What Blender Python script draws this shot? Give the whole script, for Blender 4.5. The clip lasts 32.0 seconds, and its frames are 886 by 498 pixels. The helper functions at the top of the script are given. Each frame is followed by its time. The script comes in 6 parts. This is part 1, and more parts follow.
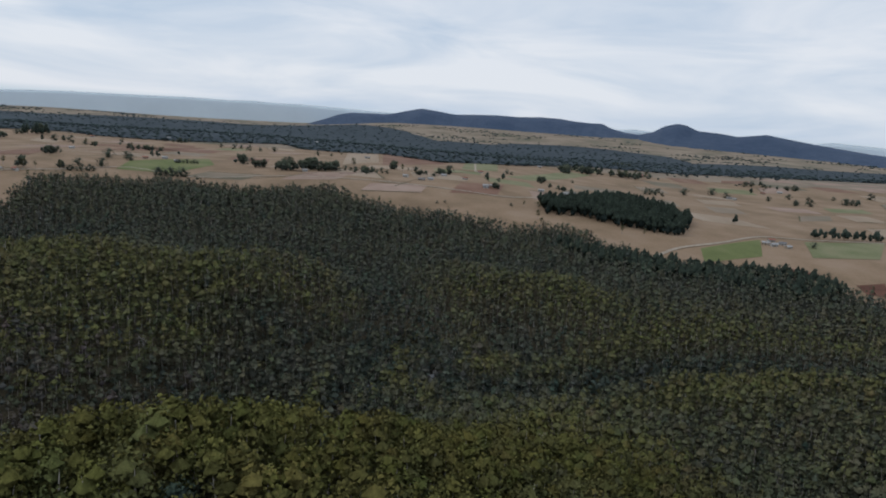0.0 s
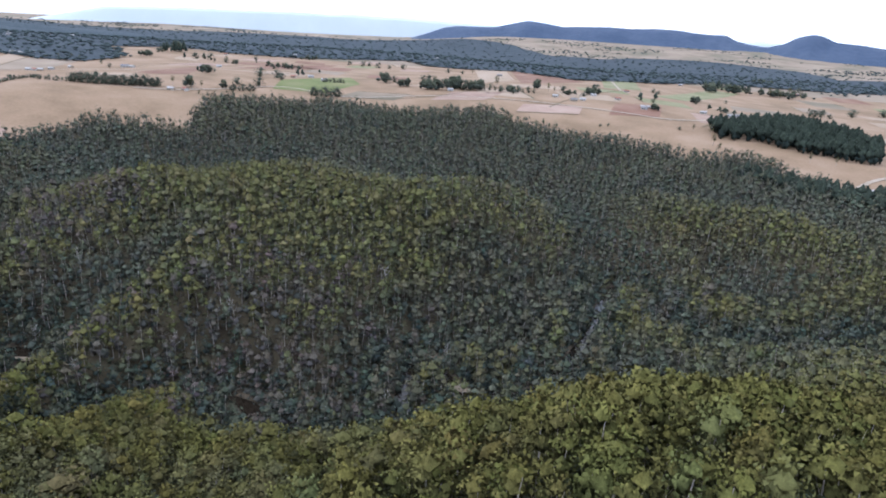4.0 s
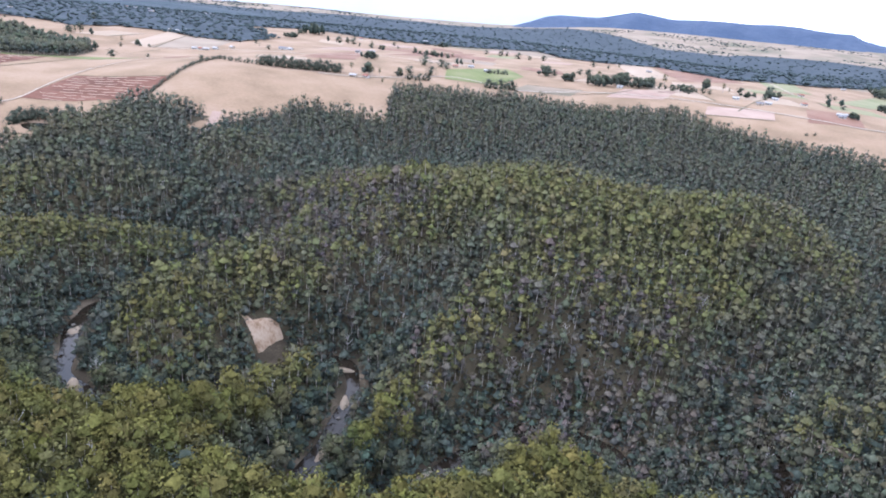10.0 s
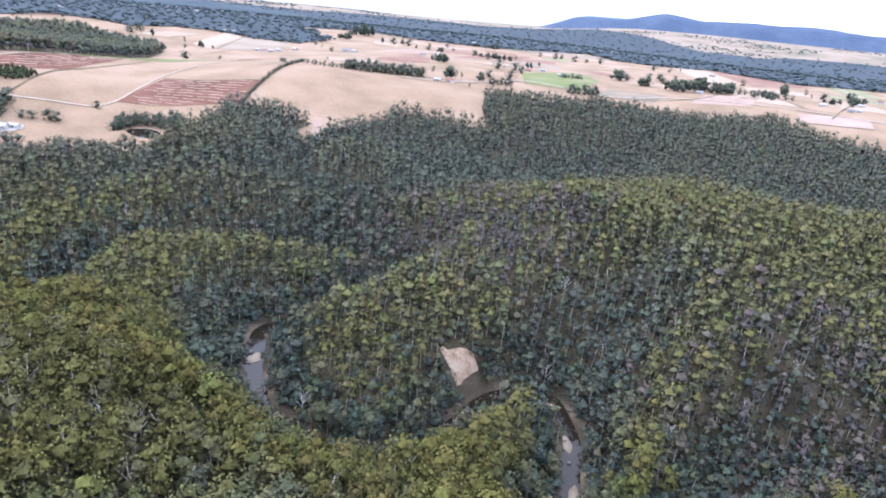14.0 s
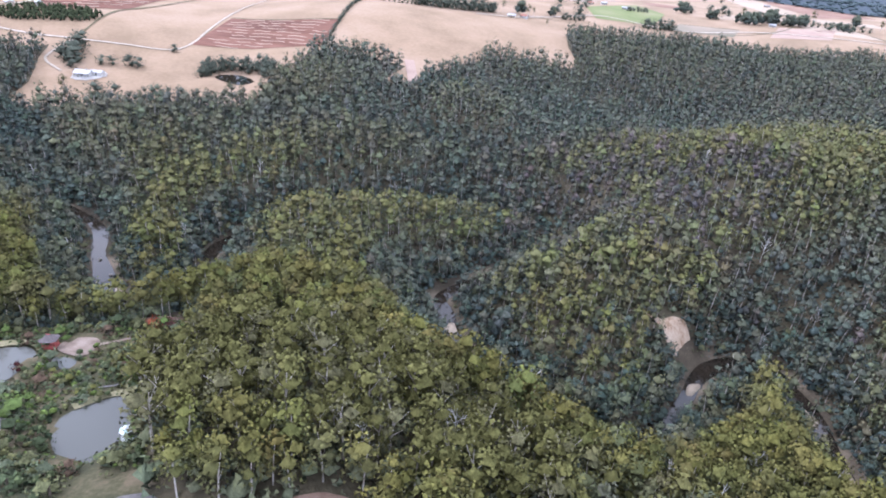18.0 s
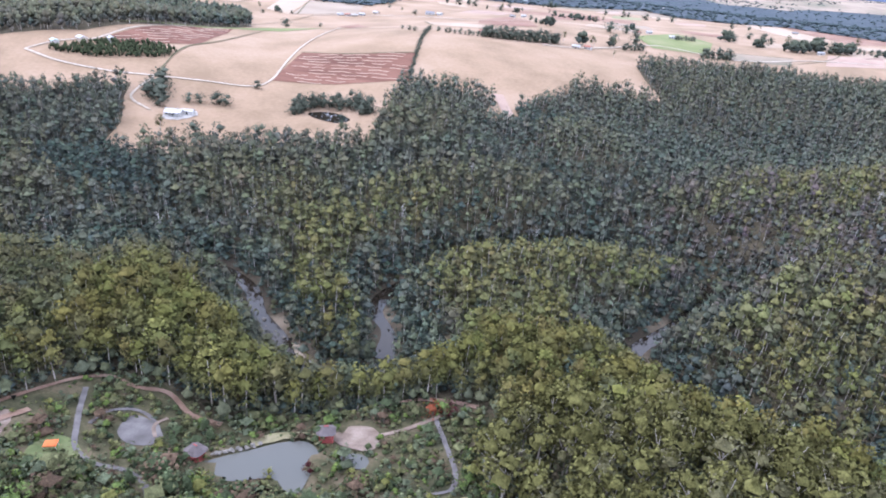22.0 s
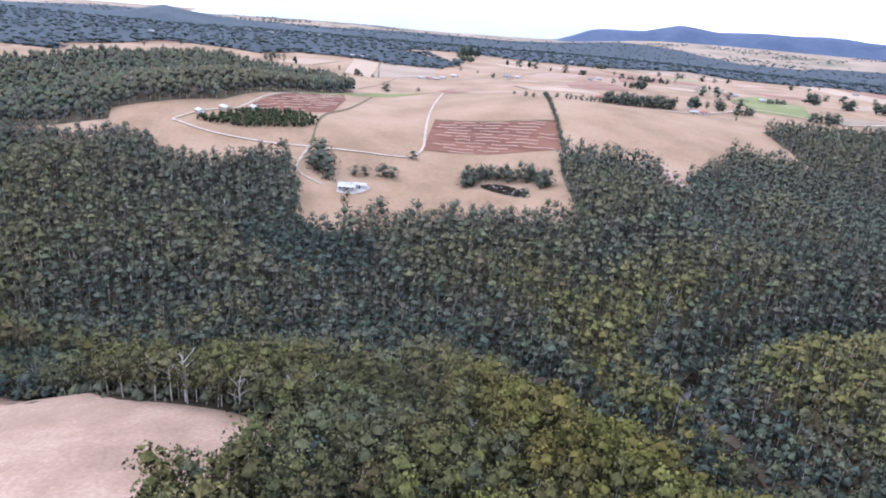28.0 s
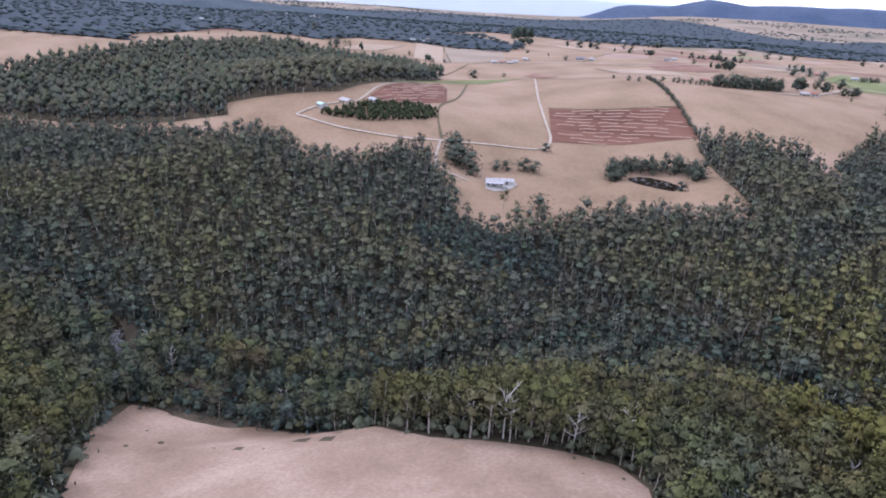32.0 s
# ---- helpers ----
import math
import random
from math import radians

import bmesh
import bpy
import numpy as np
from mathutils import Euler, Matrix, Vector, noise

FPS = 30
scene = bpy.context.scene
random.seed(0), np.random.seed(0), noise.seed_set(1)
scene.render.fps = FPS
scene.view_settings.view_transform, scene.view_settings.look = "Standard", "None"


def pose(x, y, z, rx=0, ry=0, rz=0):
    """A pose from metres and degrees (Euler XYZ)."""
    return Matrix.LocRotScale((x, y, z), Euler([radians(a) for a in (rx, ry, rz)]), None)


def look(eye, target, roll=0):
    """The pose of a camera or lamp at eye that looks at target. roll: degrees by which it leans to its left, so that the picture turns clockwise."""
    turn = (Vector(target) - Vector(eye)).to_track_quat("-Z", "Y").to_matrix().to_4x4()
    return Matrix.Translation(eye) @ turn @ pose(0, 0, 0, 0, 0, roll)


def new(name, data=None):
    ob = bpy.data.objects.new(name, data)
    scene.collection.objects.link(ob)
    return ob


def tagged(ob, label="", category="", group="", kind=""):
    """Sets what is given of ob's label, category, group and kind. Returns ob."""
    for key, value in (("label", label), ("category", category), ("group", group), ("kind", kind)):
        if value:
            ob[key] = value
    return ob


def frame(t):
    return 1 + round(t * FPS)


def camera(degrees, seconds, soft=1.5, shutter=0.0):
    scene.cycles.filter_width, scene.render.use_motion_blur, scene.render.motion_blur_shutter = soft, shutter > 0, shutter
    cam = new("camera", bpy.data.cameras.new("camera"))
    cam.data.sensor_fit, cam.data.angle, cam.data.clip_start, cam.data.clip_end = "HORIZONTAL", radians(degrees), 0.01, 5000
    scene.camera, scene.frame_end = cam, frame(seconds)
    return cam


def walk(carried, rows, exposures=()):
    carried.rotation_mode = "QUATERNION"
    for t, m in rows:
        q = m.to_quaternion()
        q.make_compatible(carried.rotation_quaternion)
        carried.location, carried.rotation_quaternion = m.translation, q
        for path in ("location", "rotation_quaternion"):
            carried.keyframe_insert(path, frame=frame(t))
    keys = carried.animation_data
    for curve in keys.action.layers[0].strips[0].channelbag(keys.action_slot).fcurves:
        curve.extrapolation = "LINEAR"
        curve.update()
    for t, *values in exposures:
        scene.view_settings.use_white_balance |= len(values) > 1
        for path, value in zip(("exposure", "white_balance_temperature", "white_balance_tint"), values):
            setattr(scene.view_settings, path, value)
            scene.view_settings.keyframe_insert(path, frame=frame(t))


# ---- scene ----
cam = camera(68.4, 32.0, 1.9)
METRES, EYE, TILT, LEAN, TURN = 700.0, 146.4, -11.6, -4.0, 0.0
ROWS = [
    (0.0, 0.0, 0.0, 0.0, 0.0, 0.0, -0.0),
    (0.5, -0.0156, 0.0034, 0.0013, 1.3, -0.83, -0.65),
    (1.0, -0.031, 0.0061, 0.003, 2.97, -2.36, -0.73),
    (1.5, -0.0464, 0.008, 0.0045, 4.89, -3.66, -0.83),
    (2.0, -0.0618, 0.0104, 0.0061, 6.08, -3.94, -0.77),
    (2.5, -0.0769, 0.0126, 0.007, 6.69, -4.5, -0.92),
    (3.0, -0.0923, 0.0151, 0.008, 7.09, -6.0, -0.99),
    (3.5, -0.1076, 0.0174, 0.0092, 7.51, -7.21, -0.8),
    (5.5, -0.1686, 0.0234, 0.0131, 8.73, -7.23, -1.92),
    (6.0, -0.184, 0.0244, 0.0143, 9.2, -7.57, -2.05),
    (6.5, -0.1994, 0.0246, 0.0145, 9.93, -7.6, -2.3),
    (7.0, -0.2145, 0.0257, 0.0158, 10.7, -6.95, -2.56),
    (7.5, -0.2298, 0.0264, 0.0162, 11.18, -7.1, -2.82),
    (8.0, -0.245, 0.0274, 0.0162, 11.13, -8.36, -3.25),
    (8.5, -0.2609, 0.0288, 0.0177, 11.01, -9.32, -3.47),
    (9.0, -0.2765, 0.0291, 0.0179, 11.42, -9.42, -3.48),
    (9.5, -0.292, 0.0284, 0.0184, 12.75, -8.94, -3.68),
    (10.0, -0.3069, 0.028, 0.0198, 14.14, -8.59, -4.02),
    (10.5, -0.3223, 0.0287, 0.0204, 13.89, -8.3, -4.38),
    (11.0, -0.3383, 0.0292, 0.02, 13.41, -8.7, -4.54),
    (11.5, -0.3529, 0.0286, 0.0203, 14.07, -8.81, -4.26),
    (12.0, -0.3688, 0.0284, 0.0205, 14.56, -10.77, -3.8),
    (12.5, -0.3844, 0.0287, 0.0221, 14.56, -10.19, -3.63),
    (13.0, -0.4, 0.0287, 0.0221, 14.19, -8.99, -4.06),
    (13.5, -0.4158, 0.0282, 0.0222, 14.6, -8.85, -4.0),
    (14.0, -0.4312, 0.0276, 0.0224, 15.23, -8.7, -4.48),
    (14.5, -0.4473, 0.0274, 0.0226, 15.2, -9.72, -4.84),
    (16.5, -0.5104, 0.025, 0.0238, 16.19, -12.72, -4.25),
    (17.0, -0.5263, 0.0244, 0.0242, 16.1, -13.15, -4.19),
    (17.5, -0.5426, 0.0242, 0.0244, 15.58, -13.07, -4.16),
    (18.0, -0.5586, 0.0242, 0.0248, 14.82, -14.23, -3.88),
    (18.5, -0.5747, 0.0241, 0.0249, 14.05, -13.98, -3.45),
    (19.0, -0.5907, 0.0237, 0.0257, 13.7, -13.15, -2.99),
    (19.5, -0.6065, 0.0234, 0.0263, 13.33, -12.3, -2.85),
    (20.0, -0.6227, 0.0234, 0.0268, 13.11, -11.8, -2.92),
    (20.5, -0.6388, 0.0225, 0.0273, 13.59, -12.37, -2.9),
    (21.0, -0.655, 0.0221, 0.0288, 14.34, -13.1, -2.96),
    (21.5, -0.6705, 0.022, 0.0296, 14.36, -12.56, -3.45),
    (22.0, -0.6864, 0.0225, 0.0299, 13.41, -12.18, -3.39),
    (22.5, -0.7026, 0.0228, 0.0305, 12.59, -11.88, -3.43),
    (23.0, -0.7187, 0.0231, 0.0305, 11.69, -12.35, -3.45),
    (23.5, -0.7352, 0.0234, 0.0314, 11.18, -13.17, -3.19),
    (24.0, -0.7509, 0.0233, 0.0319, 11.01, -13.68, -2.59),
    (24.5, -0.7674, 0.0237, 0.0331, 10.74, -13.52, -2.4),
    (25.0, -0.7829, 0.0238, 0.0339, 10.66, -11.76, -2.64),
    (25.5, -0.7993, 0.0238, 0.0344, 10.69, -10.9, -2.87),
    (27.5, -0.8637, 0.0209, 0.0378, 12.14, -7.9, -3.16),
    (28.0, -0.8803, 0.0208, 0.0382, 12.63, -7.6, -3.26),
    (28.5, -0.8966, 0.0206, 0.0394, 13.03, -7.32, -3.39),
    (29.0, -0.9132, 0.0205, 0.04, 12.95, -7.51, -3.13),
    (29.5, -0.9301, 0.0205, 0.0403, 12.87, -8.35, -2.78),
    (30.0, -0.9466, 0.0203, 0.0414, 12.86, -8.36, -2.74),
    (30.5, -0.9632, 0.0199, 0.0418, 12.97, -7.88, -2.68),
    (31.0, -0.9799, 0.0194, 0.0423, 13.26, -8.32, -2.46),
    (31.5, -0.9964, 0.0189, 0.0434, 13.41, -8.8, -2.35),
    (32.0, -1.0129, 0.0184, 0.0445, 13.56, -9.28, -2.24),
]
EXPOSURES = [(0.0, -1.82, 6000, 10), (2.0, -1.34, 5800, 13), (3.5, -0.72, 5650, 16), (5.5, 0.0, 5500, 19), (9.0, 0.02, 5500, 21), (10.5, 0.15, 5500, 21), (12.0, 0.12, 5500, 22), (13.2, 0.33, 5450, 22), (20.0, 0.33, 5450, 23), (25.5, 0.32, 5450, 23), (28.0, 0.02, 5550, 25), (30.0, -0.38, 5600, 28), (32.0, -0.48, 5600, 28)]
walk(cam, [(t, pose(0, 0, EYE, TILT, LEAN, TURN) @ pose(METRES * x, METRES * y, METRES * z, 90 + pitch, roll, yaw)) for t, x, y, z, yaw, pitch, roll in ROWS], EXPOSURES)

# ---- light: a bright, thinly overcast sky with a soft sun from the north ----
SUN_EL, SUN_AZ = 48.0, -75.0
world = bpy.data.worlds.new("world")
scene.world = world
world.use_nodes = True
wn, wl = world.node_tree.nodes, world.node_tree.links
wn.clear()
w_out = wn.new("ShaderNodeOutputWorld")
w_geo = wn.new("ShaderNodeTexCoord")
w_sky = wn.new("ShaderNodeTexSky")
w_sky.sky_type, w_sky.sun_disc = "NISHITA", False
w_sky.sun_elevation, w_sky.sun_rotation = radians(SUN_EL), radians(SUN_AZ)
w_bg_sky = wn.new("ShaderNodeBackground")
w_bg_sky.inputs["Strength"].default_value = 0.13
wl.new(w_sky.outputs[0], w_bg_sky.inputs["Color"])
# streaks of thin cloud, drawn out along the horizon
w_map = wn.new("ShaderNodeMapping")
w_map.inputs["Scale"].default_value = (1.6, 1.1, 9.0)
w_map.inputs["Rotation"].default_value = (0.05, 0.06, 0.4)
wl.new(w_geo.outputs["Generated"], w_map.inputs["Vector"])
w_noise = wn.new("ShaderNodeTexNoise")
w_noise.inputs["Scale"].default_value, w_noise.inputs["Detail"].default_value = 1.7, 7.0
w_noise.inputs["Roughness"].default_value, w_noise.inputs["Distortion"].default_value = 0.55, 0.6
wl.new(w_map.outputs[0], w_noise.inputs["Vector"])
w_ramp = wn.new("ShaderNodeValToRGB")
w_ramp.color_ramp.elements[0].position, w_ramp.color_ramp.elements[0].color = 0.36, (0.68, 0.77, 0.87, 1)
w_ramp.color_ramp.elements[1].position, w_ramp.color_ramp.elements[1].color = 0.62, (1.0, 1.0, 1.0, 1)
wl.new(w_noise.outputs["Fac"], w_ramp.inputs[0])
w_bg_cloud = wn.new("ShaderNodeBackground")
w_bg_cloud.inputs["Strength"].default_value = 3.1
wl.new(w_ramp.outputs[0], w_bg_cloud.inputs["Color"])
w_mix = wn.new("ShaderNodeMixShader")
w_mix.inputs[0].default_value = 0.86
wl.new(w_bg_sky.outputs[0], w_mix.inputs[1])
wl.new(w_bg_cloud.outputs[0], w_mix.inputs[2])
# the sea, pale with distance, below the horizon
w_sep = wn.new("ShaderNodeSeparateXYZ")
wl.new(w_geo.outputs["Generated"], w_sep.inputs[0])
w_edge = wn.new("ShaderNodeMapRange")
w_edge.inputs["From Min"].default_value, w_edge.inputs["From Max"].default_value = -0.006, 0.004
wl.new(w_sep.outputs["Z"], w_edge.inputs["Value"])
w_bg_sea = wn.new("ShaderNodeBackground")
w_bg_sea.inputs["Color"].default_value, w_bg_sea.inputs["Strength"].default_value = (0.78, 0.86, 0.90, 1), 2.6
w_mix2 = wn.new("ShaderNodeMixShader")
wl.new(w_edge.outputs[0], w_mix2.inputs[0])
wl.new(w_bg_sea.outputs[0], w_mix2.inputs[1])
wl.new(w_mix.outputs[0], w_mix2.inputs[2])
wl.new(w_mix2.outputs[0], w_out.inputs["Surface"])

sun = new("sun", bpy.data.lights.new("sun", "SUN"))
sun.data.energy, sun.data.angle, sun.data.color = 2.0, radians(12), (1.0, 0.94, 0.84)
_az, _el = radians(SUN_AZ), radians(SUN_EL)
sun.matrix_world = look((0, 0, 300), (-math.sin(_az) * math.cos(_el), -math.cos(_az) * math.cos(_el), 300 - math.sin(_el)))


# ---- materials ----
def material(name, colours, scale=0.2, rough=0.9, fine=3.0, bump=0.3, bump_dist=0.1, metal=0.0, spec=0.2, stretch=None, positions=None):
    """Two scales of noise between a few colours, with a little relief. scale: noise size per metre."""
    m = bpy.data.materials.new(name)
    m.use_nodes = True
    n, l = m.node_tree.nodes, m.node_tree.links
    b = n["Principled BSDF"]
    co = n.new("ShaderNodeTexCoord")
    vec = co.outputs["Object"]
    if stretch:
        mp = n.new("ShaderNodeMapping")
        mp.inputs["Scale"].default_value, mp.inputs["Rotation"].default_value = stretch[0], (0, 0, stretch[1])
        l.new(vec, mp.inputs["Vector"])
        vec = mp.outputs[0]
    big, small = n.new("ShaderNodeTexNoise"), n.new("ShaderNodeTexNoise")
    big.inputs["Scale"].default_value, big.inputs["Detail"].default_value = scale, 5.0
    small.inputs["Scale"].default_value, small.inputs["Detail"].default_value = fine, 4.0
    l.new(vec, big.inputs["Vector"])
    l.new(vec, small.inputs["Vector"])
    mix = n.new("ShaderNodeMath")
    mix.operation = "MULTIPLY_ADD"
    mix.inputs[1].default_value = 0.35
    l.new(small.outputs["Fac"], mix.inputs[0])
    sub = n.new("ShaderNodeMath")
    sub.operation = "SUBTRACT"
    sub.inputs[1].default_value = 0.175
    l.new(big.outputs["Fac"], sub.inputs[0])
    l.new(sub.outputs[0], mix.inputs[2])
    ramp = n.new("ShaderNodeValToRGB")
    k = len(colours)
    while len(ramp.color_ramp.elements) < k:
        ramp.color_ramp.elements.new(0.5)
    for i, c in enumerate(colours):
        e = ramp.color_ramp.elements[i]
        e.position = positions[i] if positions else 0.3 + 0.4 * i / max(1, k - 1)
        e.color = (*c, 1)
    l.new(mix.outputs[0], ramp.inputs[0])
    l.new(ramp.outputs[0], b.inputs["Base Color"])
    b.inputs["Roughness"].default_value, b.inputs["Metallic"].default_value = rough, metal
    b.inputs["Specular IOR Level"].default_value = spec
    if bump:
        bp = n.new("ShaderNodeBump")
        bp.inputs["Strength"].default_value, bp.inputs["Distance"].default_value = bump, bump_dist
        l.new(small.outputs["Fac"], bp.inputs["Height"])
        l.new(bp.outputs[0], b.inputs["Normal"])
    return m


def foliage(name, colour=None, mottle=0.6, size=3.2):
    """Foliage: the colour of each tree from its own attribute, or one colour varied tree by tree; mottled spray by spray, and
    shaded like the rounded clumps that the sprays belong to."""
    m = bpy.data.materials.new(name)
    m.use_nodes = True
    n, l = m.node_tree.nodes, m.node_tree.links
    b = n["Principled BSDF"]
    ge = n.new("ShaderNodeNewGeometry")
    fine, broad = n.new("ShaderNodeTexNoise"), n.new("ShaderNodeTexNoise")
    fine.inputs["Scale"].default_value, fine.inputs["Detail"].default_value = size, 3.0
    broad.inputs["Scale"].default_value, broad.inputs["Detail"].default_value = size * 0.22, 2.0
    l.new(ge.outputs["Position"], fine.inputs["Vector"])
    l.new(ge.outputs["Position"], broad.inputs["Vector"])
    add = n.new("ShaderNodeMath")
    add.operation = "ADD"
    l.new(fine.outputs["Fac"], add.inputs[0])
    l.new(broad.outputs["Fac"], add.inputs[1])
    mr = n.new("ShaderNodeMapRange")
    mr.inputs["From Min"].default_value, mr.inputs["From Max"].default_value = 0.6, 1.4
    mr.inputs["To Min"].default_value, mr.inputs["To Max"].default_value = 1 - mottle, 1 + mottle
    l.new(add.outputs[0], mr.inputs["Value"])
    mul = n.new("ShaderNodeVectorMath")
    mul.operation = "SCALE"
    if colour is None:
        at = n.new("ShaderNodeAttribute")
        at.attribute_name = "tree_colour"
        l.new(at.outputs["Color"], mul.inputs[0])
        l.new(mr.outputs[0], mul.inputs["Scale"])
    else:
        oi, mo, pr = n.new("ShaderNodeObjectInfo"), n.new("ShaderNodeMapRange"), n.new("ShaderNodeMath")
        mo.inputs["To Min"].default_value, mo.inputs["To Max"].default_value = 0.78, 1.22
        l.new(oi.outputs["Random"], mo.inputs["Value"])
        pr.operation = "MULTIPLY"
        l.new(mr.outputs[0], pr.inputs[0])
        l.new(mo.outputs[0], pr.inputs[1])
        mul.inputs[0].default_value = colour
        to, tm = n.new("ShaderNodeAttribute"), n.new("ShaderNodeMath")
        to.attribute_name, tm.operation = "leaf_tone", "MULTIPLY"
        l.new(pr.outputs[0], tm.inputs[0])
        l.new(to.outputs["Fac"], tm.inputs[1])
        l.new(tm.outputs[0], mul.inputs["Scale"])
    l.new(mul.outputs[0], b.inputs["Base Color"])
    nt, tf, bp = n.new("ShaderNodeAttribute"), n.new("ShaderNodeVectorTransform"), n.new("ShaderNodeBump")
    nt.attribute_name = "clump_normal"
    tf.vector_type, tf.convert_from, tf.convert_to = "NORMAL", "OBJECT", "WORLD"
    l.new(nt.outputs["Vector"], tf.inputs[0])
    l.new(tf.outputs[0], bp.inputs["Normal"])
    l.new(fine.outputs["Fac"], bp.inputs["Height"])
    bp.inputs["Strength"].default_value, bp.inputs["Distance"].default_value = 0.5, 0.5 / size
    l.new(bp.outputs[0], b.inputs["Normal"])
    b.inputs["Roughness"].default_value, b.inputs["Specular IOR Level"].default_value = 0.8, 0.04
    return m


M_STRAW = material("dry_grass", [(0.185, 0.128, 0.078), (0.245, 0.170, 0.108), (0.290, 0.208, 0.142)], 0.018, 0.95, 0.35, 0.3, 0.2)
M_STRAW_PINK = material("pale_dry_grass", [(0.239, 0.162, 0.125), (0.296, 0.211, 0.165), (0.342, 0.255, 0.205)], 0.03, 0.95, 0.6, 0.3, 0.2)
M_PADDOCK = material("bare_dry_paddock", [(0.175, 0.120, 0.082), (0.255, 0.180, 0.128), (0.365, 0.272, 0.205)], 0.035, 0.95, 0.9, 0.4, 0.2)
M_BUFF = material("cropped_stubble", [(0.257, 0.195, 0.137), (0.308, 0.238, 0.171), (0.342, 0.271, 0.205)], 0.02, 0.95, 0.5, 0.3, 0.2, stretch=((1.0, 0.12, 1.0), 0.35))
M_GREEN = material("irrigated_pasture", [(0.100, 0.118, 0.040), (0.135, 0.155, 0.055), (0.180, 0.175, 0.085)], 0.02, 0.9, 0.4, 0.2)
M_GREEN_PALE = material("thin_green_pasture", [(0.132, 0.149, 0.066), (0.187, 0.187, 0.099), (0.231, 0.209, 0.121)], 0.02, 0.9, 0.4, 0.2)
M_RED = material("ploughed_red_soil", [(0.086, 0.039, 0.026), (0.130, 0.060, 0.040), (0.178, 0.090, 0.062)], 0.05, 0.95, 0.9, 0.6, 0.3, stretch=((0.25, 1.6, 1.0), 0.1))
M_RED_PALE = material("worked_brown_soil", [(0.160, 0.085, 0.057), (0.199, 0.114, 0.080), (0.239, 0.154, 0.108)], 0.03, 0.95, 0.5, 0.4, 0.2)
M_LITTER = material("forest_floor", [(0.034, 0.026, 0.017), (0.066, 0.056, 0.034), (0.098, 0.080, 0.050)], 0.08, 0.95, 0.8, 0.8, 0.4)
M_FAR_LAND = material("far_farmland", [(0.125, 0.120, 0.082), (0.222, 0.176, 0.128), (0.280, 0.226, 0.170)], 0.006, 0.95, 0.02, 0.0)
M_TRACK = material("gravel_track", [(0.27, 0.225, 0.17), (0.335, 0.285, 0.225), (0.40, 0.345, 0.285)], 0.2, 0.95, 3.0, 0.3)
M_YARD = material("white_gravel", [(0.27, 0.25, 0.22), (0.34, 0.32, 0.29), (0.41, 0.39, 0.36)], 0.2, 0.95, 3.0, 0.3)
M_SAND = material("river_sand", [(0.171, 0.137, 0.097), (0.239, 0.194, 0.142), (0.296, 0.245, 0.188)], 0.15, 0.95, 2.0, 0.5, 0.2)
M_CLIFF = material("bare_clay_cliff", [(0.190, 0.120, 0.070), (0.330, 0.240, 0.165), (0.420, 0.330, 0.245)], 0.3, 0.95, 1.2, 1.0, 0.5, stretch=((1, 1, 0.3), 0))
M_BARK = material("pale_gum_bark", [(0.210, 0.182, 0.154), (0.322, 0.294, 0.259), (0.420, 0.399, 0.364)], 0.4, 0.9, 4.0, 0.4, 0.05)
M_DARK_BARK = material("dark_bark", [(0.07, 0.055, 0.04), (0.12, 0.10, 0.08), (0.17, 0.14, 0.11)], 0.4, 0.9, 4.0, 0.5, 0.05)
M_DEAD = material("bleached_dead_wood", [(0.315, 0.300, 0.277), (0.420, 0.405, 0.383), (0.510, 0.495, 0.473)], 0.5, 0.9, 4.0, 0.3, 0.05)
M_FOREST = foliage("gum_foliage", None, 0.38, 3.4)
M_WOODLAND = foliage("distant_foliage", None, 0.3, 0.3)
# the canopy's blue-grey is haze carried in its base colour
M_CANOPY = material("hazed_canopy", [(0.024, 0.036, 0.046), (0.032, 0.046, 0.057), (0.041, 0.056, 0.067)], 0.012, 0.95, 0.09, 0.5, 3.0)
M_HEDGEROW = material("rough_grass_strip", [(0.057, 0.057, 0.028), (0.091, 0.085, 0.046), (0.137, 0.114, 0.068)], 0.3, 0.95, 1.5, 0.6, 0.3)
M_LAWN = material("garden_grass", [(0.030, 0.032, 0.016), (0.060, 0.056, 0.028), (0.115, 0.090, 0.056)], 0.12, 0.95, 1.2, 0.6, 0.2)
M_MOWN = material("mown_lawn", [(0.070, 0.090, 0.034), (0.098, 0.118, 0.046), (0.130, 0.138, 0.064)], 0.3, 0.9, 2.0, 0.2)
M_PALE_GRASS = material("pale_pond_bank_grass", [(0.120, 0.112, 0.058), (0.165, 0.150, 0.082), (0.205, 0.182, 0.112)], 0.3, 0.95, 2.0, 0.3)
M_RED_EARTH = material("bare_red_earth", [(0.125, 0.078, 0.055), (0.175, 0.115, 0.084), (0.225, 0.158, 0.122)], 0.15, 0.95, 1.5, 0.5, 0.15)
M_PATH = material("grey_gravel_path", [(0.080, 0.073, 0.070), (0.112, 0.103, 0.100), (0.150, 0.138, 0.132)], 0.3, 0.95, 3.0, 0.2)
M_PINK_GRAVEL = material("pink_gravel", [(0.125, 0.092, 0.070), (0.180, 0.138, 0.110), (0.245, 0.195, 0.160)], 0.25, 0.95, 2.5, 0.3)
M_ROCK = material("pale_river_rock", [(0.115, 0.106, 0.094), (0.168, 0.154, 0.137), (0.222, 0.204, 0.182)], 0.5, 0.9, 3.0, 0.6, 0.1)
M_WINDROW = material("straw_windrow", [(0.330, 0.245, 0.180), (0.400, 0.310, 0.240)], 0.5, 0.95, 3.0, 0.5, 0.1)
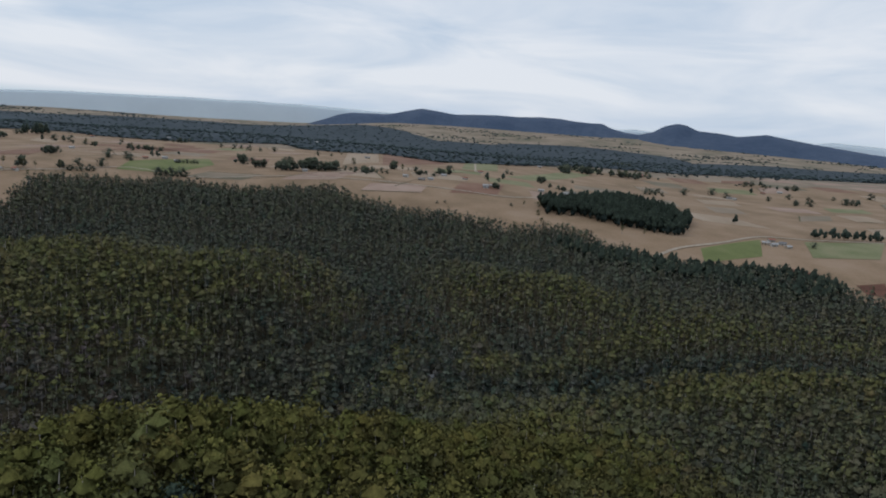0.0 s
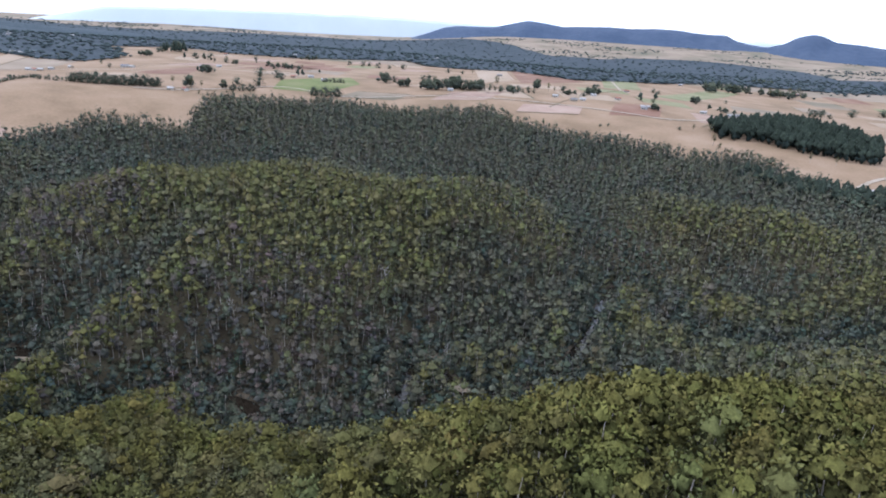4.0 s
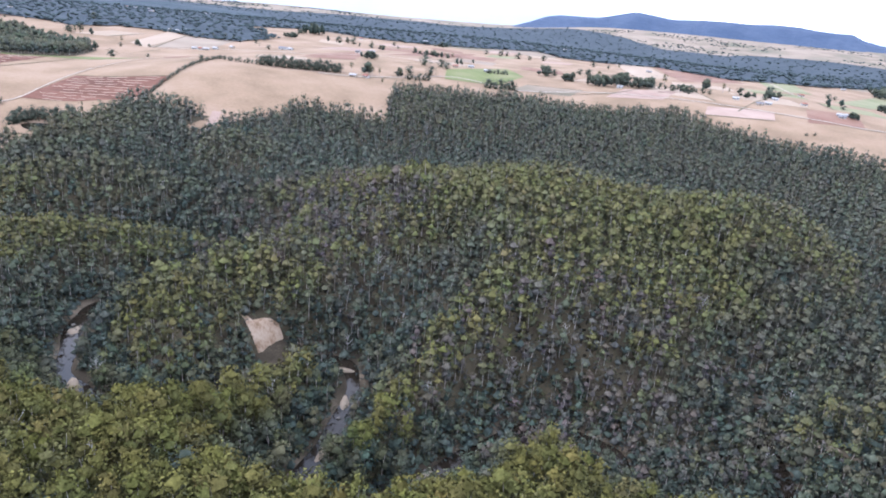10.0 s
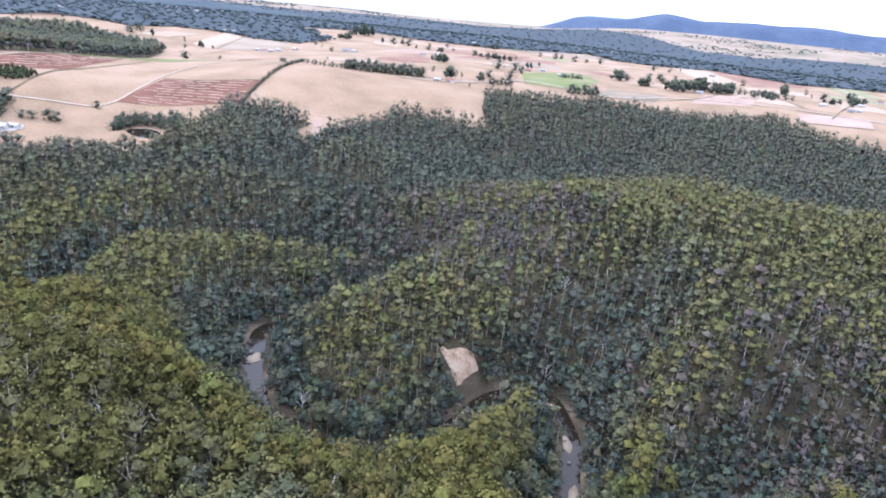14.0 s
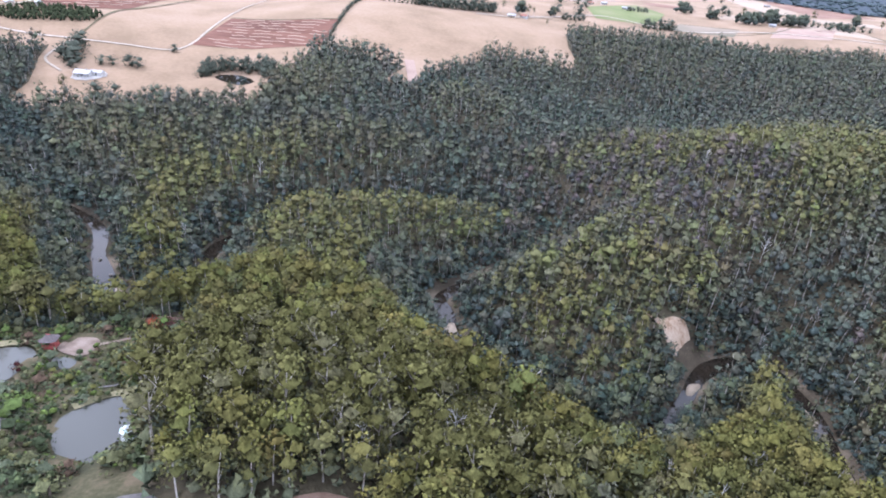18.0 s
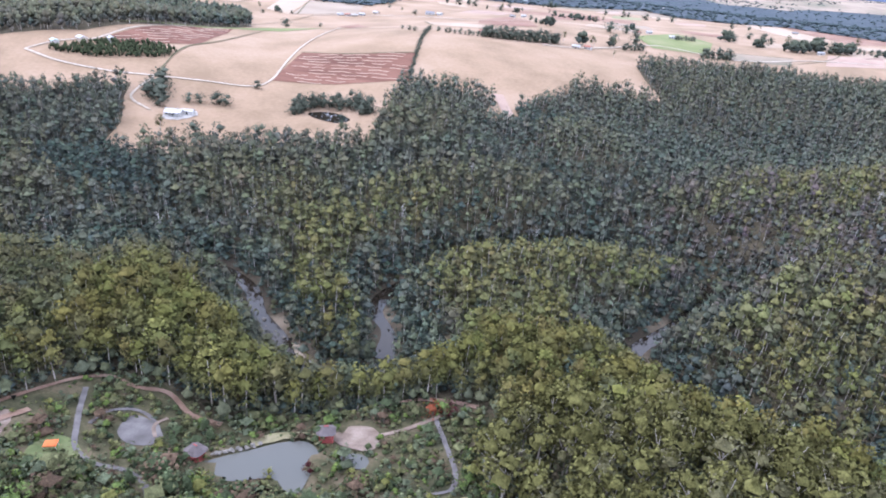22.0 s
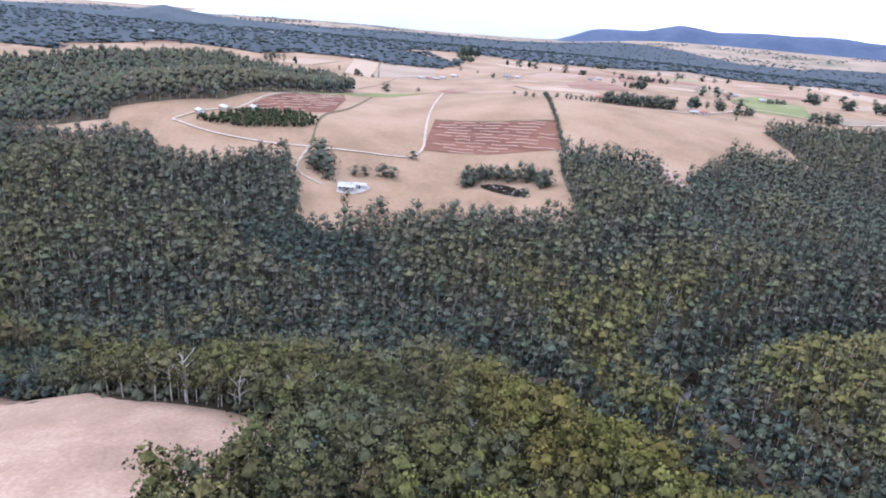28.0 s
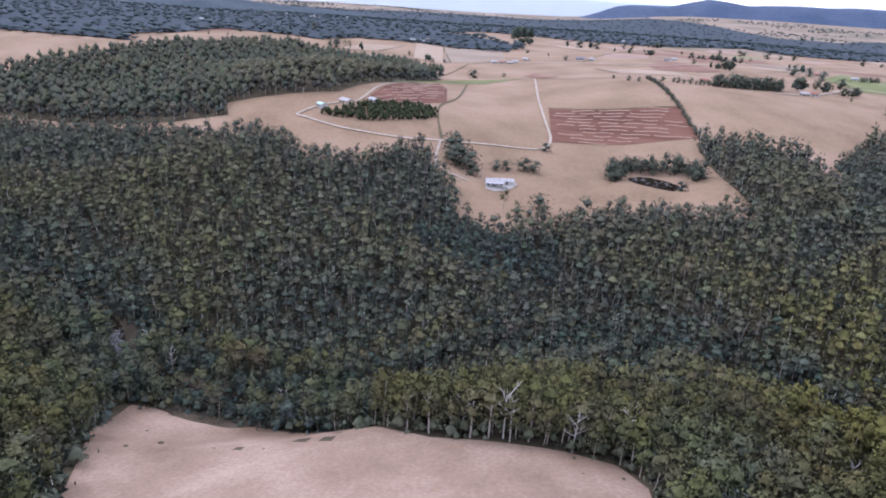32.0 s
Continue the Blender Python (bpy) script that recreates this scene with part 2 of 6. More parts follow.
M_WHITE_WALL = material("white_weatherboard", [(0.36, 0.35, 0.33), (0.44, 0.43, 0.41)], 0.3, 0.7, 3.0, 0.15, 0.02)
M_CREAM_WALL = material("cream_brick_wall", [(0.315, 0.262, 0.203), (0.390, 0.330, 0.262)], 0.3, 0.8, 4.0, 0.2, 0.02)
M_TIN = material("pale_tin_roof", [(0.30, 0.30, 0.30), (0.40, 0.40, 0.40)], 0.4, 0.6, 5.0, 0.15, 0.02, metal=0.0, spec=0.3)
M_ROOF_GREY = material("grey_roof", [(0.14, 0.14, 0.15), (0.22, 0.22, 0.23)], 0.4, 0.7, 5.0, 0.3, 0.03)
M_ROOF_RED = material("red_brown_roof", [(0.24, 0.10, 0.07), (0.33, 0.15, 0.11)], 0.4, 0.75, 5.0, 0.3, 0.03)
M_GLASS = material("dark_window_glass", [(0.02, 0.025, 0.03), (0.03, 0.035, 0.04)], 1.0, 0.08, 3.0, 0.0, spec=0.6)
M_RED_TIMBER = material("red_painted_timber", [(0.23, 0.05, 0.045), (0.32, 0.08, 0.07)], 0.6, 0.6, 4.0, 0.2, 0.02)
M_GREY_ROOF_TILE = material("weathered_pavilion_roof", [(0.075, 0.062, 0.062), (0.130, 0.110, 0.108)], 0.6, 0.8, 4.0, 0.4, 0.04)
M_WHITE_PAINT = material("white_paint", [(0.540, 0.555, 0.540), (0.615, 0.630, 0.615)], 0.8, 0.5, 4.0, 0.1, 0.01)
M_MINT_PAINT = material("mint_paint", [(0.338, 0.495, 0.450), (0.413, 0.555, 0.510)], 0.8, 0.5, 4.0, 0.1, 0.01)
M_ORANGE = material("orange_canvas", [(0.540, 0.128, 0.038), (0.630, 0.188, 0.060)], 0.8, 0.7, 4.0, 0.2, 0.02)
M_TURQUOISE = material("turquoise_paint", [(0.04, 0.48, 0.52), (0.06, 0.56, 0.60)], 0.8, 0.3, 4.0, 0.0, spec=0.5)
M_RUBBER = material("black_rubber", [(0.02, 0.02, 0.02), (0.03, 0.03, 0.03)], 2.0, 0.8, 6.0, 0.2, 0.01)
# the blue of these far forests is haze put into the base colour
M_RANGE = material("hazed_forest_range", [(0.046, 0.070, 0.118), (0.058, 0.083, 0.133), (0.070, 0.096, 0.146)], 0.006, 0.95, 0.03, 0.6, 6.0)
M_NEAR_HILL = material("hazed_forest_hill", [(0.030, 0.047, 0.058), (0.041, 0.059, 0.072), (0.052, 0.070, 0.083)], 0.01, 0.95, 0.05, 0.8, 5.0)
# nearly as pale as the sky: haze painted as base colour
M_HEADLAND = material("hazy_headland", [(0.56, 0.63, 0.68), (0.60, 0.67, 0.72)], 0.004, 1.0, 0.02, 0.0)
M_GUM = foliage("gum_leaves", (0.102, 0.096, 0.048))
M_GUM_LIGHT = foliage("light_gum_leaves", (0.098, 0.094, 0.032))
M_PINE = foliage("pine_needles", (0.046, 0.062, 0.050))
M_OAK = foliage("dark_tree_leaves", (0.080, 0.090, 0.066))
M_WATTLE = foliage("blue_grey_leaves", (0.050, 0.068, 0.056))

m = bpy.data.materials.new("river_water")
m.use_nodes = True
n, l = m.node_tree.nodes, m.node_tree.links
b = n["Principled BSDF"]
b.inputs["Base Color"].default_value = (0.018, 0.014, 0.010, 1)
b.inputs["Roughness"].default_value, b.inputs["IOR"].default_value = 0.06, 1.33
w = n.new("ShaderNodeTexNoise")
w.inputs["Scale"].default_value, w.inputs["Detail"].default_value = 0.9, 4.0
bp = n.new("ShaderNodeBump")
bp.inputs["Strength"].default_value, bp.inputs["Distance"].default_value = 0.12, 0.05
l.new(w.outputs["Fac"], bp.inputs["Height"])
l.new(bp.outputs[0], b.inputs["Normal"])
M_WATER = m
m = m.copy()
m.name = "pond_water"
m.node_tree.nodes["Principled BSDF"].inputs["Base Color"].default_value = (0.085, 0.085, 0.075, 1)
M_POND = m

SHRUB_COLOURS = {
    "dark green": (0.056, 0.072, 0.036), "olive green": (0.094, 0.098, 0.046), "grey green": (0.094, 0.110, 0.066), "bright green": (0.092, 0.128, 0.038),
    "yellow-green": (0.130, 0.130, 0.040), "reddish brown": (0.096, 0.066, 0.044), "dark red": (0.068, 0.022, 0.022), "orange-red": (0.165, 0.052, 0.026),
}
M_SHRUB = {k: foliage(k.replace(" ", "_").replace("-", "_") + "_leaves", c, 0.6, 3.6) for k, c in SHRUB_COLOURS.items()}


# ---- the plan: ridges and knolls (x, y, breadth, height) and the river's course ----
KNOLLS_SOUTH = [
    (-38, 102, 76, 30), (-95, 115, 89, 13.1), (-191, 140, 76, -0.6), (-337, 127, 64, 7.7), (-453, 134, 57, 14.5),
    (-522, 140, 51, 8.3), (-624, 121, 64, 3), (-713, 165, 64, 13.3), (-840, 153, 76, -12.8), (-178, 369, 89, 25.9),
    (-255, 318, 70, -1.5),
]
KNOLLS_MIDDLE = [
    (-331, 312, 64, 12.7), (-280, 509, 102, -2.9), (-395, 471, 76, -5.3), (-76, 445, 76, 8.5), (25, 484, 89, -11.4),
    (-484, 274, 64, 1.7), (-560, 407, 76, 1.9), (-662, 318, 76, 2.9), (-675, 471, 70, -1.1), (-789, 458, 76, 3.6),
    (-815, 344, 76, 3.8),
]
KNOLLS_NORTH = [
    (-655, 636, 102, 21), (-815, 598, 102, -13.9), (-929, 535, 102, 41.6), (-471, 713, 115, -2.2), (-280, 764, 127, -8.2),
    (-76, 713, 115, -11.7), (191, 636, 153, -23.4), (-815, 916, 153, -7), (-560, 942, 140, 10), (0, 1018, 178, 6.6),
    (-1095, 611, 153, -3.6), (-1018, 827, 153, -12.9),
]
KNOLLS_SMALL = [
    (-261, 477, 57, 9.4), (-369, 382, 48, 12.4), (-127, 541, 76, -16.4), (-25, 165, 46, 17.9), (-598, 433, 45, 15.3),
    (-95, 316, 51, -19.7), (-331, 573, 64, -14.2), (-891, 325, 57, 9.7), (-541, 130, 33, -6.8), (-490, 117, 31, -8.9),
    (-579, 127, 33, -2.7), (-346, 277, 33, -3.6), (-420, 115, 38, -3.9),
]
SPURS_WEST = [
    (-960, 280, 32, -6.2), (-940, 340, 32, 10.3), (-860, 260, 48, -3.1), (-800, 240, 32, -12.3), (-720, 260, 48, -7.8), (-700, 280, 32, -11.3),
    (-660, 160, 32, -3.7), (-660, 340, 32, 4.5), (-620, 280, 32, -7.0), (-600, 180, 32, 7.0), (-560, 380, 48, 2.5), (-540, 140, 32, -3.0),
    (-540, 280, 70, 5.6), (-520, 200, 32, 6.1), (-520, 340, 32, 11.3),
]
SPURS_MIDDLE = [
    (-480, 460, 32, 12.2), (-460, 380, 32, -6.1), (-440, 120, 32, 8.5), (-400, 220, 48, -3.6), (-380, 360, 32, -5.1), (-380, 440, 32, 5.3),
    (-360, 140, 32, -4.5), (-360, 300, 32, 3.6), (-320, 360, 32, 10.7), (-300, 120, 32, 6.2), (-300, 280, 32, -15.2), (-260, 400, 70, 14.9),
]
SPURS_EAST = [
    (-220, 260, 32, 5.6), (-220, 300, 32, 5.4), (-140, 240, 32, -23.0), (-140, 440, 32, 8.2), (-120, 220, 48, -8.8),
    (-100, 460, 32, 17.8), (-80, 300, 70, -10.2), (-80, 400, 32, -9.5), (-60, 100, 32, 7.4), (-20, 460, 32, -8.2), (20, 520, 32, 10.8),
    (60, 220, 48, 22.3), (60, 420, 32, -9.6), (80, 500, 70, 10.2), (100, 500, 32, 11.4), (180, 500, 48, 5.0),
]
RIVER_WEST = [
    (-1145, 293), (-1018, 274), (-904, 232), (-873, 207), (-816, 193), (-764, 223), (-738, 251), (-687, 270),
    (-658, 276), (-624, 263), (-603, 239), (-582, 218), (-563, 204), (-547, 193), (-538, 204), (-543, 227),
    (-550, 248), (-561, 272), (-541, 308), (-496, 339), (-445, 359), (-407, 342), (-423, 305), (-444, 272),
    (-443, 255), (-430, 233), (-416, 214), (-397, 204), (-369, 193), (-350, 214),
]
RIVER_EAST = [
    (-350, 214), (-336, 248), (-325, 262), (-307, 262), (-298, 239), (-295, 211), (-294, 181), (-275, 173),
    (-253, 204), (-242, 224), (-219, 251), (-200, 248), (-187, 238), (-182, 221), (-152, 223), (-128, 240), (-131, 288),
    (-123, 302), (-107, 280), (-87, 271), (-51, 318), (-19, 429), (5, 405), (3, 367), (27, 354),
    (46, 356), (89, 362), (153, 395), (255, 420), (407, 382),
]
WATER_LEVEL = -16.5
# reaches that lie open to the sky (x, y, radius); elsewhere the trees close over the water
OPEN_REACHES = [
    (-887, 220, 14), (-640, 272, 14), (-618, 258, 12), (-602, 238, 16), (-584, 221, 14), (-567, 208, 10), (-560, 268, 9), (-548, 242, 14),
    (-443, 268, 14), (-436, 290, 9), (-443, 254, 10), (-430, 232, 14), (-406, 208, 14), (-338, 240, 12), (-326, 261, 13), (-308, 262, 12),
    (-299, 240, 14), (-295, 208, 16), (-294, 184, 14), (-252, 208, 10), (-195, 244, 10), (-122, 303, 7), (-104, 280, 12), (-19, 429, 7),
]
POND_HOLLOWS = [(-542, 130, 11, 14.4), (-531, 132, 9, 14.4), (-522, 137, 5, 15.4), (-489, 113, 12, 22.0), (-667, 461, 17, 14.7)]


def step(a, b, v):
    t = np.clip((v - a) / (b - a), 0, 1)
    return t * t * (3 - 2 * t)


def smooth_line(points, n=3, closed=False):
    """A rounded line through the points of a plan."""
    p = np.array(points, float)
    q = np.vstack([p[-1], p, p[0], p[1]]) if closed else np.vstack([2 * p[0] - p[1], p, 2 * p[-1] - p[-2]])
    out = []
    for i in range(1, len(q) - 2):
        a, b, c, d = q[i - 1:i + 3]
        for k in range(n):
            t = k / n
            out.append(0.5 * (2 * b + (c - a) * t + (2 * a - 5 * b + 4 * c - d) * t * t + (3 * b - a - 3 * c + d) * t ** 3))
    if not closed:
        out.append(p[-1])
    return np.array(out)


RIVER = np.vstack([smooth_line(RIVER_WEST)[:-1], smooth_line(RIVER_EAST)])


def line_distance(x, y, line):
    x, y = np.asarray(x, float), np.asarray(y, float)
    p = np.stack([x.ravel(), y.ravel()], 1)
    best = np.full(len(p), 1e12)
    for a, b in zip(line[:-1], line[1:]):
        d = b - a
        t = np.clip(((p - a) @ d) / (d @ d), 0, 1)
        q = p - (a + t[:, None] * d)
        best = np.minimum(best, (q ** 2).sum(1))
    return np.sqrt(best).reshape(x.shape)


def height(x, y):
    """The ground: a plateau to the north and one to the south, knolls between, and the valley that the river has cut."""
    x, y = np.asarray(x, float), np.asarray(y, float)
    h = -8 + 54 * step(290, 790, y) + 38 * (1 - step(25, 240, y))
    h = h - 28 * step(1150, 3300, y) - 20 * step(0, 535, x) * step(320, 640, y) * (1 - step(1150, 1900, y))
    for cx, cy, s, a in KNOLLS_SOUTH + KNOLLS_MIDDLE + KNOLLS_NORTH + KNOLLS_SMALL + SPURS_WEST + SPURS_MIDDLE + SPURS_EAST:
        h = h + a * np.exp(-((x - cx) ** 2 + (y - cy) ** 2) / (2 * s * s))
    h = h + (2.5 * np.sin(x / 190 + 1.3) * np.cos(y / 230) + 6 * np.sin(y / 210 + 1.2 * np.sin(x / 430)) * step(1250, 1900, y)) * step(900, 1300, y)
    h = h + 60 * step(2900, 4250, y) * step(-1100, -200, x)
    d = np.full(x.shape, 1e6)
    near = y < 700
    if near.any():
        d[near] = line_distance(x[near], y[near], RIVER)
    bed = WATER_LEVEL - 1.6 + 2.6 * step(7, 15, d)
    slope = 44 - 28 * np.exp(-((x + 347) ** 2 + (y - 272) ** 2) / (2 * 22 ** 2))  # steep above the clay cliff
    h = bed + (h - bed) * step(6, slope, d)
    for px, py, r, level in POND_HOLLOWS:
        h = level + (h - level) * step(r, 1.7 * r, np.hypot(x - px, y - py))
    return h


def river_room(x, y):
    """How far the trees stand back from the middle of the river."""
    room = np.full(np.shape(x), 3.2)
    for cx, cy, r in OPEN_REACHES:
        room = np.maximum(room, 3.2 + 3.0 * (1 - step(r * 0.7, r * 1.5, np.hypot(x - cx, y - cy))))
    return room


def high(x, y):
    return float(height(np.array([x]), np.array([y]))[0])


def inside(x, y, poly):
    """Which points lie in a closed outline."""
    x, y = np.asarray(x, float), np.asarray(y, float)
    hit = np.zeros(x.shape, bool)
    p = np.asarray(poly, float)
    for (ax, ay), (bx, by) in zip(p, np.roll(p, -1, 0)):
        cross = (ay > y) != (by > y)
        hit ^= cross & (x < (bx - ax) * (y - ay) / ((by - ay) if by != ay else 1e-9) + ax)
    return hit


NEAR_FIELD = [(-800, 30), (-812, 80), (-819, 115), (-847, 157), (-852, 180), (-835, 184), (-806, 183), (-776, 180), (-742, 166), (-705, 167), (-691, 165), (-684, 156), (-683, 136), (-690, 100), (-700, 30)]
GARDEN = [(-650, 60), (-622, 95), (-615, 110), (-612, 122), (-607, 139), (-598, 147), (-584, 149), (-568, 143), (-550, 148), (-540, 155), (-525, 160), (-508, 164), (-497, 165), (-489, 156), (-493, 138), (-485, 122), (-476, 112), (-464, 99), (-456, 86), (-470, 50), (-620, 50)]
ROAD_END = [(-440, 82), (-437.5, 92), (-434, 98), (-428, 102.5), (-420, 103), (-415.5, 98), (-415, 82)]
FOREST_EDGE_WEST = [(-1300, 470), (-1195, 448), (-1035, 424), (-990, 415), (-916, 418), (-885, 393), (-852, 408), (-836, 429), (-822, 452), (-812, 430), (-788, 394), (-779, 366), (-756, 360), (-724, 372), (-706, 387), (-688, 402), (-652, 402), (-611, 398)]
FOREST_EDGE_MIDDLE = [(-624, 462), (-634, 538), (-604, 540), (-556, 538), (-562, 505), (-540, 484), (-534, 510), (-538, 532), (-495, 603), (-460, 616), (-420, 627), (-438, 680), (-446, 727), (-385, 752), (-328, 785), (-243, 790), (-135, 835), (-113, 805)]
FOREST_EDGE_EAST = [(-45, 752), (-11, 748), (40, 735), (81, 717), (149, 738), (201, 686), (250, 649), (357, 630), (412, 575), (560, 540), (620, 300), (300, 60), (-1000, 60), (-1300, 200)]
FOREST = FOREST_EDGE_WEST + FOREST_EDGE_MIDDLE + FOREST_EDGE_EAST
NORTH_WOOD = [(-1320, 540), (-1290, 600), (-1255, 690), (-1237, 763), (-1186, 930), (-1069, 901), (-950, 860), (-880, 740), (-890, 600), (-910, 512), (-949, 493), (-990, 479), (-975, 456), (-1020, 449), (-1195, 470), (-1320, 490)]
FAR_BELT_FRONT = [(-3300, 700), (-2000, 720), (-1410, 763), (-1305, 779), (-1370, 852), (-1339, 933), (-1348, 1066), (-1220, 1065), (-1165, 1041), (-1122, 1117), (-1040, 1128), (-939, 1100), (-866, 1103), (-851, 1192), (-950, 1330), (-1050, 1440), (-980, 1560), (-899, 1590), (-791, 1540), (-650, 1565), (-404, 1700), (-330, 1570), (-250, 1530), (-125, 1545), (0, 1380), (192, 1510), (368, 1700), (645, 1726), (1261, 1960), (2300, 2300)]
FAR_BELT_BACK = [(2500, 3100), (1500, 2900), (985, 2560), (1100, 3200), (830, 3480), (440, 3450), (190, 3150), (-22, 3050), (-140, 3550), (-290, 3750), (-520, 4050), (-1000, 4050), (-1500, 3800), (-2000, 3500), (-2700, 3500), (-3300, 3400)]
FAR_BELT = FAR_BELT_FRONT + FAR_BELT_BACK
SLIP = [(-361, 259.5), (-348, 264.5), (-337, 263), (-334, 252), (-340, 244), (-350, 249)]
SPUR = [(-505, 118), (-492, 150), (-470, 158), (-430, 160), (-392, 150), (-380, 112), (-412, 108), (-420, 112), (-446, 108), (-462, 100)]


# ---- building helpers ----
def mesh_of(name, verts, faces, mat, smooth=False):
    me = bpy.data.meshes.new(name)
    me.from_pydata([tuple(v) for v in verts], [], [tuple(f) for f in faces])
    me.materials.append(mat)
    if smooth:
        me.polygons.foreach_set("use_smooth", [True] * len(me.polygons))
    me.update()
    return me


def mesh_of_arrays(name, verts, faces, mat):
    """A mesh from an array of corners and one of triangles or quads."""
    me = bpy.data.meshes.new(name)
    k = faces.shape[1]
    me.vertices.add(len(verts))
    me.vertices.foreach_set("co", verts.astype(np.float32).ravel())
    me.loops.add(faces.size)
    me.loops.foreach_set("vertex_index", faces.astype(np.int32).ravel())
    me.polygons.add(len(faces))
    me.polygons.foreach_set("loop_start", np.arange(0, faces.size, k, dtype=np.int32))
    me.update(calc_edges=True)
    me.materials.append(mat)
    return me


def part(name, data, parent, label=""):
    ob = new(name, data)
    ob.parent = parent
    return tagged(ob, label)


def bm_mesh(name, bm, mat):
    me = bpy.data.meshes.new(name)
    bm.to_mesh(me)
    bm.free()
    me.materials.append(mat)
    return me


def grid_lines(lo, hi, core_lo, core_hi, fine):
    out = list(np.arange(core_lo, core_hi + 0.1, fine))
    s, v = fine, core_hi
    while v < hi:
        s *= 1.16
        v = min(hi, v + s)
        out.append(v)
    s, v = fine, core_lo
    while v > lo:
        s *= 1.16
        v = max(lo, v - s)
        out.insert(0, v)
    return np.array(out)


# ---- the ground: one sheet to the horizon ----
STEP = 8.0
GX, GY = grid_lines(-4800, 4800, -1280, 640, STEP), grid_lines(-600, 4700, 24, 1000, STEP)
GX = np.unique(np.concatenate([GX, np.arange(-370, -322, 2.0)]))  # finer at the clay cliff
GY = np.unique(np.concatenate([GY, np.arange(240, 286, 2.0)]))
gx, gy = np.meshgrid(GX, GY)
gz = height(gx, gy)
nx, ny = len(GX), len(GY)
ids = np.arange(nx * ny).reshape(ny, nx)
quads = np.stack([ids[:-1, :-1], ids[:-1, 1:], ids[1:, 1:], ids[1:, :-1]], -1).reshape(-1, 4)
me = mesh_of_arrays("ground", np.stack([gx, gy, gz], -1).reshape(-1, 3), quads, M_STRAW)
me.polygons.foreach_set("use_smooth", [True] * len(me.polygons))
me.materials.append(M_FAR_LAND)
far = (gy[:-1, :-1] > 1500).ravel() | (gx[:-1, :-1] > 1100).ravel()
me.polygons.foreach_set("material_index", far.astype(np.int32))
ground = tagged(new("ground", me), "rolling dry farmland cut by a wooded river valley", "ground", kind="structure")


def draped(name, outline, mat, lift, label, category="", parent=None, kind="structure", level=None, rounded=0):
    """A sheet with this outline, laid over the ground on its own grid lines; level: a flat one, at that height."""
    pts = smooth_line(outline, rounded, True) if rounded else np.array(outline, float)
    bm = bmesh.new()
    face = bm.faces.new([bm.verts.new((p[0], p[1], 0)) for p in pts])
    if level is None:
        for lines, normal, axis in ((GX, (1, 0, 0), 0), (GY, (0, 1, 0), 1)):
            for v in lines[(lines > pts[:, axis].min()) & (lines < pts[:, axis].max())]:
                co = [0, 0, 0]
                co[axis] = v
                bmesh.ops.bisect_plane(bm, geom=bm.verts[:] + bm.edges[:] + bm.faces[:], plane_co=co, plane_no=normal, dist=0.001)
        xy = np.array([v.co[:2] for v in bm.verts])
        for v, z in zip(bm.verts, height(xy[:, 0], xy[:, 1])):
            v.co.z = z + lift
    else:
        for v in bm.verts:
            v.co.z = level
        bmesh.ops.triangulate(bm, faces=bm.faces[:])
    for f in bm.faces:
        f.smooth = True
        if f.normal.z < 0:
            f.normal_flip()
    ob = new(name, bm_mesh(name, bm, mat))
    if parent:
        ob.parent = parent
    return tagged(ob, label, category, kind=kind)


def ribbon(name, line, width, mat, lift, label, category="track", n=4, ragged=0.0, kind="structure", level=None):
    """A strip along a line of the plan, three verts across, following the ground."""
    p = smooth_line(line, n)
    d = np.gradient(p, axis=0)
    d /= np.linalg.norm(d, axis=1)[:, None]
    side = np.stack([-d[:, 1], d[:, 0]], 1)
    rng = np.random.default_rng(len(p))
    wide = width * 0.5 * (1 + ragged * (rng.random(len(p)) - 0.5))
    rows = [p + side * wide[:, None] * k for k in (-1, -0.34, 0.34, 1)]
    v = np.stack(rows, 1).reshape(-1, 2)
    z = height(v[:, 0], v[:, 1]) + lift if level is None else np.full(len(v), level)
    faces = [(4 * i + k, 4 * i + k + 1, 4 * i + 5 + k, 4 * i + 4 + k) for i in range(len(p) - 1) for k in range(3)]
    me = mesh_of(name, np.column_stack([v, z]), faces, mat, True)
    bm = bmesh.new()
    bm.from_mesh(me)
    bmesh.ops.recalc_face_normals(bm, faces=bm.faces[:])
    if sum(f.normal.z for f in bm.faces) < 0:
        bmesh.ops.reverse_faces(bm, faces=bm.faces[:])
    bm.to_mesh(me)
    bm.free()
    return tagged(new(name, me), label, category, kind=kind)


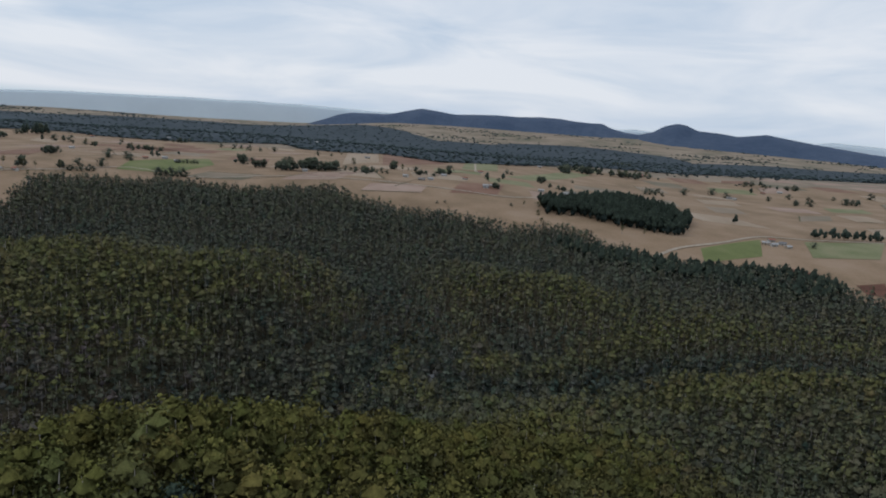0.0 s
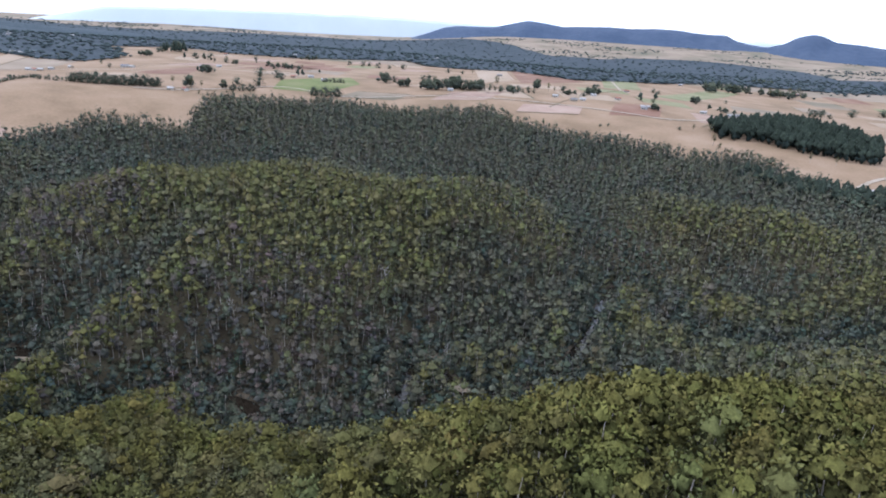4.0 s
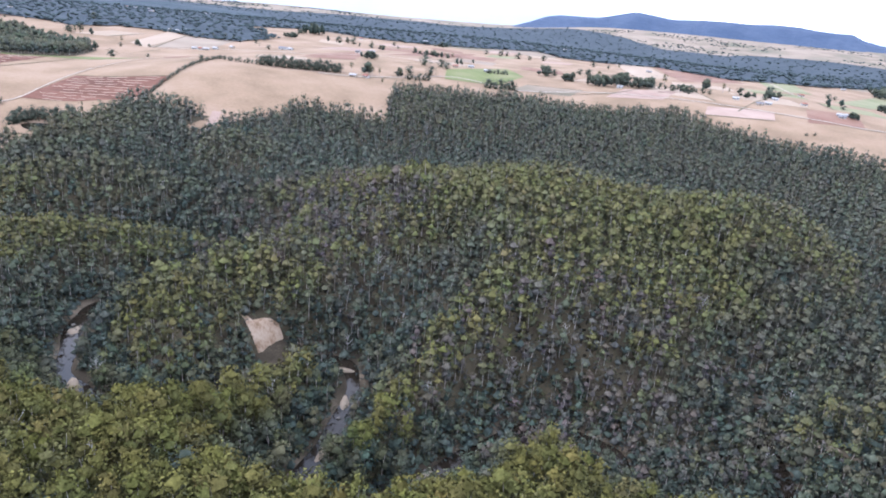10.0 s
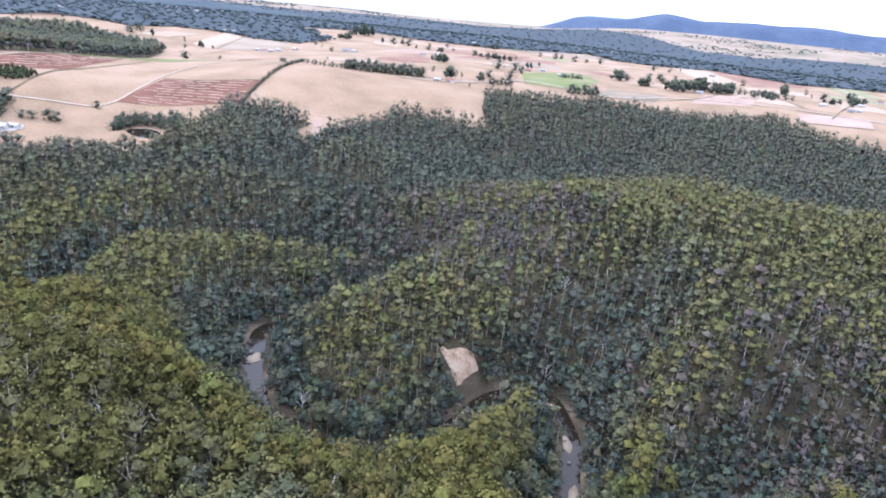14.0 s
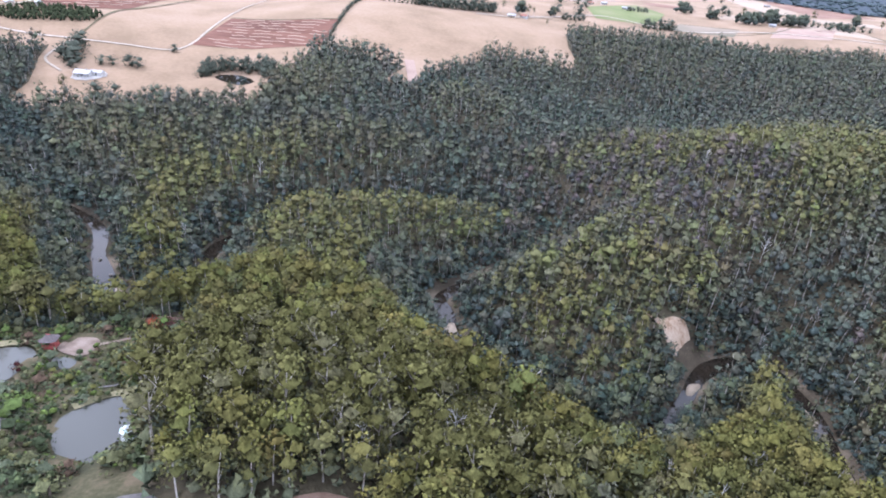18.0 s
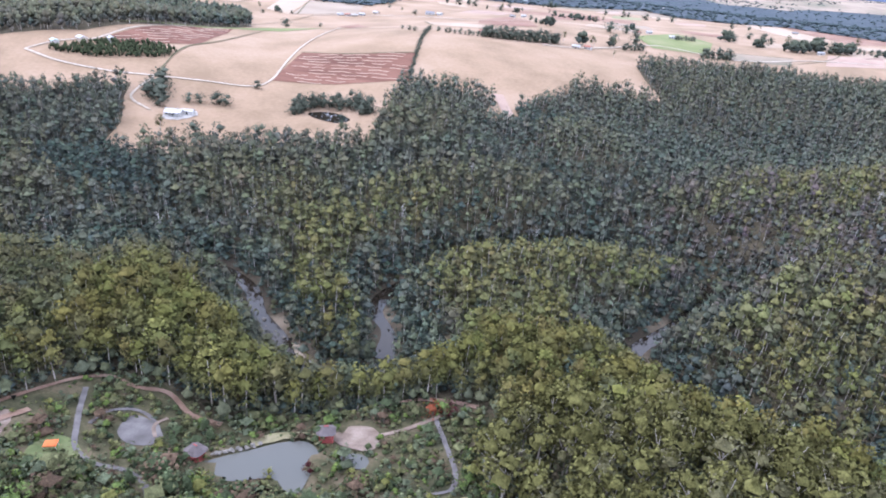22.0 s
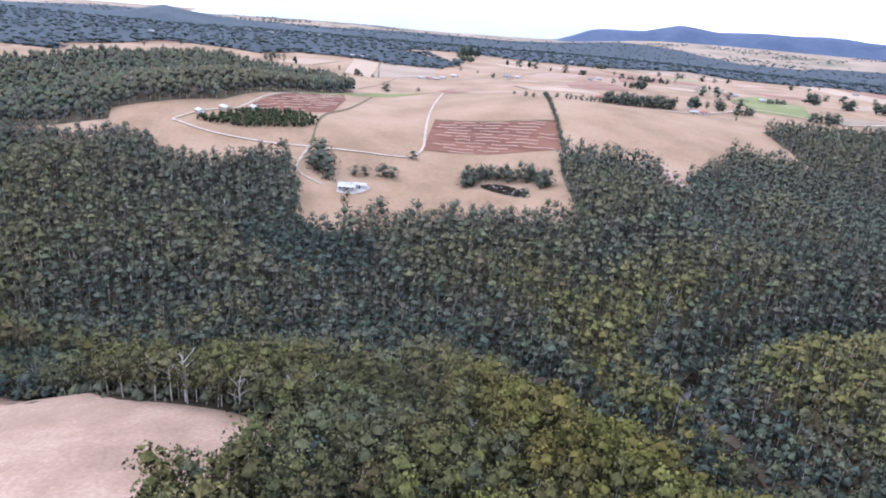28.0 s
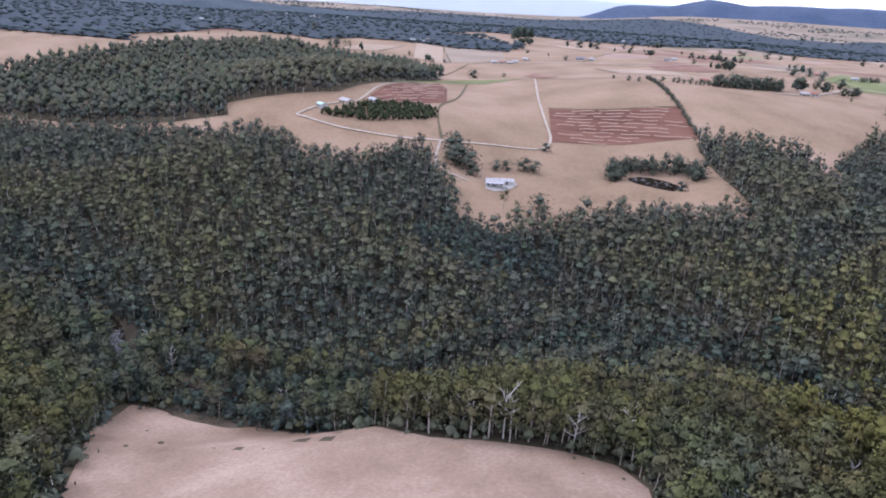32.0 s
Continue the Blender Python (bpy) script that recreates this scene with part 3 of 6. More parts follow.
def bank(name, side, mat, label):
    """One bank of the river: from a little under the water up to the foot of the slope."""
    p = smooth_line(list(RIVER[::2]), 4)
    d = np.gradient(p, axis=0)
    d /= np.linalg.norm(d, axis=1)[:, None]
    out = np.stack([-d[:, 1], d[:, 0]], 1) * side
    wob = 0.8 * np.sin(np.arange(len(p)) * 0.7 + side) + 0.6 * np.sin(np.arange(len(p)) * 0.31)
    rows, zs = [], []
    for off, up in ((3.0, -0.7), (3.8, 0.12), (4.8, 0.4), (7.2, 0.9), (12.5, None)):
        q = p + out * (off + wob)[:, None]
        rows.append(q)
        zs.append(np.full(len(p), WATER_LEVEL + up) if up is not None else height(q[:, 0], q[:, 1]) - 0.3)
    v = np.stack([np.column_stack([q, z]) for q, z in zip(rows, zs)], 1).reshape(-1, 3)
    faces = [(5 * i + k, 5 * i + k + 1, 5 * i + 6 + k, 5 * i + 5 + k) for i in range(len(p) - 1) for k in range(4)]
    if side > 0:
        faces = [f[::-1] for f in faces]
    return tagged(new(name, mesh_of(name, v, faces, mat, True)), label, "river bank", kind="structure")


draped("forest_floor", FOREST, M_LITTER, 0.12, "brown leaf litter under the gum forest", "ground")
draped("wood_floor", NORTH_WOOD, M_LITTER, 0.12, "brown leaf litter under the wood", "ground")
draped("near_paddock", NEAR_FIELD, M_PADDOCK, 0.35, "bare pinkish dry paddock above the river", "paddock")
draped("garden_ground", GARDEN, M_LAWN, 0.3, "rough garden ground of grass and mulch", "garden")
ribbon("river", list(RIVER[::2]), 12.0, M_WATER, 0, "dark tannin-stained river with still pools", "river", 3, level=WATER_LEVEL)
M_BANK = material("leafy_river_bank", [(0.030, 0.024, 0.016), (0.060, 0.048, 0.032), (0.150, 0.120, 0.085)], 0.05, 0.95, 1.2, 0.6, 0.2)
bank("river_bank_south", -1, M_BANK, "leaf-strewn earth bank with pale sand")
bank("river_bank_north", 1, M_BANK, "leaf-strewn earth bank with pale sand")
draped("clay_cliff", [(-361, 260.5), (-357, 260.8), (-354, 259.2), (-350, 263.2), (-347, 263.8), (-344, 264.6), (-341, 263.6), (-338.5, 261.4), (-337.5, 256.5), (-339, 252), (-342, 248.6), (-344.2, 249.9), (-347, 252.0), (-349.5, 253.2), (-352.6, 254.8), (-355.5, 256.4), (-358, 258.6)], M_CLIFF, 0.5, "bare pale clay slip above the river bend", "cliff")

ribbon("river_bank", [(-339, 258), (-332, 265.5), (-324, 270.5), (-313, 273), (-305, 270)], 2.2, M_SAND, 1.3, "pale undercut bank along the river bend", "river bank", 4, 0.6)
ribbon("river_bank", [(-346, 239), (-342, 246), (-337.5, 253), (-332, 261)], 6.0, M_CLIFF, 1.5, "pale clay scree at the foot of the slip", "river bank", 4, 0.5)
SAND_BARS = [(-312, 258, 9, 2.6, 0.2), (-436, 243, 3.5, 5, 0.3), (-403, 205, 3, 9, 0.8), (-294, 206, 2.4, 10, 0.05), (-576, 219, 2.6, 9, 0.75), (-299, 236, 2.2, 6, 0.3), (-193, 234, 2.6, 6, 0.4), (-105, 280, 8, 2.6, -0.2), (3, 356, 3, 6, 0.2), (48, 346, 3, 6, 0.4), (-340, 238, 2.4, 7, -0.4), (-256, 203, 3, 7, -0.5)]
for sx, sy, ra, rb, turn in SAND_BARS:
    ring = []
    for k in range(14):
        a = 2 * math.pi * k / 14
        u, v = ra * math.cos(a) * (0.9 + 0.2 * math.sin(3 * a + sx)), rb * math.sin(a) * (0.9 + 0.15 * math.cos(2 * a + sy))
        ring.append((sx + u * math.cos(turn) - v * math.sin(turn), sy + u * math.sin(turn) + v * math.cos(turn)))
    bm = bmesh.new()
    low = [bm.verts.new((x, y, WATER_LEVEL - 0.6)) for x, y in ring]
    up = [bm.verts.new((sx + (x - sx) * 0.8, sy + (y - sy) * 0.8, WATER_LEVEL + 0.5 + 0.15 * math.sin(i))) for i, (x, y) in enumerate(ring)]
    mid = bm.verts.new((sx, sy, WATER_LEVEL + 0.8))
    for k in range(14):
        j = (k + 1) % 14
        bm.faces.new((low[k], low[j], up[j], up[k]))
        bm.faces.new((up[k], up[j], mid))
    for f in bm.faces:
        f.smooth = True
    tagged(new("sand_bar", bm_mesh("sand_bar", bm, M_SAND)), "low bar of pale sand in the river", "sand bar", kind="structure")

# fields on the plateau
RED_B = [(-751, 599), (-699, 596), (-644, 608), (-637, 575), (-631, 548), (-688, 525), (-740, 518)]
RED_A = [(-886, 503), (-888, 560), (-884, 640), (-874, 690), (-852, 640), (-834, 563), (-852, 532), (-870, 508)]
field_b = draped("ploughed_field", RED_B, M_RED, 0.3, "red ploughed field with pale straw windrows", "field")
field_a = draped("ploughed_field", RED_A, M_RED, 0.3, "red ploughed field beside the farm track", "field")


def windrows(field, outline, a, b, gap, turn):
    """Broken rows of straw over a ploughed field, each its own low ridge."""
    rng = np.random.default_rng(int(abs(a)))
    p = np.array(outline, float)
    c, s = math.cos(turn), math.sin(turn)
    u, v = p @ [c, s], p @ [-s, c]
    for k, vv in enumerate(np.arange(v.min() + gap * 0.6, v.max(), gap)):
        uu = u.min() + rng.random() * a
        while uu < u.max():
            length = a * (0.6 + 0.8 * rng.random())
            m = np.array([[uu + length * q / 6, vv + 0.7 * math.sin(q * 1.1 + k)] for q in range(7)])
            xy = np.column_stack([m[:, 0] * c - m[:, 1] * s, m[:, 0] * s + m[:, 1] * c])
            keep = inside(xy[:, 0], xy[:, 1], p)
            if keep[0] and keep[-1] and keep[3]:
                z = height(xy[:, 0], xy[:, 1])
                w = b * (0.7 + 0.5 * rng.random())
                side = np.array([-s, c]) * w * 0.5
                verts = []
                for (x, y), h in zip(xy, z):
                    verts += [(x - side[0], y - side[1], h + 0.3), (x, y, h + 0.7), (x + side[0], y + side[1], h + 0.3)]
                faces = [(3 * i + j, 3 * i + j + 1, 3 * i + 4 + j, 3 * i + 3 + j) for i in range(6) for j in range(2)]
                part("windrow", mesh_of("windrow", verts, faces, M_WINDROW), field)
            uu += length + 3 + 5 * rng.random()


windrows(field_b, RED_B, 20, 0.8, 7.0, 0.03)
windrows(field_a, RED_A, 22, 0.8, 7.5, 1.05)
draped("pasture_strip", [(-914, 546), (-907, 592), (-885, 700), (-860, 740), (-799, 770), (-830, 715), (-872, 695), (-884, 645)], M_GREEN, 0.3, "thin strip of green pasture along a brow", "field")
KNOWN_FIELDS = [RED_A, RED_B]
for name, outline, mat, label in (
    ("pasture", [(-443, 942), (-379, 1080), (-340, 992), (-357, 878), (-424, 860)], M_GREEN, "bright green irrigated pasture"),
    ("brown_field", [(-654, 959), (-630, 1060), (-590, 1000), (-566, 905), (-608, 888), (-644, 901)], M_RED_PALE, "worked red-brown field"),
    ("brown_field", [(-579, 1279), (-500, 1420), (-490, 1227), (-576, 1060)], M_RED_PALE, "worked red-brown field"),
    ("brown_field", [(-1419, 1061), (-1434, 1222), (-1347, 1154), (-1315, 1031), (-1362, 954)], M_RED_PALE, "worked brown field on the western slope"),
    ("buff_field", [(-1020, 1123), (-968, 1097), (-929, 937), (-979, 965)], M_BUFF, "pale buff stubble field"),
    ("grey_field", [(-964, 1093), (-874, 1104), (-847, 995), (-926, 939)], M_FAR_LAND, "grazed grey-brown field"),
    ("brown_field", [(-802, 810), (-791, 853), (-757, 800), (-772, 770)], M_RED_PALE, "small patch of turned red soil"),
    ("buff_field", [(-228, 1640), (-160, 1680), (-118, 1276), (-170, 1150)], M_BUFF, "pale buff stubble field"),
    ("pink_field", [(-142, 1640), (-40, 1560), (15, 1324), (-104, 1196)], M_RED_PALE, "worked brown field"),
    ("pasture", [(64, 1540), (132, 1499), (113, 1264), (41, 1212)], M_GREEN_PALE, "thin green pasture"),
    ("pasture", [(114, 1152), (290, 1490), (342, 1470), (164, 1137)], M_GREEN_PALE, "thin green pasture"),
    ("pasture", [(305, 732), (399, 787), (367, 712), (292, 685)], M_GREEN, "green pasture beside the valley road"),
    ("pasture", [(455, 790), (573, 815), (505, 720), (425, 714)], M_GREEN_PALE, "green pasture beside the valley road"),
    ("ploughed_field", [(379, 677), (403, 660), (385, 638), (358, 642)], M_RED, "small red ploughed field"),
    ("ploughed_field", [(424, 632), (458, 640), (440, 600), (421, 608)], M_RED, "small red ploughed field"),
    ("brown_field", [(-690, 1290), (-600, 1330), (-440, 1340), (-430, 1240), (-517, 1221), (-640, 1235)], M_RED_PALE, "long strip of worked red-brown soil"),
    ("pasture", [(-900, 1852), (-850, 1890), (-781, 1781), (-819, 1698)], M_GREEN, "far green field"),
):
    draped(name, outline, mat, 0.35, label, "field")
    KNOWN_FIELDS.append(outline)
# the patchwork of dry paddocks between them
rng = np.random.default_rng(77)
PADDOCKS = ((M_STRAW_PINK, "pale grazed paddock"), (M_BUFF, "pale stubble paddock"), (M_RED_PALE, "worked brown paddock"), (M_GREEN_PALE, "thinly green paddock"), (M_FAR_LAND, "grey-brown grazed paddock"), (M_BUFF, "mown hay paddock"))
for i in range(-13, 12):
    for j in range(8, 22):
        u, v = i * 118 + 40 * math.sin(j * 1.7), j * (78 + 2.2 * j) + 25 * math.sin(i * 2.3)
        keep, pick = rng.random(), PADDOCKS[rng.integers(0, len(PADDOCKS))]
        lean, wide, deep = rng.normal(scale=16), 92 * (0.6 + 0.4 * rng.random()), 82 * (0.6 + 0.6 * rng.random())
        ring = [(u, v), (u + wide, v + lean), (u + wide + lean, v + deep + lean), (u + lean, v + deep)]
        edge = np.array([[ring[a][0] + (ring[(a + 1) % 4][0] - ring[a][0]) * q, ring[a][1] + (ring[(a + 1) % 4][1] - ring[a][1]) * q] for a in range(4) for q in (0, 0.33, 0.67)] + [(u + wide / 2, v + deep / 2)])
        taken = any(inside(edge[:, 0], edge[:, 1], o).any() for o in KNOWN_FIELDS + [FOREST, NORTH_WOOD, FAR_BELT, [(-960, 400), (-440, 400), (-440, 800), (-960, 800)]]) or any(inside(np.array([q[0] for q in o]), np.array([q[1] for q in o]), ring).any() for o in KNOWN_FIELDS)
        if keep < 0.75 and not taken:
            draped("paddock", ring, pick[0], 0.22, pick[1], "field")
            if keep < 0.4:
                ribbon("fence_strip", [ring[(i + j) % 4], ring[(i + j + 1) % 4]], 2.2, M_HEDGEROW, 0.5, "dark scrubby fence line between paddocks", "fence line", 6, 0.9)
TRACKS = (
    ([(-923, 461), (-886, 453), (-846, 458), (-816, 472), (-781, 488), (-747, 499), (-741, 520), (-747, 550), (-755, 587), (-766, 648), (-783, 773)], 2.1, "pale gravel farm track between dry paddocks"),
    ([(-816, 472), (-811, 440), (-804, 428), (-784, 420)], 1.8, "pale gravel drive to the farmhouse"),
    ([(-923, 461), (-914, 478), (-902, 491), (-890, 505), (-891, 560), (-888, 640)], 2.1, "pale gravel farm track along the ploughed field"),
    ([(232, 683), (277, 727), (343, 761), (408, 805), (462, 806), (574, 815)], 4.5, "pale valley road past a cluster of houses"),
    ([(82, 1560), (75, 1385), (66, 1186)], 4.0, "pale farm lane"),
    ([(-543, 735), (-507, 761), (-472, 809), (-416, 884), (-326, 867), (-222, 934), (-106, 939), (37, 900), (105, 893), (200, 960)], 4.0, "narrow pale country road"),
    ([(-894, 947), (-835, 979), (-737, 992), (-654, 950), (-560, 1010), (-430, 1010)], 4.0, "narrow country road past farmhouses"),
)
for k, (line, wide, label) in enumerate(TRACKS):
    ribbon("farm_track", line, wide, M_TRACK, 0.55 + 0.02 * k, label)
ribbon("farm_track", [(-535, 490), (-541, 512), (-548, 530), (-557, 551)], 8.0, M_STRAW_PINK, 0.5, "bare gap down through the forest edge")
FENCE_LINES = ([(-816, 474), (-835, 540), (-832, 600), (-845, 700)], [(-665, 736), (-720, 745), (-783, 768)], [(-663, 740), (-560, 760), (-445, 800)], [(-919, 944), (-968, 1097), (-999, 1215)], [(-894, 762), (-894, 947)], [(-752, 600), (-700, 597), (-644, 608)], [(-600, 880), (-500, 950), (-440, 1100)], [(-330, 866), (-250, 900), (-180, 1000), (-150, 1180)], [(-60, 900), (-20, 1000), (60, 1180)], [(130, 870), (200, 960), (330, 1000), (480, 990)], [(-740, 1000), (-700, 1200), (-640, 1400)], [(-470, 1140), (-300, 1250), (-60, 1300)])
for line in FENCE_LINES:
    ribbon("fence_strip", line, 1.6, M_HEDGEROW, 0.6, "rank grass along a paddock fence", "fence line", 6, 0.8)
draped("farm_dam", [(-682, 468), (-669, 475), (-651, 464), (-649, 447), (-667, 450), (-681, 459)], M_WATER, 0, "dark farm dam with a bare bank", "pond", level=high(-667, 461) + 0.35, rounded=3)
draped("house_yard", [(-771, 414), (-773, 429), (-761, 436), (-753, 430), (-760, 416)], M_YARD, 0.45, "white gravel yard round the farmhouse", "yard", rounded=2)


# ---- the distance: wooded hills, the ranges and a hazy headland over the sea ----
def range_mesh(name, eye, far, skyline, depth, mat, floor, label, seed, rough=1.0):
    """A ridge seen side on: heights follow a skyline of (bearing, rise in degrees), with spurs running down its front."""
    sk = np.array(skyline, float)
    az = np.arange(sk[0, 0], sk[-1, 0] + 0.01, 0.12)
    el = np.interp(az, sk[:, 0], sk[:, 1])
    el = np.convolve(np.pad(el, 2, mode="edge"), [0.1, 0.2, 0.4, 0.2, 0.1], mode="valid")
    top = eye[2] + far * np.tan(np.radians(el))
    rows = np.linspace(-1, 1, 13)
    verts = []
    for r in rows:
        for a, t in zip(az, top):
            d = far + r * depth
            spur = 0.55 + rough * 0.45 * noise.noise((a * 0.9 + seed, r * 1.2, 0.3)) + rough * 0.2 * noise.noise((a * 2.7, r * 3, seed))
            k = 1 - abs(r) ** (0.8 + 0.7 * max(0.0, spur))
            z = floor + (t - floor) * max(0.0, k)
            verts.append((eye[0] + d * math.sin(radians(a)), eye[1] + d * math.cos(radians(a)), z))
    n = len(az)
    faces = [(i * n + j, i * n + j + 1, (i + 1) * n + j + 1, (i + 1) * n + j) for i in range(len(rows) - 1) for j in range(n - 1)]
    return tagged(new(name, mesh_of(name, verts, faces, mat, True)), label, "mountain", kind="structure")


BACK = (-170.0, 20.0, 143.0)
range_mesh("mountain_range", BACK, 4480, [(-10.0, -1.66), (-8.0, -1.0), (-6.6, -0.45), (-5.5, -0.28), (-2.5, -0.2), (-0.9, 0.2), (0.3, 0.48), (1.6, 0.36), (3.2, 0.16), (4.8, 0.27), (6.9, 0.36), (8.6, 0.33), (10.5, 0.45), (12.2, 0.43), (13.4, 0.3), (14.8, 0.24), (15.7, 0.28), (16.4, -0.05), (17.5, -0.3), (18.7, -0.42), (19.8, -0.1), (20.6, 0.4), (21.6, 0.69), (22.3, 0.6), (23.2, 0.22), (25.0, 0.13), (26.2, -0.02), (28.2, 0.29), (29.5, 0.1), (31.7, -0.2), (35.3, -0.6), (42.0, -0.9), (46.0, -1.66)], 420, M_RANGE, 15, "forested mountain range on the skyline, coloured blue for haze", 3)
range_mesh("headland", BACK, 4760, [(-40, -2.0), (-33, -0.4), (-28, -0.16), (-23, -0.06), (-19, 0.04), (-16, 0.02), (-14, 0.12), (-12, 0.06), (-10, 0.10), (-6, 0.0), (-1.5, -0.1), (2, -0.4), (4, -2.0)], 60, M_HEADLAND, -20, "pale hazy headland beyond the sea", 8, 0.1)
range_mesh("far_range", BACK, 4740, [(13.5, -2.0), (16.5, -0.2), (18.2, 0.0), (20, -0.15), (22, -0.6), (29, -0.6), (32.5, 0.05), (36, -0.1), (40, -0.3), (46, -2.0)], 60, M_HEADLAND, -20, "far range behind the mountains, paled for haze", 9, 0.1)
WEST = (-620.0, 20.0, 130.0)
range_mesh("wooded_hill", WEST, 2450, [(-66, -2.7), (-60, -2.0), (-54, -1.5), (-50, -1.35), (-46.5, -1.55), (-43.5, -1.8), (-41, -1.75), (-38.4, -1.8), (-36.4, -1.45), (-34.9, -1.05), (-33, -1.4), (-30, -1.7), (-27, -1.9), (-23, -2.1), (-19, -2.5)], 620, M_NEAR_HILL, 15, "wooded hills behind the farmland, coloured dark blue for haze", 5)


# ---- trees ----
def blades(rng, centre, radius, count, size, flat=0.75, loose=0.5):
    """Leaf sprays over a clump: small triangles spread over its upper skin, leaning outwards; corners, then normals."""
    d = rng.normal(size=(count, 3))
    d[:, 2] = np.abs(d[:, 2]) * 0.9 - 0.3
    d /= np.linalg.norm(d, axis=1)[:, None]
    c = centre + d * radius * (0.86 + 0.24 * rng.random((count, 1))) * np.array([1, 1, flat])
    nrm = d + rng.normal(scale=loose, size=(count, 3))
    nrm /= np.linalg.norm(nrm, axis=1)[:, None]
    u = np.cross(nrm, rng.normal(size=(count, 3)))
    u /= np.linalg.norm(u, axis=1)[:, None]
    v = np.cross(nrm, u)
    s = size * (0.7 + 0.6 * rng.random((count, 1)))
    tri = np.stack([c - u * s * 0.6 - v * s * 0.4, c + u * s * 0.6 - v * s * 0.35, c + v * s * 0.75], 1)
    soft = d * 0.6 + nrm * 0.4
    tone = np.repeat(0.8 + 0.75 * rng.random((count, 1, 1)), 3, 2)
    return np.concatenate([tri, np.repeat(soft[:, None], 3, 1), tone], 1)


def ball(level):
    """The corners and triangles of a plain ball: 8 sides, or 20."""
    bm = bmesh.new()
    if level:
        bmesh.ops.create_icosphere(bm, subdivisions=level, radius=1)
    else:
        bmesh.ops.create_cone(bm, cap_ends=False, segments=4, radius1=1, radius2=0, depth=1)
        bm.clear()
        pts = [bm.verts.new(c) for c in ((1, 0, 0), (0, 1, 0), (-1, 0, 0), (0, -1, 0), (0, 0, 1), (0, 0, -1))]
        for k in range(4):
            bm.faces.new((pts[k], pts[(k + 1) % 4], pts[4]))
            bm.faces.new((pts[(k + 1) % 4], pts[k], pts[5]))
    bm.verts.index_update()
    v = np.array([q.co[:] for q in bm.verts])
    t = np.array([[q.index for q in p.verts] for p in bm.faces])
    bm.free()
    return v / np.linalg.norm(v, axis=1)[:, None], t


BALLS = {0: ball(0), 1: ball(1), 2: ball(2)}


def lump(rng, centre, radius, flat, level, tone=1.0):
    """An uneven rounded clump."""
    v, t = BALLS[level]
    r = radius * (0.82 + 0.36 * rng.random((len(v), 1)))
    a = rng.random() * 6.28
    turn = np.array([[math.cos(a), -math.sin(a), 0], [math.sin(a), math.cos(a), 0], [0, 0, 1]])
    p = (v * r) @ turn.T * np.array([1, 1, flat])
    nr = v @ turn.T
    keep = v[t][:, :, 2].mean(1) > -0.45
    return np.concatenate([(p + centre)[t], nr[t], np.full((len(t), 1, 3), tone)], 1)[keep]


def crown_template(seed, cores, lumps, sprays, size, spread=0.26, low=0.40, top=1.0, level=1, tall=1.0, small=0.30):
    """The crown of a tree one unit high: a few large rounded masses, one leading, roughened by small clumps and leaf sprays."""
    rng = np.random.default_rng(seed)
    out, masses = [], []
    for i in range(cores):
        f = i / max(1, cores - 1)
        lead = i == cores - 1
        a = i * 2.4 + rng.random() * 1.2
        r = 0.0 if lead else spread * (0.45 + 0.25 * rng.random())
        cr = spread * (0.66 if lead else 0.42 + 0.16 * rng.random())
        z = top - cr * tall * 1.05 if lead else low + (top - low) * (0.22 + 0.38 * f)
        c = np.array([r * math.cos(a), r * math.sin(a), z])
        masses.append((c, cr))
        # core masses darker than the sprays: inner shade put into their tone
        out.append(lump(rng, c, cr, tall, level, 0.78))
    for i in range(lumps):
        c, cr = masses[i % cores]
        d = rng.normal(size=3)
        d[2] = abs(d[2]) * 0.8 - 0.15
        d /= np.linalg.norm(d)
        q = c + d * cr * np.array([1, 1, tall]) * 0.92
        out.append(lump(rng, q, spread * small * (0.7 + 0.6 * rng.random()), 0.8, 0, 0.8 + 0.4 * rng.random()))
    for c, cr in masses:
        if sprays:
            out.append(blades(rng, c, cr * 1.08, sprays, size, tall))
    t = np.concatenate(out)
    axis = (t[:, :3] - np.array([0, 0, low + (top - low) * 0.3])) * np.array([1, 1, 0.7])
    # tops toned paler and yellower, lower leaves darker: young growth plus painted top light
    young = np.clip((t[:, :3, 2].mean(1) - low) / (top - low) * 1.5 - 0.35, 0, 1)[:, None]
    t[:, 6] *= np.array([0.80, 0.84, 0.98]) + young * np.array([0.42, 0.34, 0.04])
    t[:, 3:6] = t[:, 3:6] * 0.72 + 0.38 * axis / (np.linalg.norm(axis, axis=2)[:, :, None] + 1e-6)
    t[:, 3:6] /= np.linalg.norm(t[:, 3:6], axis=2)[:, :, None] + 1e-6
    return t


def stem(a, b, ra, rb, sides):
    """A tapered round piece from a to b, as triangles."""
    a, b = np.array(a, float), np.array(b, float)
    d = (b - a) / np.linalg.norm(b - a)
    u = np.cross(d, [0.3, 0.9, 0.1])
    u /= np.linalg.norm(u)
    v = np.cross(d, u)
    t = [2 * math.pi * k / sides for k in range(sides)]
    lo = [a + ra * (u * math.cos(q) + v * math.sin(q)) for q in t]
    hi = [b + rb * (u * math.cos(q) + v * math.sin(q)) for q in t]
    out = []
    for k in range(sides):
        j = (k + 1) % sides
        out += [[lo[k], lo[j], hi[j]], [lo[k], hi[j], hi[k]]]
    return np.array(out)


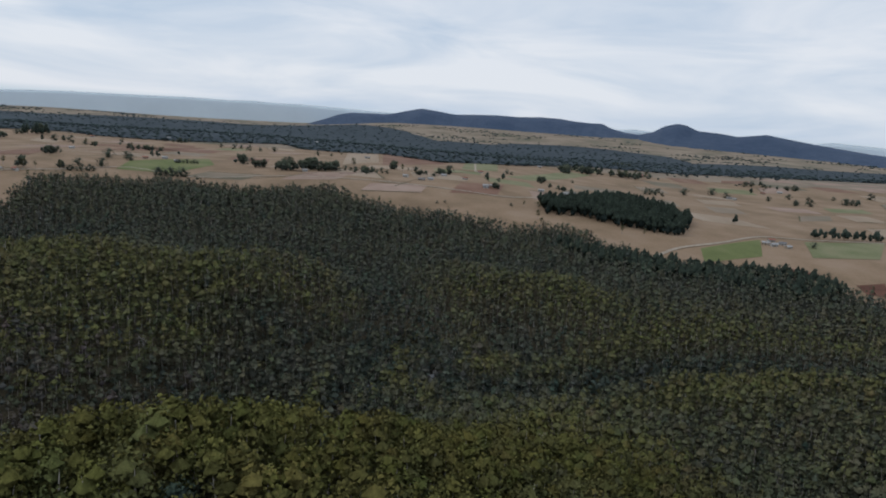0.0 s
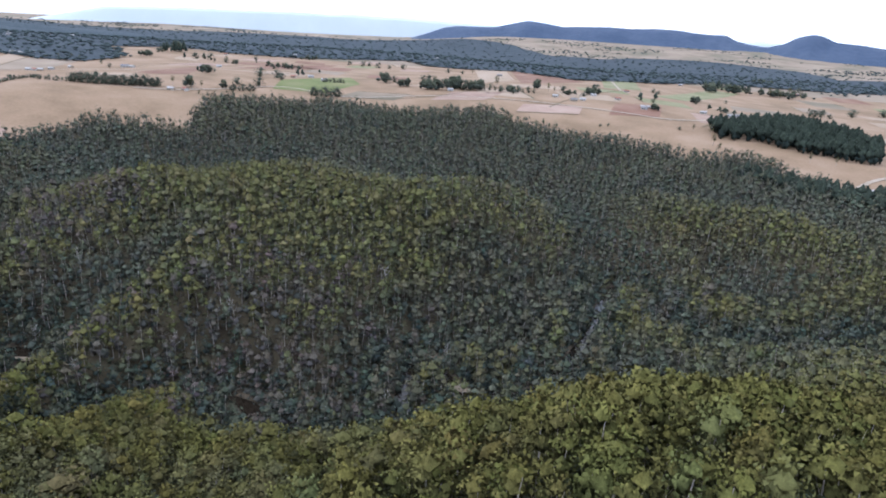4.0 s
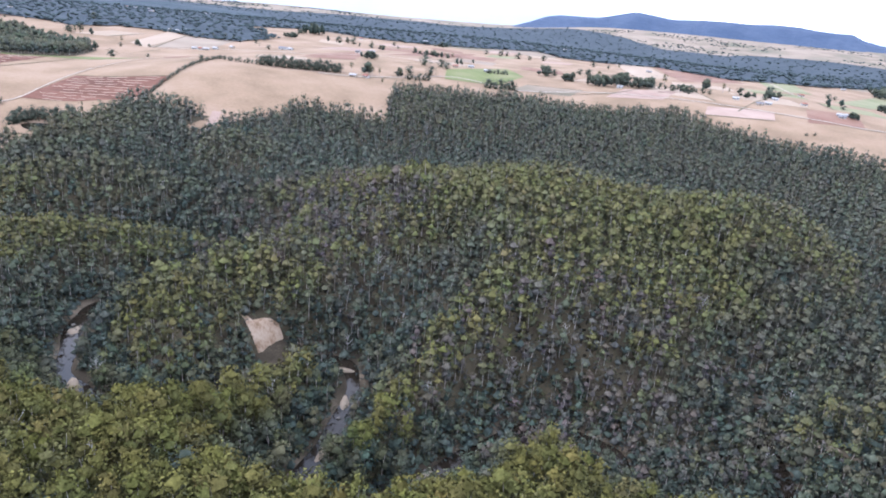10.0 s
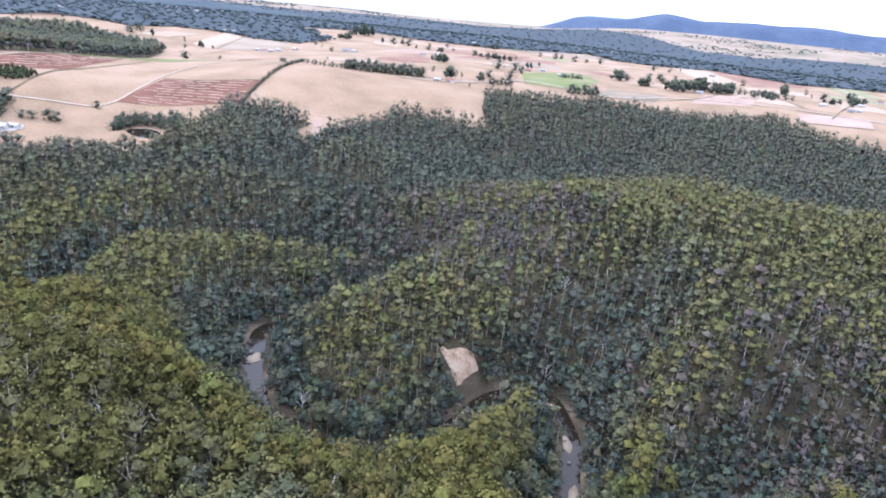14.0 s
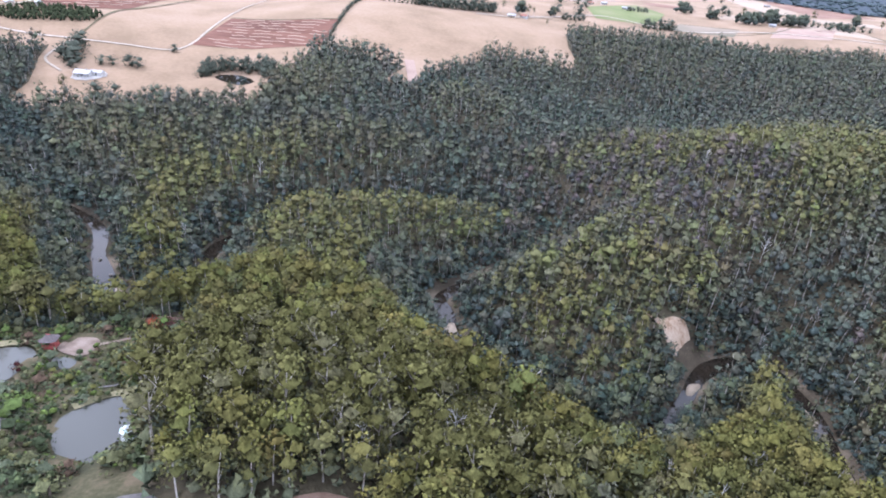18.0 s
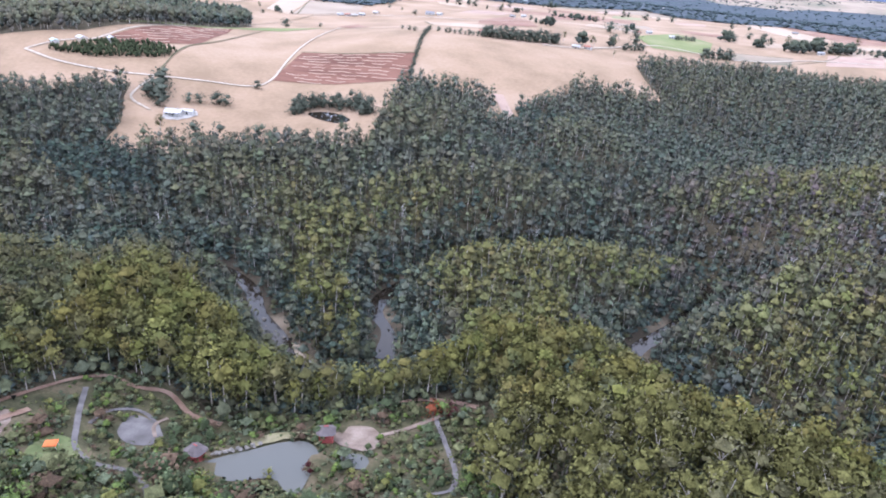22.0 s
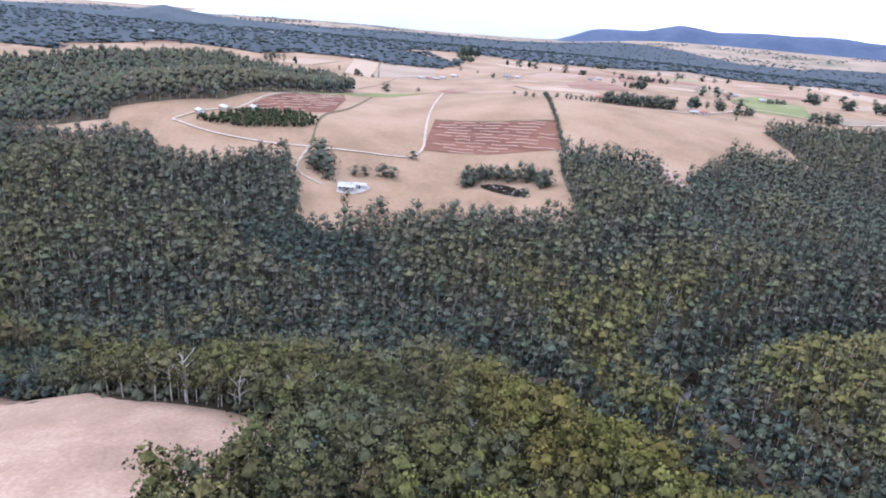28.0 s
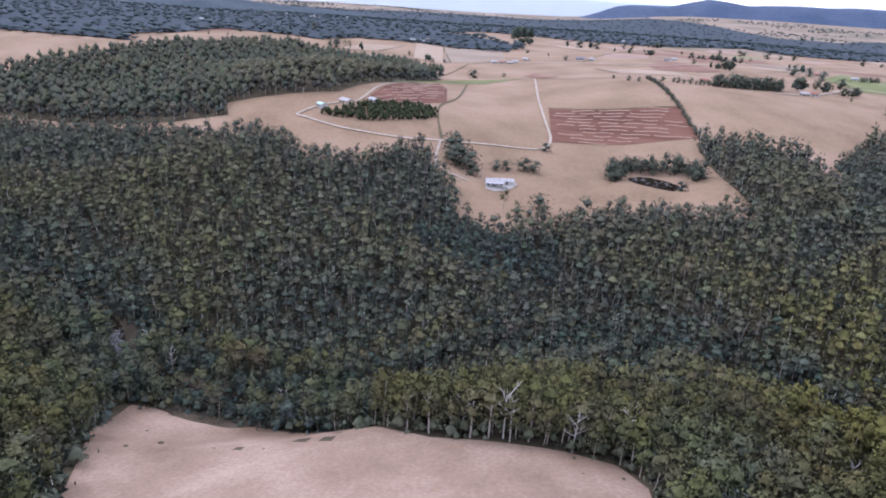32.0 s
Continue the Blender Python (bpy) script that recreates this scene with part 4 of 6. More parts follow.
def trunk_template(seed, sides=5, limbs=4, thick=0.016, reach=0.2, top=0.85):
    rng = np.random.default_rng(seed)
    bend = rng.normal(scale=0.02, size=2)
    mid, tip = np.array([bend[0], bend[1], 0.5]), np.array([bend[0] * 2.4, bend[1] * 2.4, top])
    out = [stem((0, 0, -0.06), mid, thick, thick * 0.72, sides), stem(mid, tip, thick * 0.72, thick * 0.2, sides)]
    for i in range(limbs):
        z = 0.42 + 0.34 * i / max(1, limbs)
        a = i * 2.4 + rng.random()
        foot = mid * (z / 0.5) if z < 0.5 else mid + (tip - mid) * (z - 0.5) / (top - 0.5)
        end = foot + np.array([math.cos(a) * reach, math.sin(a) * reach, 0.16 + 0.08 * rng.random()])
        out.append(stem(foot, end, thick * 0.45, thick * 0.12, max(3, sides - 2)))
    return np.concatenate(out)


def scattered(outline, spacing, rng, keep=None):
    """Jittered places over an outline of the plan."""
    p = np.asarray(outline, float)
    xs, ys = np.arange(p[:, 0].min(), p[:, 0].max(), spacing), np.arange(p[:, 1].min(), p[:, 1].max(), spacing * 0.9)
    x, y = np.meshgrid(xs, ys)
    x = x + (np.arange(len(ys)) % 2)[:, None] * spacing * 0.5
    x, y = x.ravel() + rng.uniform(-0.42, 0.42, x.size) * spacing, y.ravel() + rng.uniform(-0.42, 0.42, y.size) * spacing
    ok = inside(x, y, p)
    if keep is not None:
        ok &= keep(x, y)
    return x[ok], y[ok]


def planted(templates, x, y, z, tall, wide, rng):
    """The triangles of many trees at once; for each triangle the number of its tree, its soft normals and its tone."""
    which = rng.integers(0, len(templates), len(x))
    tris, owner, soft, tone = [], [], [], []
    for k, tp in enumerate(templates):
        i = np.nonzero(which == k)[0]
        if not len(i):
            continue
        a = rng.uniform(0, 2 * math.pi, len(i))
        c, s = np.cos(a)[:, None, None], np.sin(a)[:, None, None]
        t = tp[None]
        w, h = wide[i][:, None, None], tall[i][:, None, None]
        q = np.concatenate([(t[..., 0:1] * c[..., None] - t[..., 1:2] * s[..., None]) * w[..., None], (t[..., 0:1] * s[..., None] + t[..., 1:2] * c[..., None]) * w[..., None], t[..., 2:3] * h[..., None]], -1)
        at = np.stack([x[i], y[i], z[i]], 1)[:, None, None, :]
        if tp.shape[1] == 7:
            m = t[:, :, 3:6]
            c4, s4 = c[..., None], s[..., None]
            lean = np.concatenate([m[..., 0:1] * c4 - m[..., 1:2] * s4, m[..., 0:1] * s4 + m[..., 1:2] * c4, np.broadcast_to(m[..., 2:3], (len(i), len(tp), 3, 1))], -1)
            soft.append(lean.reshape(-1, 3))
        tris.append((q[:, :, :3] + at).reshape(-1, 3, 3))
        owner.append(np.repeat(i, len(tp)))
        tone.append(np.tile(tp[:, 6] if tp.shape[1] == 7 else np.ones((len(tp), 3)), (len(i), 1)))
    return np.concatenate(tris), np.concatenate(owner), np.concatenate(soft) if soft else None, np.concatenate(tone)


def triangles_mesh(name, tris, mat, colour=None, soft=None, tone=None):
    me = mesh_of_arrays(name, tris.reshape(-1, 3), np.arange(len(tris) * 3).reshape(-1, 3), mat)
    if soft is not None:
        at = me.attributes.new("clump_normal", "FLOAT_VECTOR", "POINT")
        at.data.foreach_set("vector", soft.astype(np.float32).ravel())
    if tone is not None:
        at = me.attributes.new("leaf_tone", "FLOAT", "FACE")
        at.data.foreach_set("value", tone.astype(np.float32))
    if colour is not None:
        at = me.attributes.new("tree_colour", "FLOAT_COLOR", "FACE")
        at.data.foreach_set("color", np.column_stack([colour, np.ones(len(colour))]).astype(np.float32).ravel())
    return me


def patch(x, y, size, shift=0.0):
    """A slow, uneven variation over the plan, about -1 to 1."""
    return (np.sin(x / size + 1.7 * np.sin(y / size * 0.8 + shift)) + np.sin(y / size * 1.3 + 1.3 * np.sin(x / size * 0.7 + 2 + shift))) * 0.5


def gum_crown(seed, tufts, sprays, size, spread, low, reach=0.4, flat=0.9, cores=2, level=0):
    """A eucalypt's crown, one unit high: a dense uneven dome, widest above the middle, feathered all over by tufts of leaf sprays."""
    rng = np.random.default_rng(seed)
    lean = rng.normal(scale=0.03, size=2)
    out = []

    def girth(f):
        return spread * (0.34 + 0.66 * math.sin(math.pi * min(1.0, 0.12 + 0.70 * (1 - f))))

    for i in range(cores):
        f = (i + 0.35) / cores
        c = np.array([0.28 * spread * math.cos(i * 2.6 + seed) + lean[0] * f, 0.28 * spread * math.sin(i * 2.6 + seed) + lean[1] * f, low + (1 - low) * (0.06 + 0.84 * f)])
        r = girth(f) * 0.56
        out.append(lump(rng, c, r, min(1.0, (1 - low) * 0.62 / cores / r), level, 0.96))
    for i in range(tufts):
        f = (i + 0.1 + 0.8 * rng.random()) / tufts
        a = i * 2.4 + rng.random() * 1.5
        r = girth(f) * (0.58 + 0.42 * rng.random()) * (0.35 if i >= tufts - 2 else 1.0)
        cr = spread * reach * (0.72 + 0.56 * rng.random())
        z = low + (1.0 - low) * (0.03 + 0.97 * f) - cr * flat * 0.8
        c = np.array([r * math.cos(a) + lean[0] * f, r * math.sin(a) + lean[1] * f, z])
        t = blades(rng, c, cr, sprays, size, flat, 0.5)
        t[:, 6] = (0.94 + 0.12 * rng.random()) * (0.90 + 0.20 * rng.random((len(t), 1)))
        out.append(t)
    t = np.concatenate(out)
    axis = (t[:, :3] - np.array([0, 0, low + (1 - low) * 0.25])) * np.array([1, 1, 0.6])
    # leaf tone rises with height: yellower young tips, and overhead light painted in
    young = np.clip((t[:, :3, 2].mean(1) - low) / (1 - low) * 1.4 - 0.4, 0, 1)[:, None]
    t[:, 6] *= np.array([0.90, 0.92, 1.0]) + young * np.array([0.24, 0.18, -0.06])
    t[:, 3:6] = t[:, 3:6] * 0.42 + 0.6 * axis / (np.linalg.norm(axis, axis=2)[:, :, None] + 1e-6) + np.array([0, 0, 0.25])
    t[:, 3:6] /= np.linalg.norm(t[:, 3:6], axis=2)[:, :, None] + 1e-6
    return t


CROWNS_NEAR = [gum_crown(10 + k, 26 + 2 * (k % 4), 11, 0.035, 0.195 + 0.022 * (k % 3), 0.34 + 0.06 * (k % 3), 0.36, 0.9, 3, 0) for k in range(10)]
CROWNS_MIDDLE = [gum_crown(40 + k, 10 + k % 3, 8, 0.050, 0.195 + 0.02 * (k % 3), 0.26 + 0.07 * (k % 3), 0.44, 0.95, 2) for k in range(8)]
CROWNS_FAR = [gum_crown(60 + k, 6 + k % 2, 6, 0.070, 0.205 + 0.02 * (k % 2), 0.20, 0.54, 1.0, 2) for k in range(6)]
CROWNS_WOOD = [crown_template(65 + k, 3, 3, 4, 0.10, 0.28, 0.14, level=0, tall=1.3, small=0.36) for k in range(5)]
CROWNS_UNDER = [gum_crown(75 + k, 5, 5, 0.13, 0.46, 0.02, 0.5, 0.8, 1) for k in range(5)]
TRUNKS_NEAR = [trunk_template(80 + k, 3, 1, 0.015, 0.10) for k in range(5)]
TRUNKS_MIDDLE = [trunk_template(90 + k, 3, 0) for k in range(4)]
TRUNKS_FAR = [trunk_template(95 + k, 3, 0) for k in range(2)]

OLIVE, YELLOW, BOTTLE, TEAL, BROWN = (np.array(c) for c in ((0.088, 0.090, 0.049), (0.111, 0.107, 0.036), (0.071, 0.089, 0.075), (0.062, 0.081, 0.068), (0.106, 0.094, 0.082)))


def leaf_colours(x, y, z, rng):
    """Yellow-green gums on the spurs, darker ones on the slopes, with sunlit crests, valley shade and haze in their
    colour; blue-green wattle by the water, browned scrub in two places.
    """
    d = line_distance(x, y, RIVER)
    behind = y - 322 - 118 * step(-470, -330, x) - 60 * step(-60, 60, x)
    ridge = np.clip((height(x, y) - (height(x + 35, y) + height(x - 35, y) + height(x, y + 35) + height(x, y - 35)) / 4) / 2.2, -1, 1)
    # crests yellower, as sunlit tops look: light put into the leaf colour
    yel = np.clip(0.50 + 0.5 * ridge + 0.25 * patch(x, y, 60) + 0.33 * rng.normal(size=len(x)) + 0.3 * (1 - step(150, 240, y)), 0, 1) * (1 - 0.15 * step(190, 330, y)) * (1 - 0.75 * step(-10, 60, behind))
    # olive and yellow turn paler and greyer with distance: haze in the leaf colour
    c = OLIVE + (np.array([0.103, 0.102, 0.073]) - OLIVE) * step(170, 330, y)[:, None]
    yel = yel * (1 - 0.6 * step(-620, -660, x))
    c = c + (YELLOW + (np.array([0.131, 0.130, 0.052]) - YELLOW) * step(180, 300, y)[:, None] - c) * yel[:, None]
    # hollows and back slopes darker: valley shade and haze put into the leaves
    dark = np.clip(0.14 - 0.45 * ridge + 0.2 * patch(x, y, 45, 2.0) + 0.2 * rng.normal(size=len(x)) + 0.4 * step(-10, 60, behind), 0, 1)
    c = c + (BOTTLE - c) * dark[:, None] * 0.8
    wet = (rng.random(len(x)) < 0.38 * (1 - step(8, 34, d))) | (rng.random(len(x)) < 0.03)
    wet |= (np.hypot((x + 755) / 50, (y - 330) / 26) + 0.4 * rng.random(len(x)) < 1.1)
    wet |= (np.hypot((x + 515) / 40, (y - 505) / 30) + 0.6 * rng.random(len(x)) < 1.0)
    c = np.where(wet[:, None], TEAL * (0.7 + 0.45 * rng.random((len(x), 1))), c)
    scrub = np.zeros(len(x))
    for sx, sy, sr in ((-196, 268, 34), (-385, 375, 36), (-345, 340, 28), (-170, 250, 22), (-235, 258, 20)):
        scrub = np.maximum(scrub, np.exp(-((x - sx) ** 2 + (y - sy) ** 2) / (2 * sr * sr)))
    c = np.where((rng.random(len(x)) < scrub * 0.6)[:, None], BROWN, c)
    return c * (0.86 + 0.36 * rng.random((len(x), 1))) * (1 + 0.04 * rng.normal(size=(len(x), 3))), wet, scrub


def in_reach(x, y):
    """What lies along the flight, and no further to its sides than can be seen."""
    return (x > -800 - 1.15 * y) & (x < 60 + 0.85 * y)


def clear_of_openings(x, y):
    ok = in_reach(x, y) & (line_distance(x, y, RIVER) > river_room(x, y))
    for o in (NEAR_FIELD, GARDEN, ROAD_END, SPUR):
        ok &= ~inside(x, y, o)
    ok &= ~inside(x, y, SLIP)
    return ok


def stand(name, outline, spacing, crowns, trunks, tall, label, seed, keep, mat=M_FOREST, bark=M_BARK, under=0.0):
    rng = np.random.default_rng(seed)
    x, y = scattered(outline, spacing, rng, keep)
    z = height(x, y)
    col, wet, scrub = leaf_colours(x, y, z, rng)
    h = tall * (0.68 + 0.46 * rng.random(len(x)) + 0.10 * patch(x, y, 24, 1.0) + 0.16 * (rng.random(len(x)) < 0.06)) * np.where(wet, 0.66, 1.0) * (1 - 0.18 * np.clip(scrub, 0, 1))
    w = h * (0.80 + 0.35 * rng.random(len(x))) * np.where(wet, 1.5, 1.0)
    top = new(name)
    tagged(top, label, "forest", kind="stuff")
    tris, own, soft, tone = planted(crowns, x, y, z, h, w, rng)
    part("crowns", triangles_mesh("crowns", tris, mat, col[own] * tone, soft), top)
    tris, own, soft, tone = planted(trunks, x, y, z, h, h, rng)
    part("trunks", triangles_mesh("trunks", tris, bark), top)
    if under:
        x, y = scattered(outline, under, rng, lambda x, y: keep(x, y) | (inside(x, y, SPUR) & ~inside(x, y, GARDEN) & ~inside(x, y, ROAD_END) & (name == "gum_forest_near")))
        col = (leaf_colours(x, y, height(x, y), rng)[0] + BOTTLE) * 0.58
        h = 9.0 * (0.55 + 0.6 * rng.random(len(x)))
        tris, own, soft, tone = planted(CROWNS_UNDER, x, y, height(x, y) - 0.5, h, h * 0.95, rng)
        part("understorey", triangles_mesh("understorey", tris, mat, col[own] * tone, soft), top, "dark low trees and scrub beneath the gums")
    return len(x)


FOREST_BANDS = ((92, 215, 5.6, CROWNS_NEAR, TRUNKS_NEAR, "gum_forest_near"), (215, 430, 5.8, CROWNS_MIDDLE, TRUNKS_MIDDLE, "gum_forest_hill"), (430, 860, 6.4, CROWNS_FAR, TRUNKS_FAR, "gum_forest_slope"))
for k, (lo, hi, gap, crowns, trunks, name) in enumerate(FOREST_BANDS):
    stand(name, FOREST, gap, crowns, trunks, 16.0, "dense olive-green eucalyptus forest with pale trunks", 300 + k, lambda x, y, lo=lo, hi=hi: (y >= lo) & (y < hi) & clear_of_openings(x, y), under=(4.6, 5.6, 9.0)[k])
stand("gum_wood", NORTH_WOOD, 8.0, CROWNS_WOOD, TRUNKS_FAR, 15.0, "dark eucalyptus wood on a far slope", 320, lambda x, y: in_reach(x, y) & (np.hypot((x + 1062) / 17, (y - 724) / 16) > 1))

# low scrub and wattle that fills the river flats
rng = np.random.default_rng(325)
sx, sy = scattered([(-1100, 120), (300, 120), (300, 460), (-1100, 460)], 4.6, rng, lambda x, y: in_reach(x, y) & inside(x, y, FOREST) & ~inside(x, y, GARDEN) & ~inside(x, y, NEAR_FIELD) & ~inside(x, y, SLIP))
sd = line_distance(sx, sy, RIVER)
ok = (sd > river_room(sx, sy) - 1.0) & (sd < 20)
sx, sy = sx[ok], sy[ok]
sh = 6.5 * (0.5 + 0.8 * rng.random(len(sx)))
CROWNS_SCRUB = [gum_crown(120 + k, 7, 6, 0.09, 0.40, 0.03, 0.44, 0.9, 2) for k in range(5)]
tris, own, soft, tone = planted(CROWNS_SCRUB, sx, sy, height(sx, sy) - 0.3, sh, sh * 1.1, rng)
sc = np.where(rng.random((len(sx), 1)) < 0.4, TEAL, np.where(rng.random((len(sx), 1)) < 0.5, BOTTLE, OLIVE)) * (0.65 + 0.6 * rng.random((len(sx), 1)))
tagged(new("riverside_scrub", triangles_mesh("riverside_scrub", tris, M_FOREST, sc[own] * tone, soft)), "blue-green wattle scrub along the river", "scrub", kind="stuff")

# the far belt: a closed canopy, roughened by blunt tree tops, both tinted blue for haze
draped("woodland_canopy", FAR_BELT, M_CANOPY, 1.2, "closed canopy of woodland across the plain, tinted slate blue for haze", "woodland")
rng = np.random.default_rng(330)
CROWNS_SPECK = [crown_template(70 + k, 1, 3, 0, 0.3, 0.40, 0.1, level=0, tall=0.8, small=0.4) for k in range(4)]
bx, by = scattered(FAR_BELT, 32.0, rng, lambda x, y: in_reach(x, y) & (y < 2300))
ex, ey = scattered(FAR_BELT, 75.0, rng, lambda x, y: in_reach(x, y) & (y >= 2300))
front = np.array(FAR_BELT_FRONT, float)
fd = np.concatenate([[0], np.cumsum(np.linalg.norm(np.diff(front, axis=0), axis=1))])
fs = np.arange(0, fd[-1], 9.0)
fx, fy = np.interp(fs, fd, front[:, 0]) + rng.normal(scale=6, size=len(fs)), np.interp(fs, fd, front[:, 1]) + rng.normal(scale=7, size=len(fs))
ox, oy = scattered([(-3200, 1500), (2400, 1500), (2400, 4000), (-3200, 4000)], 30.0, rng, lambda x, y: in_reach(x, y) & ~inside(x, y, FAR_BELT) & (patch(x, y, 110, 3.0) + 0.8 * patch(x, y, 38, 1.0) + 0.3 * patch(x, y, 420) > 0.75 - 0.4 * step(2800, 3300, y)))
low = np.concatenate([np.full(len(bx) + len(ex), -1.0), np.full(len(fx) + len(ox), -2.0)])
bx, by = np.concatenate([bx, ex, fx, ox]), np.concatenate([by, ey, fy, oy])
bh = 11 * (0.6 + 0.6 * rng.random(len(bx)))
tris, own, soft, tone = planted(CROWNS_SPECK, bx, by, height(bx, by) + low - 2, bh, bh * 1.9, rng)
# extra blue in these leaves stands for haze
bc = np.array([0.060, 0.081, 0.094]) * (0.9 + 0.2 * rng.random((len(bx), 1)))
tagged(new("distant_woodland", triangles_mesh("distant_woodland", tris, M_WOODLAND, bc[own] * tone, soft)), "blue-green woodland belt far across the plain, greyed for haze", "woodland", kind="stuff")


# ---- single trees, as things of their own ----
def tree_mesh(name, template, mat):
    t = template
    if t.shape[1] == 7:
        return triangles_mesh(name, t[:, :3], mat, None, t[:, 3:6].reshape(-1, 3), t[:, 6].mean(1))
    return triangles_mesh(name, t, mat)


class Kind:
    """A kind of tree: a few shapes, each built once as trunk with crown, then copied to its places."""

    def __init__(self, name, category, crowns, trunks, leaf, bark):
        self.name, self.category, self.made = name, category, []
        for c, t in zip(crowns, trunks):
            self.made.append((tree_mesh("trunk", t, bark), tree_mesh("crown", c, leaf) if c is not None else None))

    def plant(self, x, y, tall, wide, turn, label, group="", z=None, shape=None):
        k = (shape if shape is not None else int(abs(x * 7 + y * 3))) % len(self.made)
        trunk, crown = self.made[k]
        ob = new(self.name, trunk)
        ob.matrix_world = pose(x, y, high(x, y) if z is None else z, 0, 0, turn) @ Matrix.Diagonal((wide, wide, tall, 1))
        tagged(ob, label, self.category, group)
        if crown:
            c = new("crown", crown)
            c.parent = ob
        return ob


def dead_template(seed):
    """A leafless tree: trunk, limbs and finer branches."""
    rng = np.random.default_rng(seed)
    out = [trunk_template(seed, 6, 0, 0.016, top=0.98)]
    for i in range(9):
        z = 0.36 + 0.055 * i
        a = i * 2.4 + rng.random()
        foot = np.array([0, 0, z])
        reach = 0.24 * (1.15 - z) + 0.06 * rng.random()
        end = foot + np.array([math.cos(a) * reach, math.sin(a) * reach, 0.10 + 0.10 * rng.random()])
        out.append(stem(foot, end, 0.010, 0.004, 4))
        for q in range(3):
            b = a + (q - 1) * 0.9
            tip = end + np.array([math.cos(b) * 0.08, math.sin(b) * 0.08, 0.05 + 0.05 * rng.random()])
            out.append(stem(foot + (end - foot) * (0.5 + 0.25 * q), tip, 0.006, 0.002, 3))
    return np.concatenate(out)


SHORT_TRUNK = [trunk_template(150 + k, 6, 2, 0.03, 0.12, 0.62) for k in range(4)]
GUM_TREE = Kind("gum_tree", "tree", CROWNS_NEAR, [trunk_template(160 + k, 6, 4, 0.017, 0.12) for k in range(10)], M_GUM_LIGHT, M_BARK)
SPARSE_GUM = Kind("gum_tree", "tree", [gum_crown(170 + k, 22, 11, 0.036, 0.22, 0.44, 0.32, 0.85, 2) for k in range(4)], [trunk_template(180 + k, 6, 6, 0.019, 0.18) for k in range(4)], M_GUM, M_BARK)
ROUND_TREE = Kind("shade_tree", "tree", [gum_crown(190 + k, 18, 10, 0.062, 0.42, 0.03, 0.38, 0.9, 3) for k in range(4)], SHORT_TRUNK, M_OAK, M_DARK_BARK)
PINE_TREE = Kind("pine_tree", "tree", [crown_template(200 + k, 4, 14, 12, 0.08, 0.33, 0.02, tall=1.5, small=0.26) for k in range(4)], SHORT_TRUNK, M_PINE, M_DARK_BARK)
WATTLE_TREE = Kind("wattle_tree", "tree", [gum_crown(210 + k, 18, 10, 0.062, 0.44, 0.03, 0.36, 0.9, 3) for k in range(4)], SHORT_TRUNK, M_WATTLE, M_DARK_BARK)
DEAD_TREE = Kind("dead_tree", "tree", [None] * 4, [dead_template(220 + k) for k in range(4)], None, M_DEAD)
KINDS = {"o": (ROUND_TREE, "dark rounded shade tree standing in dry farmland", 1.4), "g": (SPARSE_GUM, "pale-trunked gum tree standing in dry farmland", 0.95), "p": (PINE_TREE, "dark dense pine standing in dry farmland", 0.9)}

FARMLAND_TREES_EAST = [
    (-310, 1044, 15, "o"), (-444, 864, 13, "o"), (-469, 812, 10, "g"), (-494, 779, 14, "g"), (-469, 747, 8, "g"), (-533, 772, 9, "o"), (-448, 1024, 10, "p"),
    (-444, 1034, 10, "p"), (-632, 1200, 10, "g"), (-583, 1247, 11, "g"), (-274, 1015, 12, "o"), (-236, 1046, 17, "g"), (-215, 1044, 14, "o"), (-202, 1028, 15, "o"),
    (-185, 1015, 17, "o"), (-175, 1038, 12, "o"), (-140, 1072, 19, "g"), (-130, 1018, 10, "o"), (-110, 1002, 7, "o"), (-73, 1120, 15, "g"), (-8, 1022, 8, "o"),
]
FARMLAND_TREES_FAR_EAST = [
    (77, 1041, 13, "p"), (95, 1033, 7, "o"), (0, 816, 4, "o"), (10, 822, 4, "o"), (175, 1112, 11, "o"), (251, 1224, 6, "o"), (404, 1477, 21, "g"),
    (414, 1444, 20, "g"), (450, 1499, 23, "g"), (521, 1643, 13, "o"), (462, 1467, 20, "g"), (398, 1246, 10, "g"), (426, 1259, 10, "o"), (130, 827, 14, "g"),
    (123, 783, 14, "g"), (124, 760, 11, "g"), (134, 731, 9, "o"), (175, 744, 8, "o"), (69, 754, 5, "o"), (96, 837, 5, "o"), (113, 842, 9, "g"),
]
FARMLAND_TREES_NORTH = [
    (-525, 791, 12, "g"), (-491, 798, 10, "g"), (-442, 1115, 7, "p"), (-445, 1045, 5, "p"), (-470, 854, 11, "o"), (-303, 1064, 11, "o"), (-254, 1111, 13, "o"),
    (-250, 1077, 10, "o"), (-226, 1063, 11, "o"), (-269, 1139, 10, "o"), (-698, 741, 4, "o"), (-683, 717, 5, "o"), (-674, 706, 5, "o"), (-651, 716, 5, "o"),
    (-981, 949, 12, "g"), (-963, 924, 6, "o"), (-945, 945, 5, "o"), (-928, 945, 5, "o"), (-853, 773, 11, "o"), (-822, 804, 5, "o"), (-948, 1120, 6, "o"),
    (-944, 1147, 6, "o"),
]
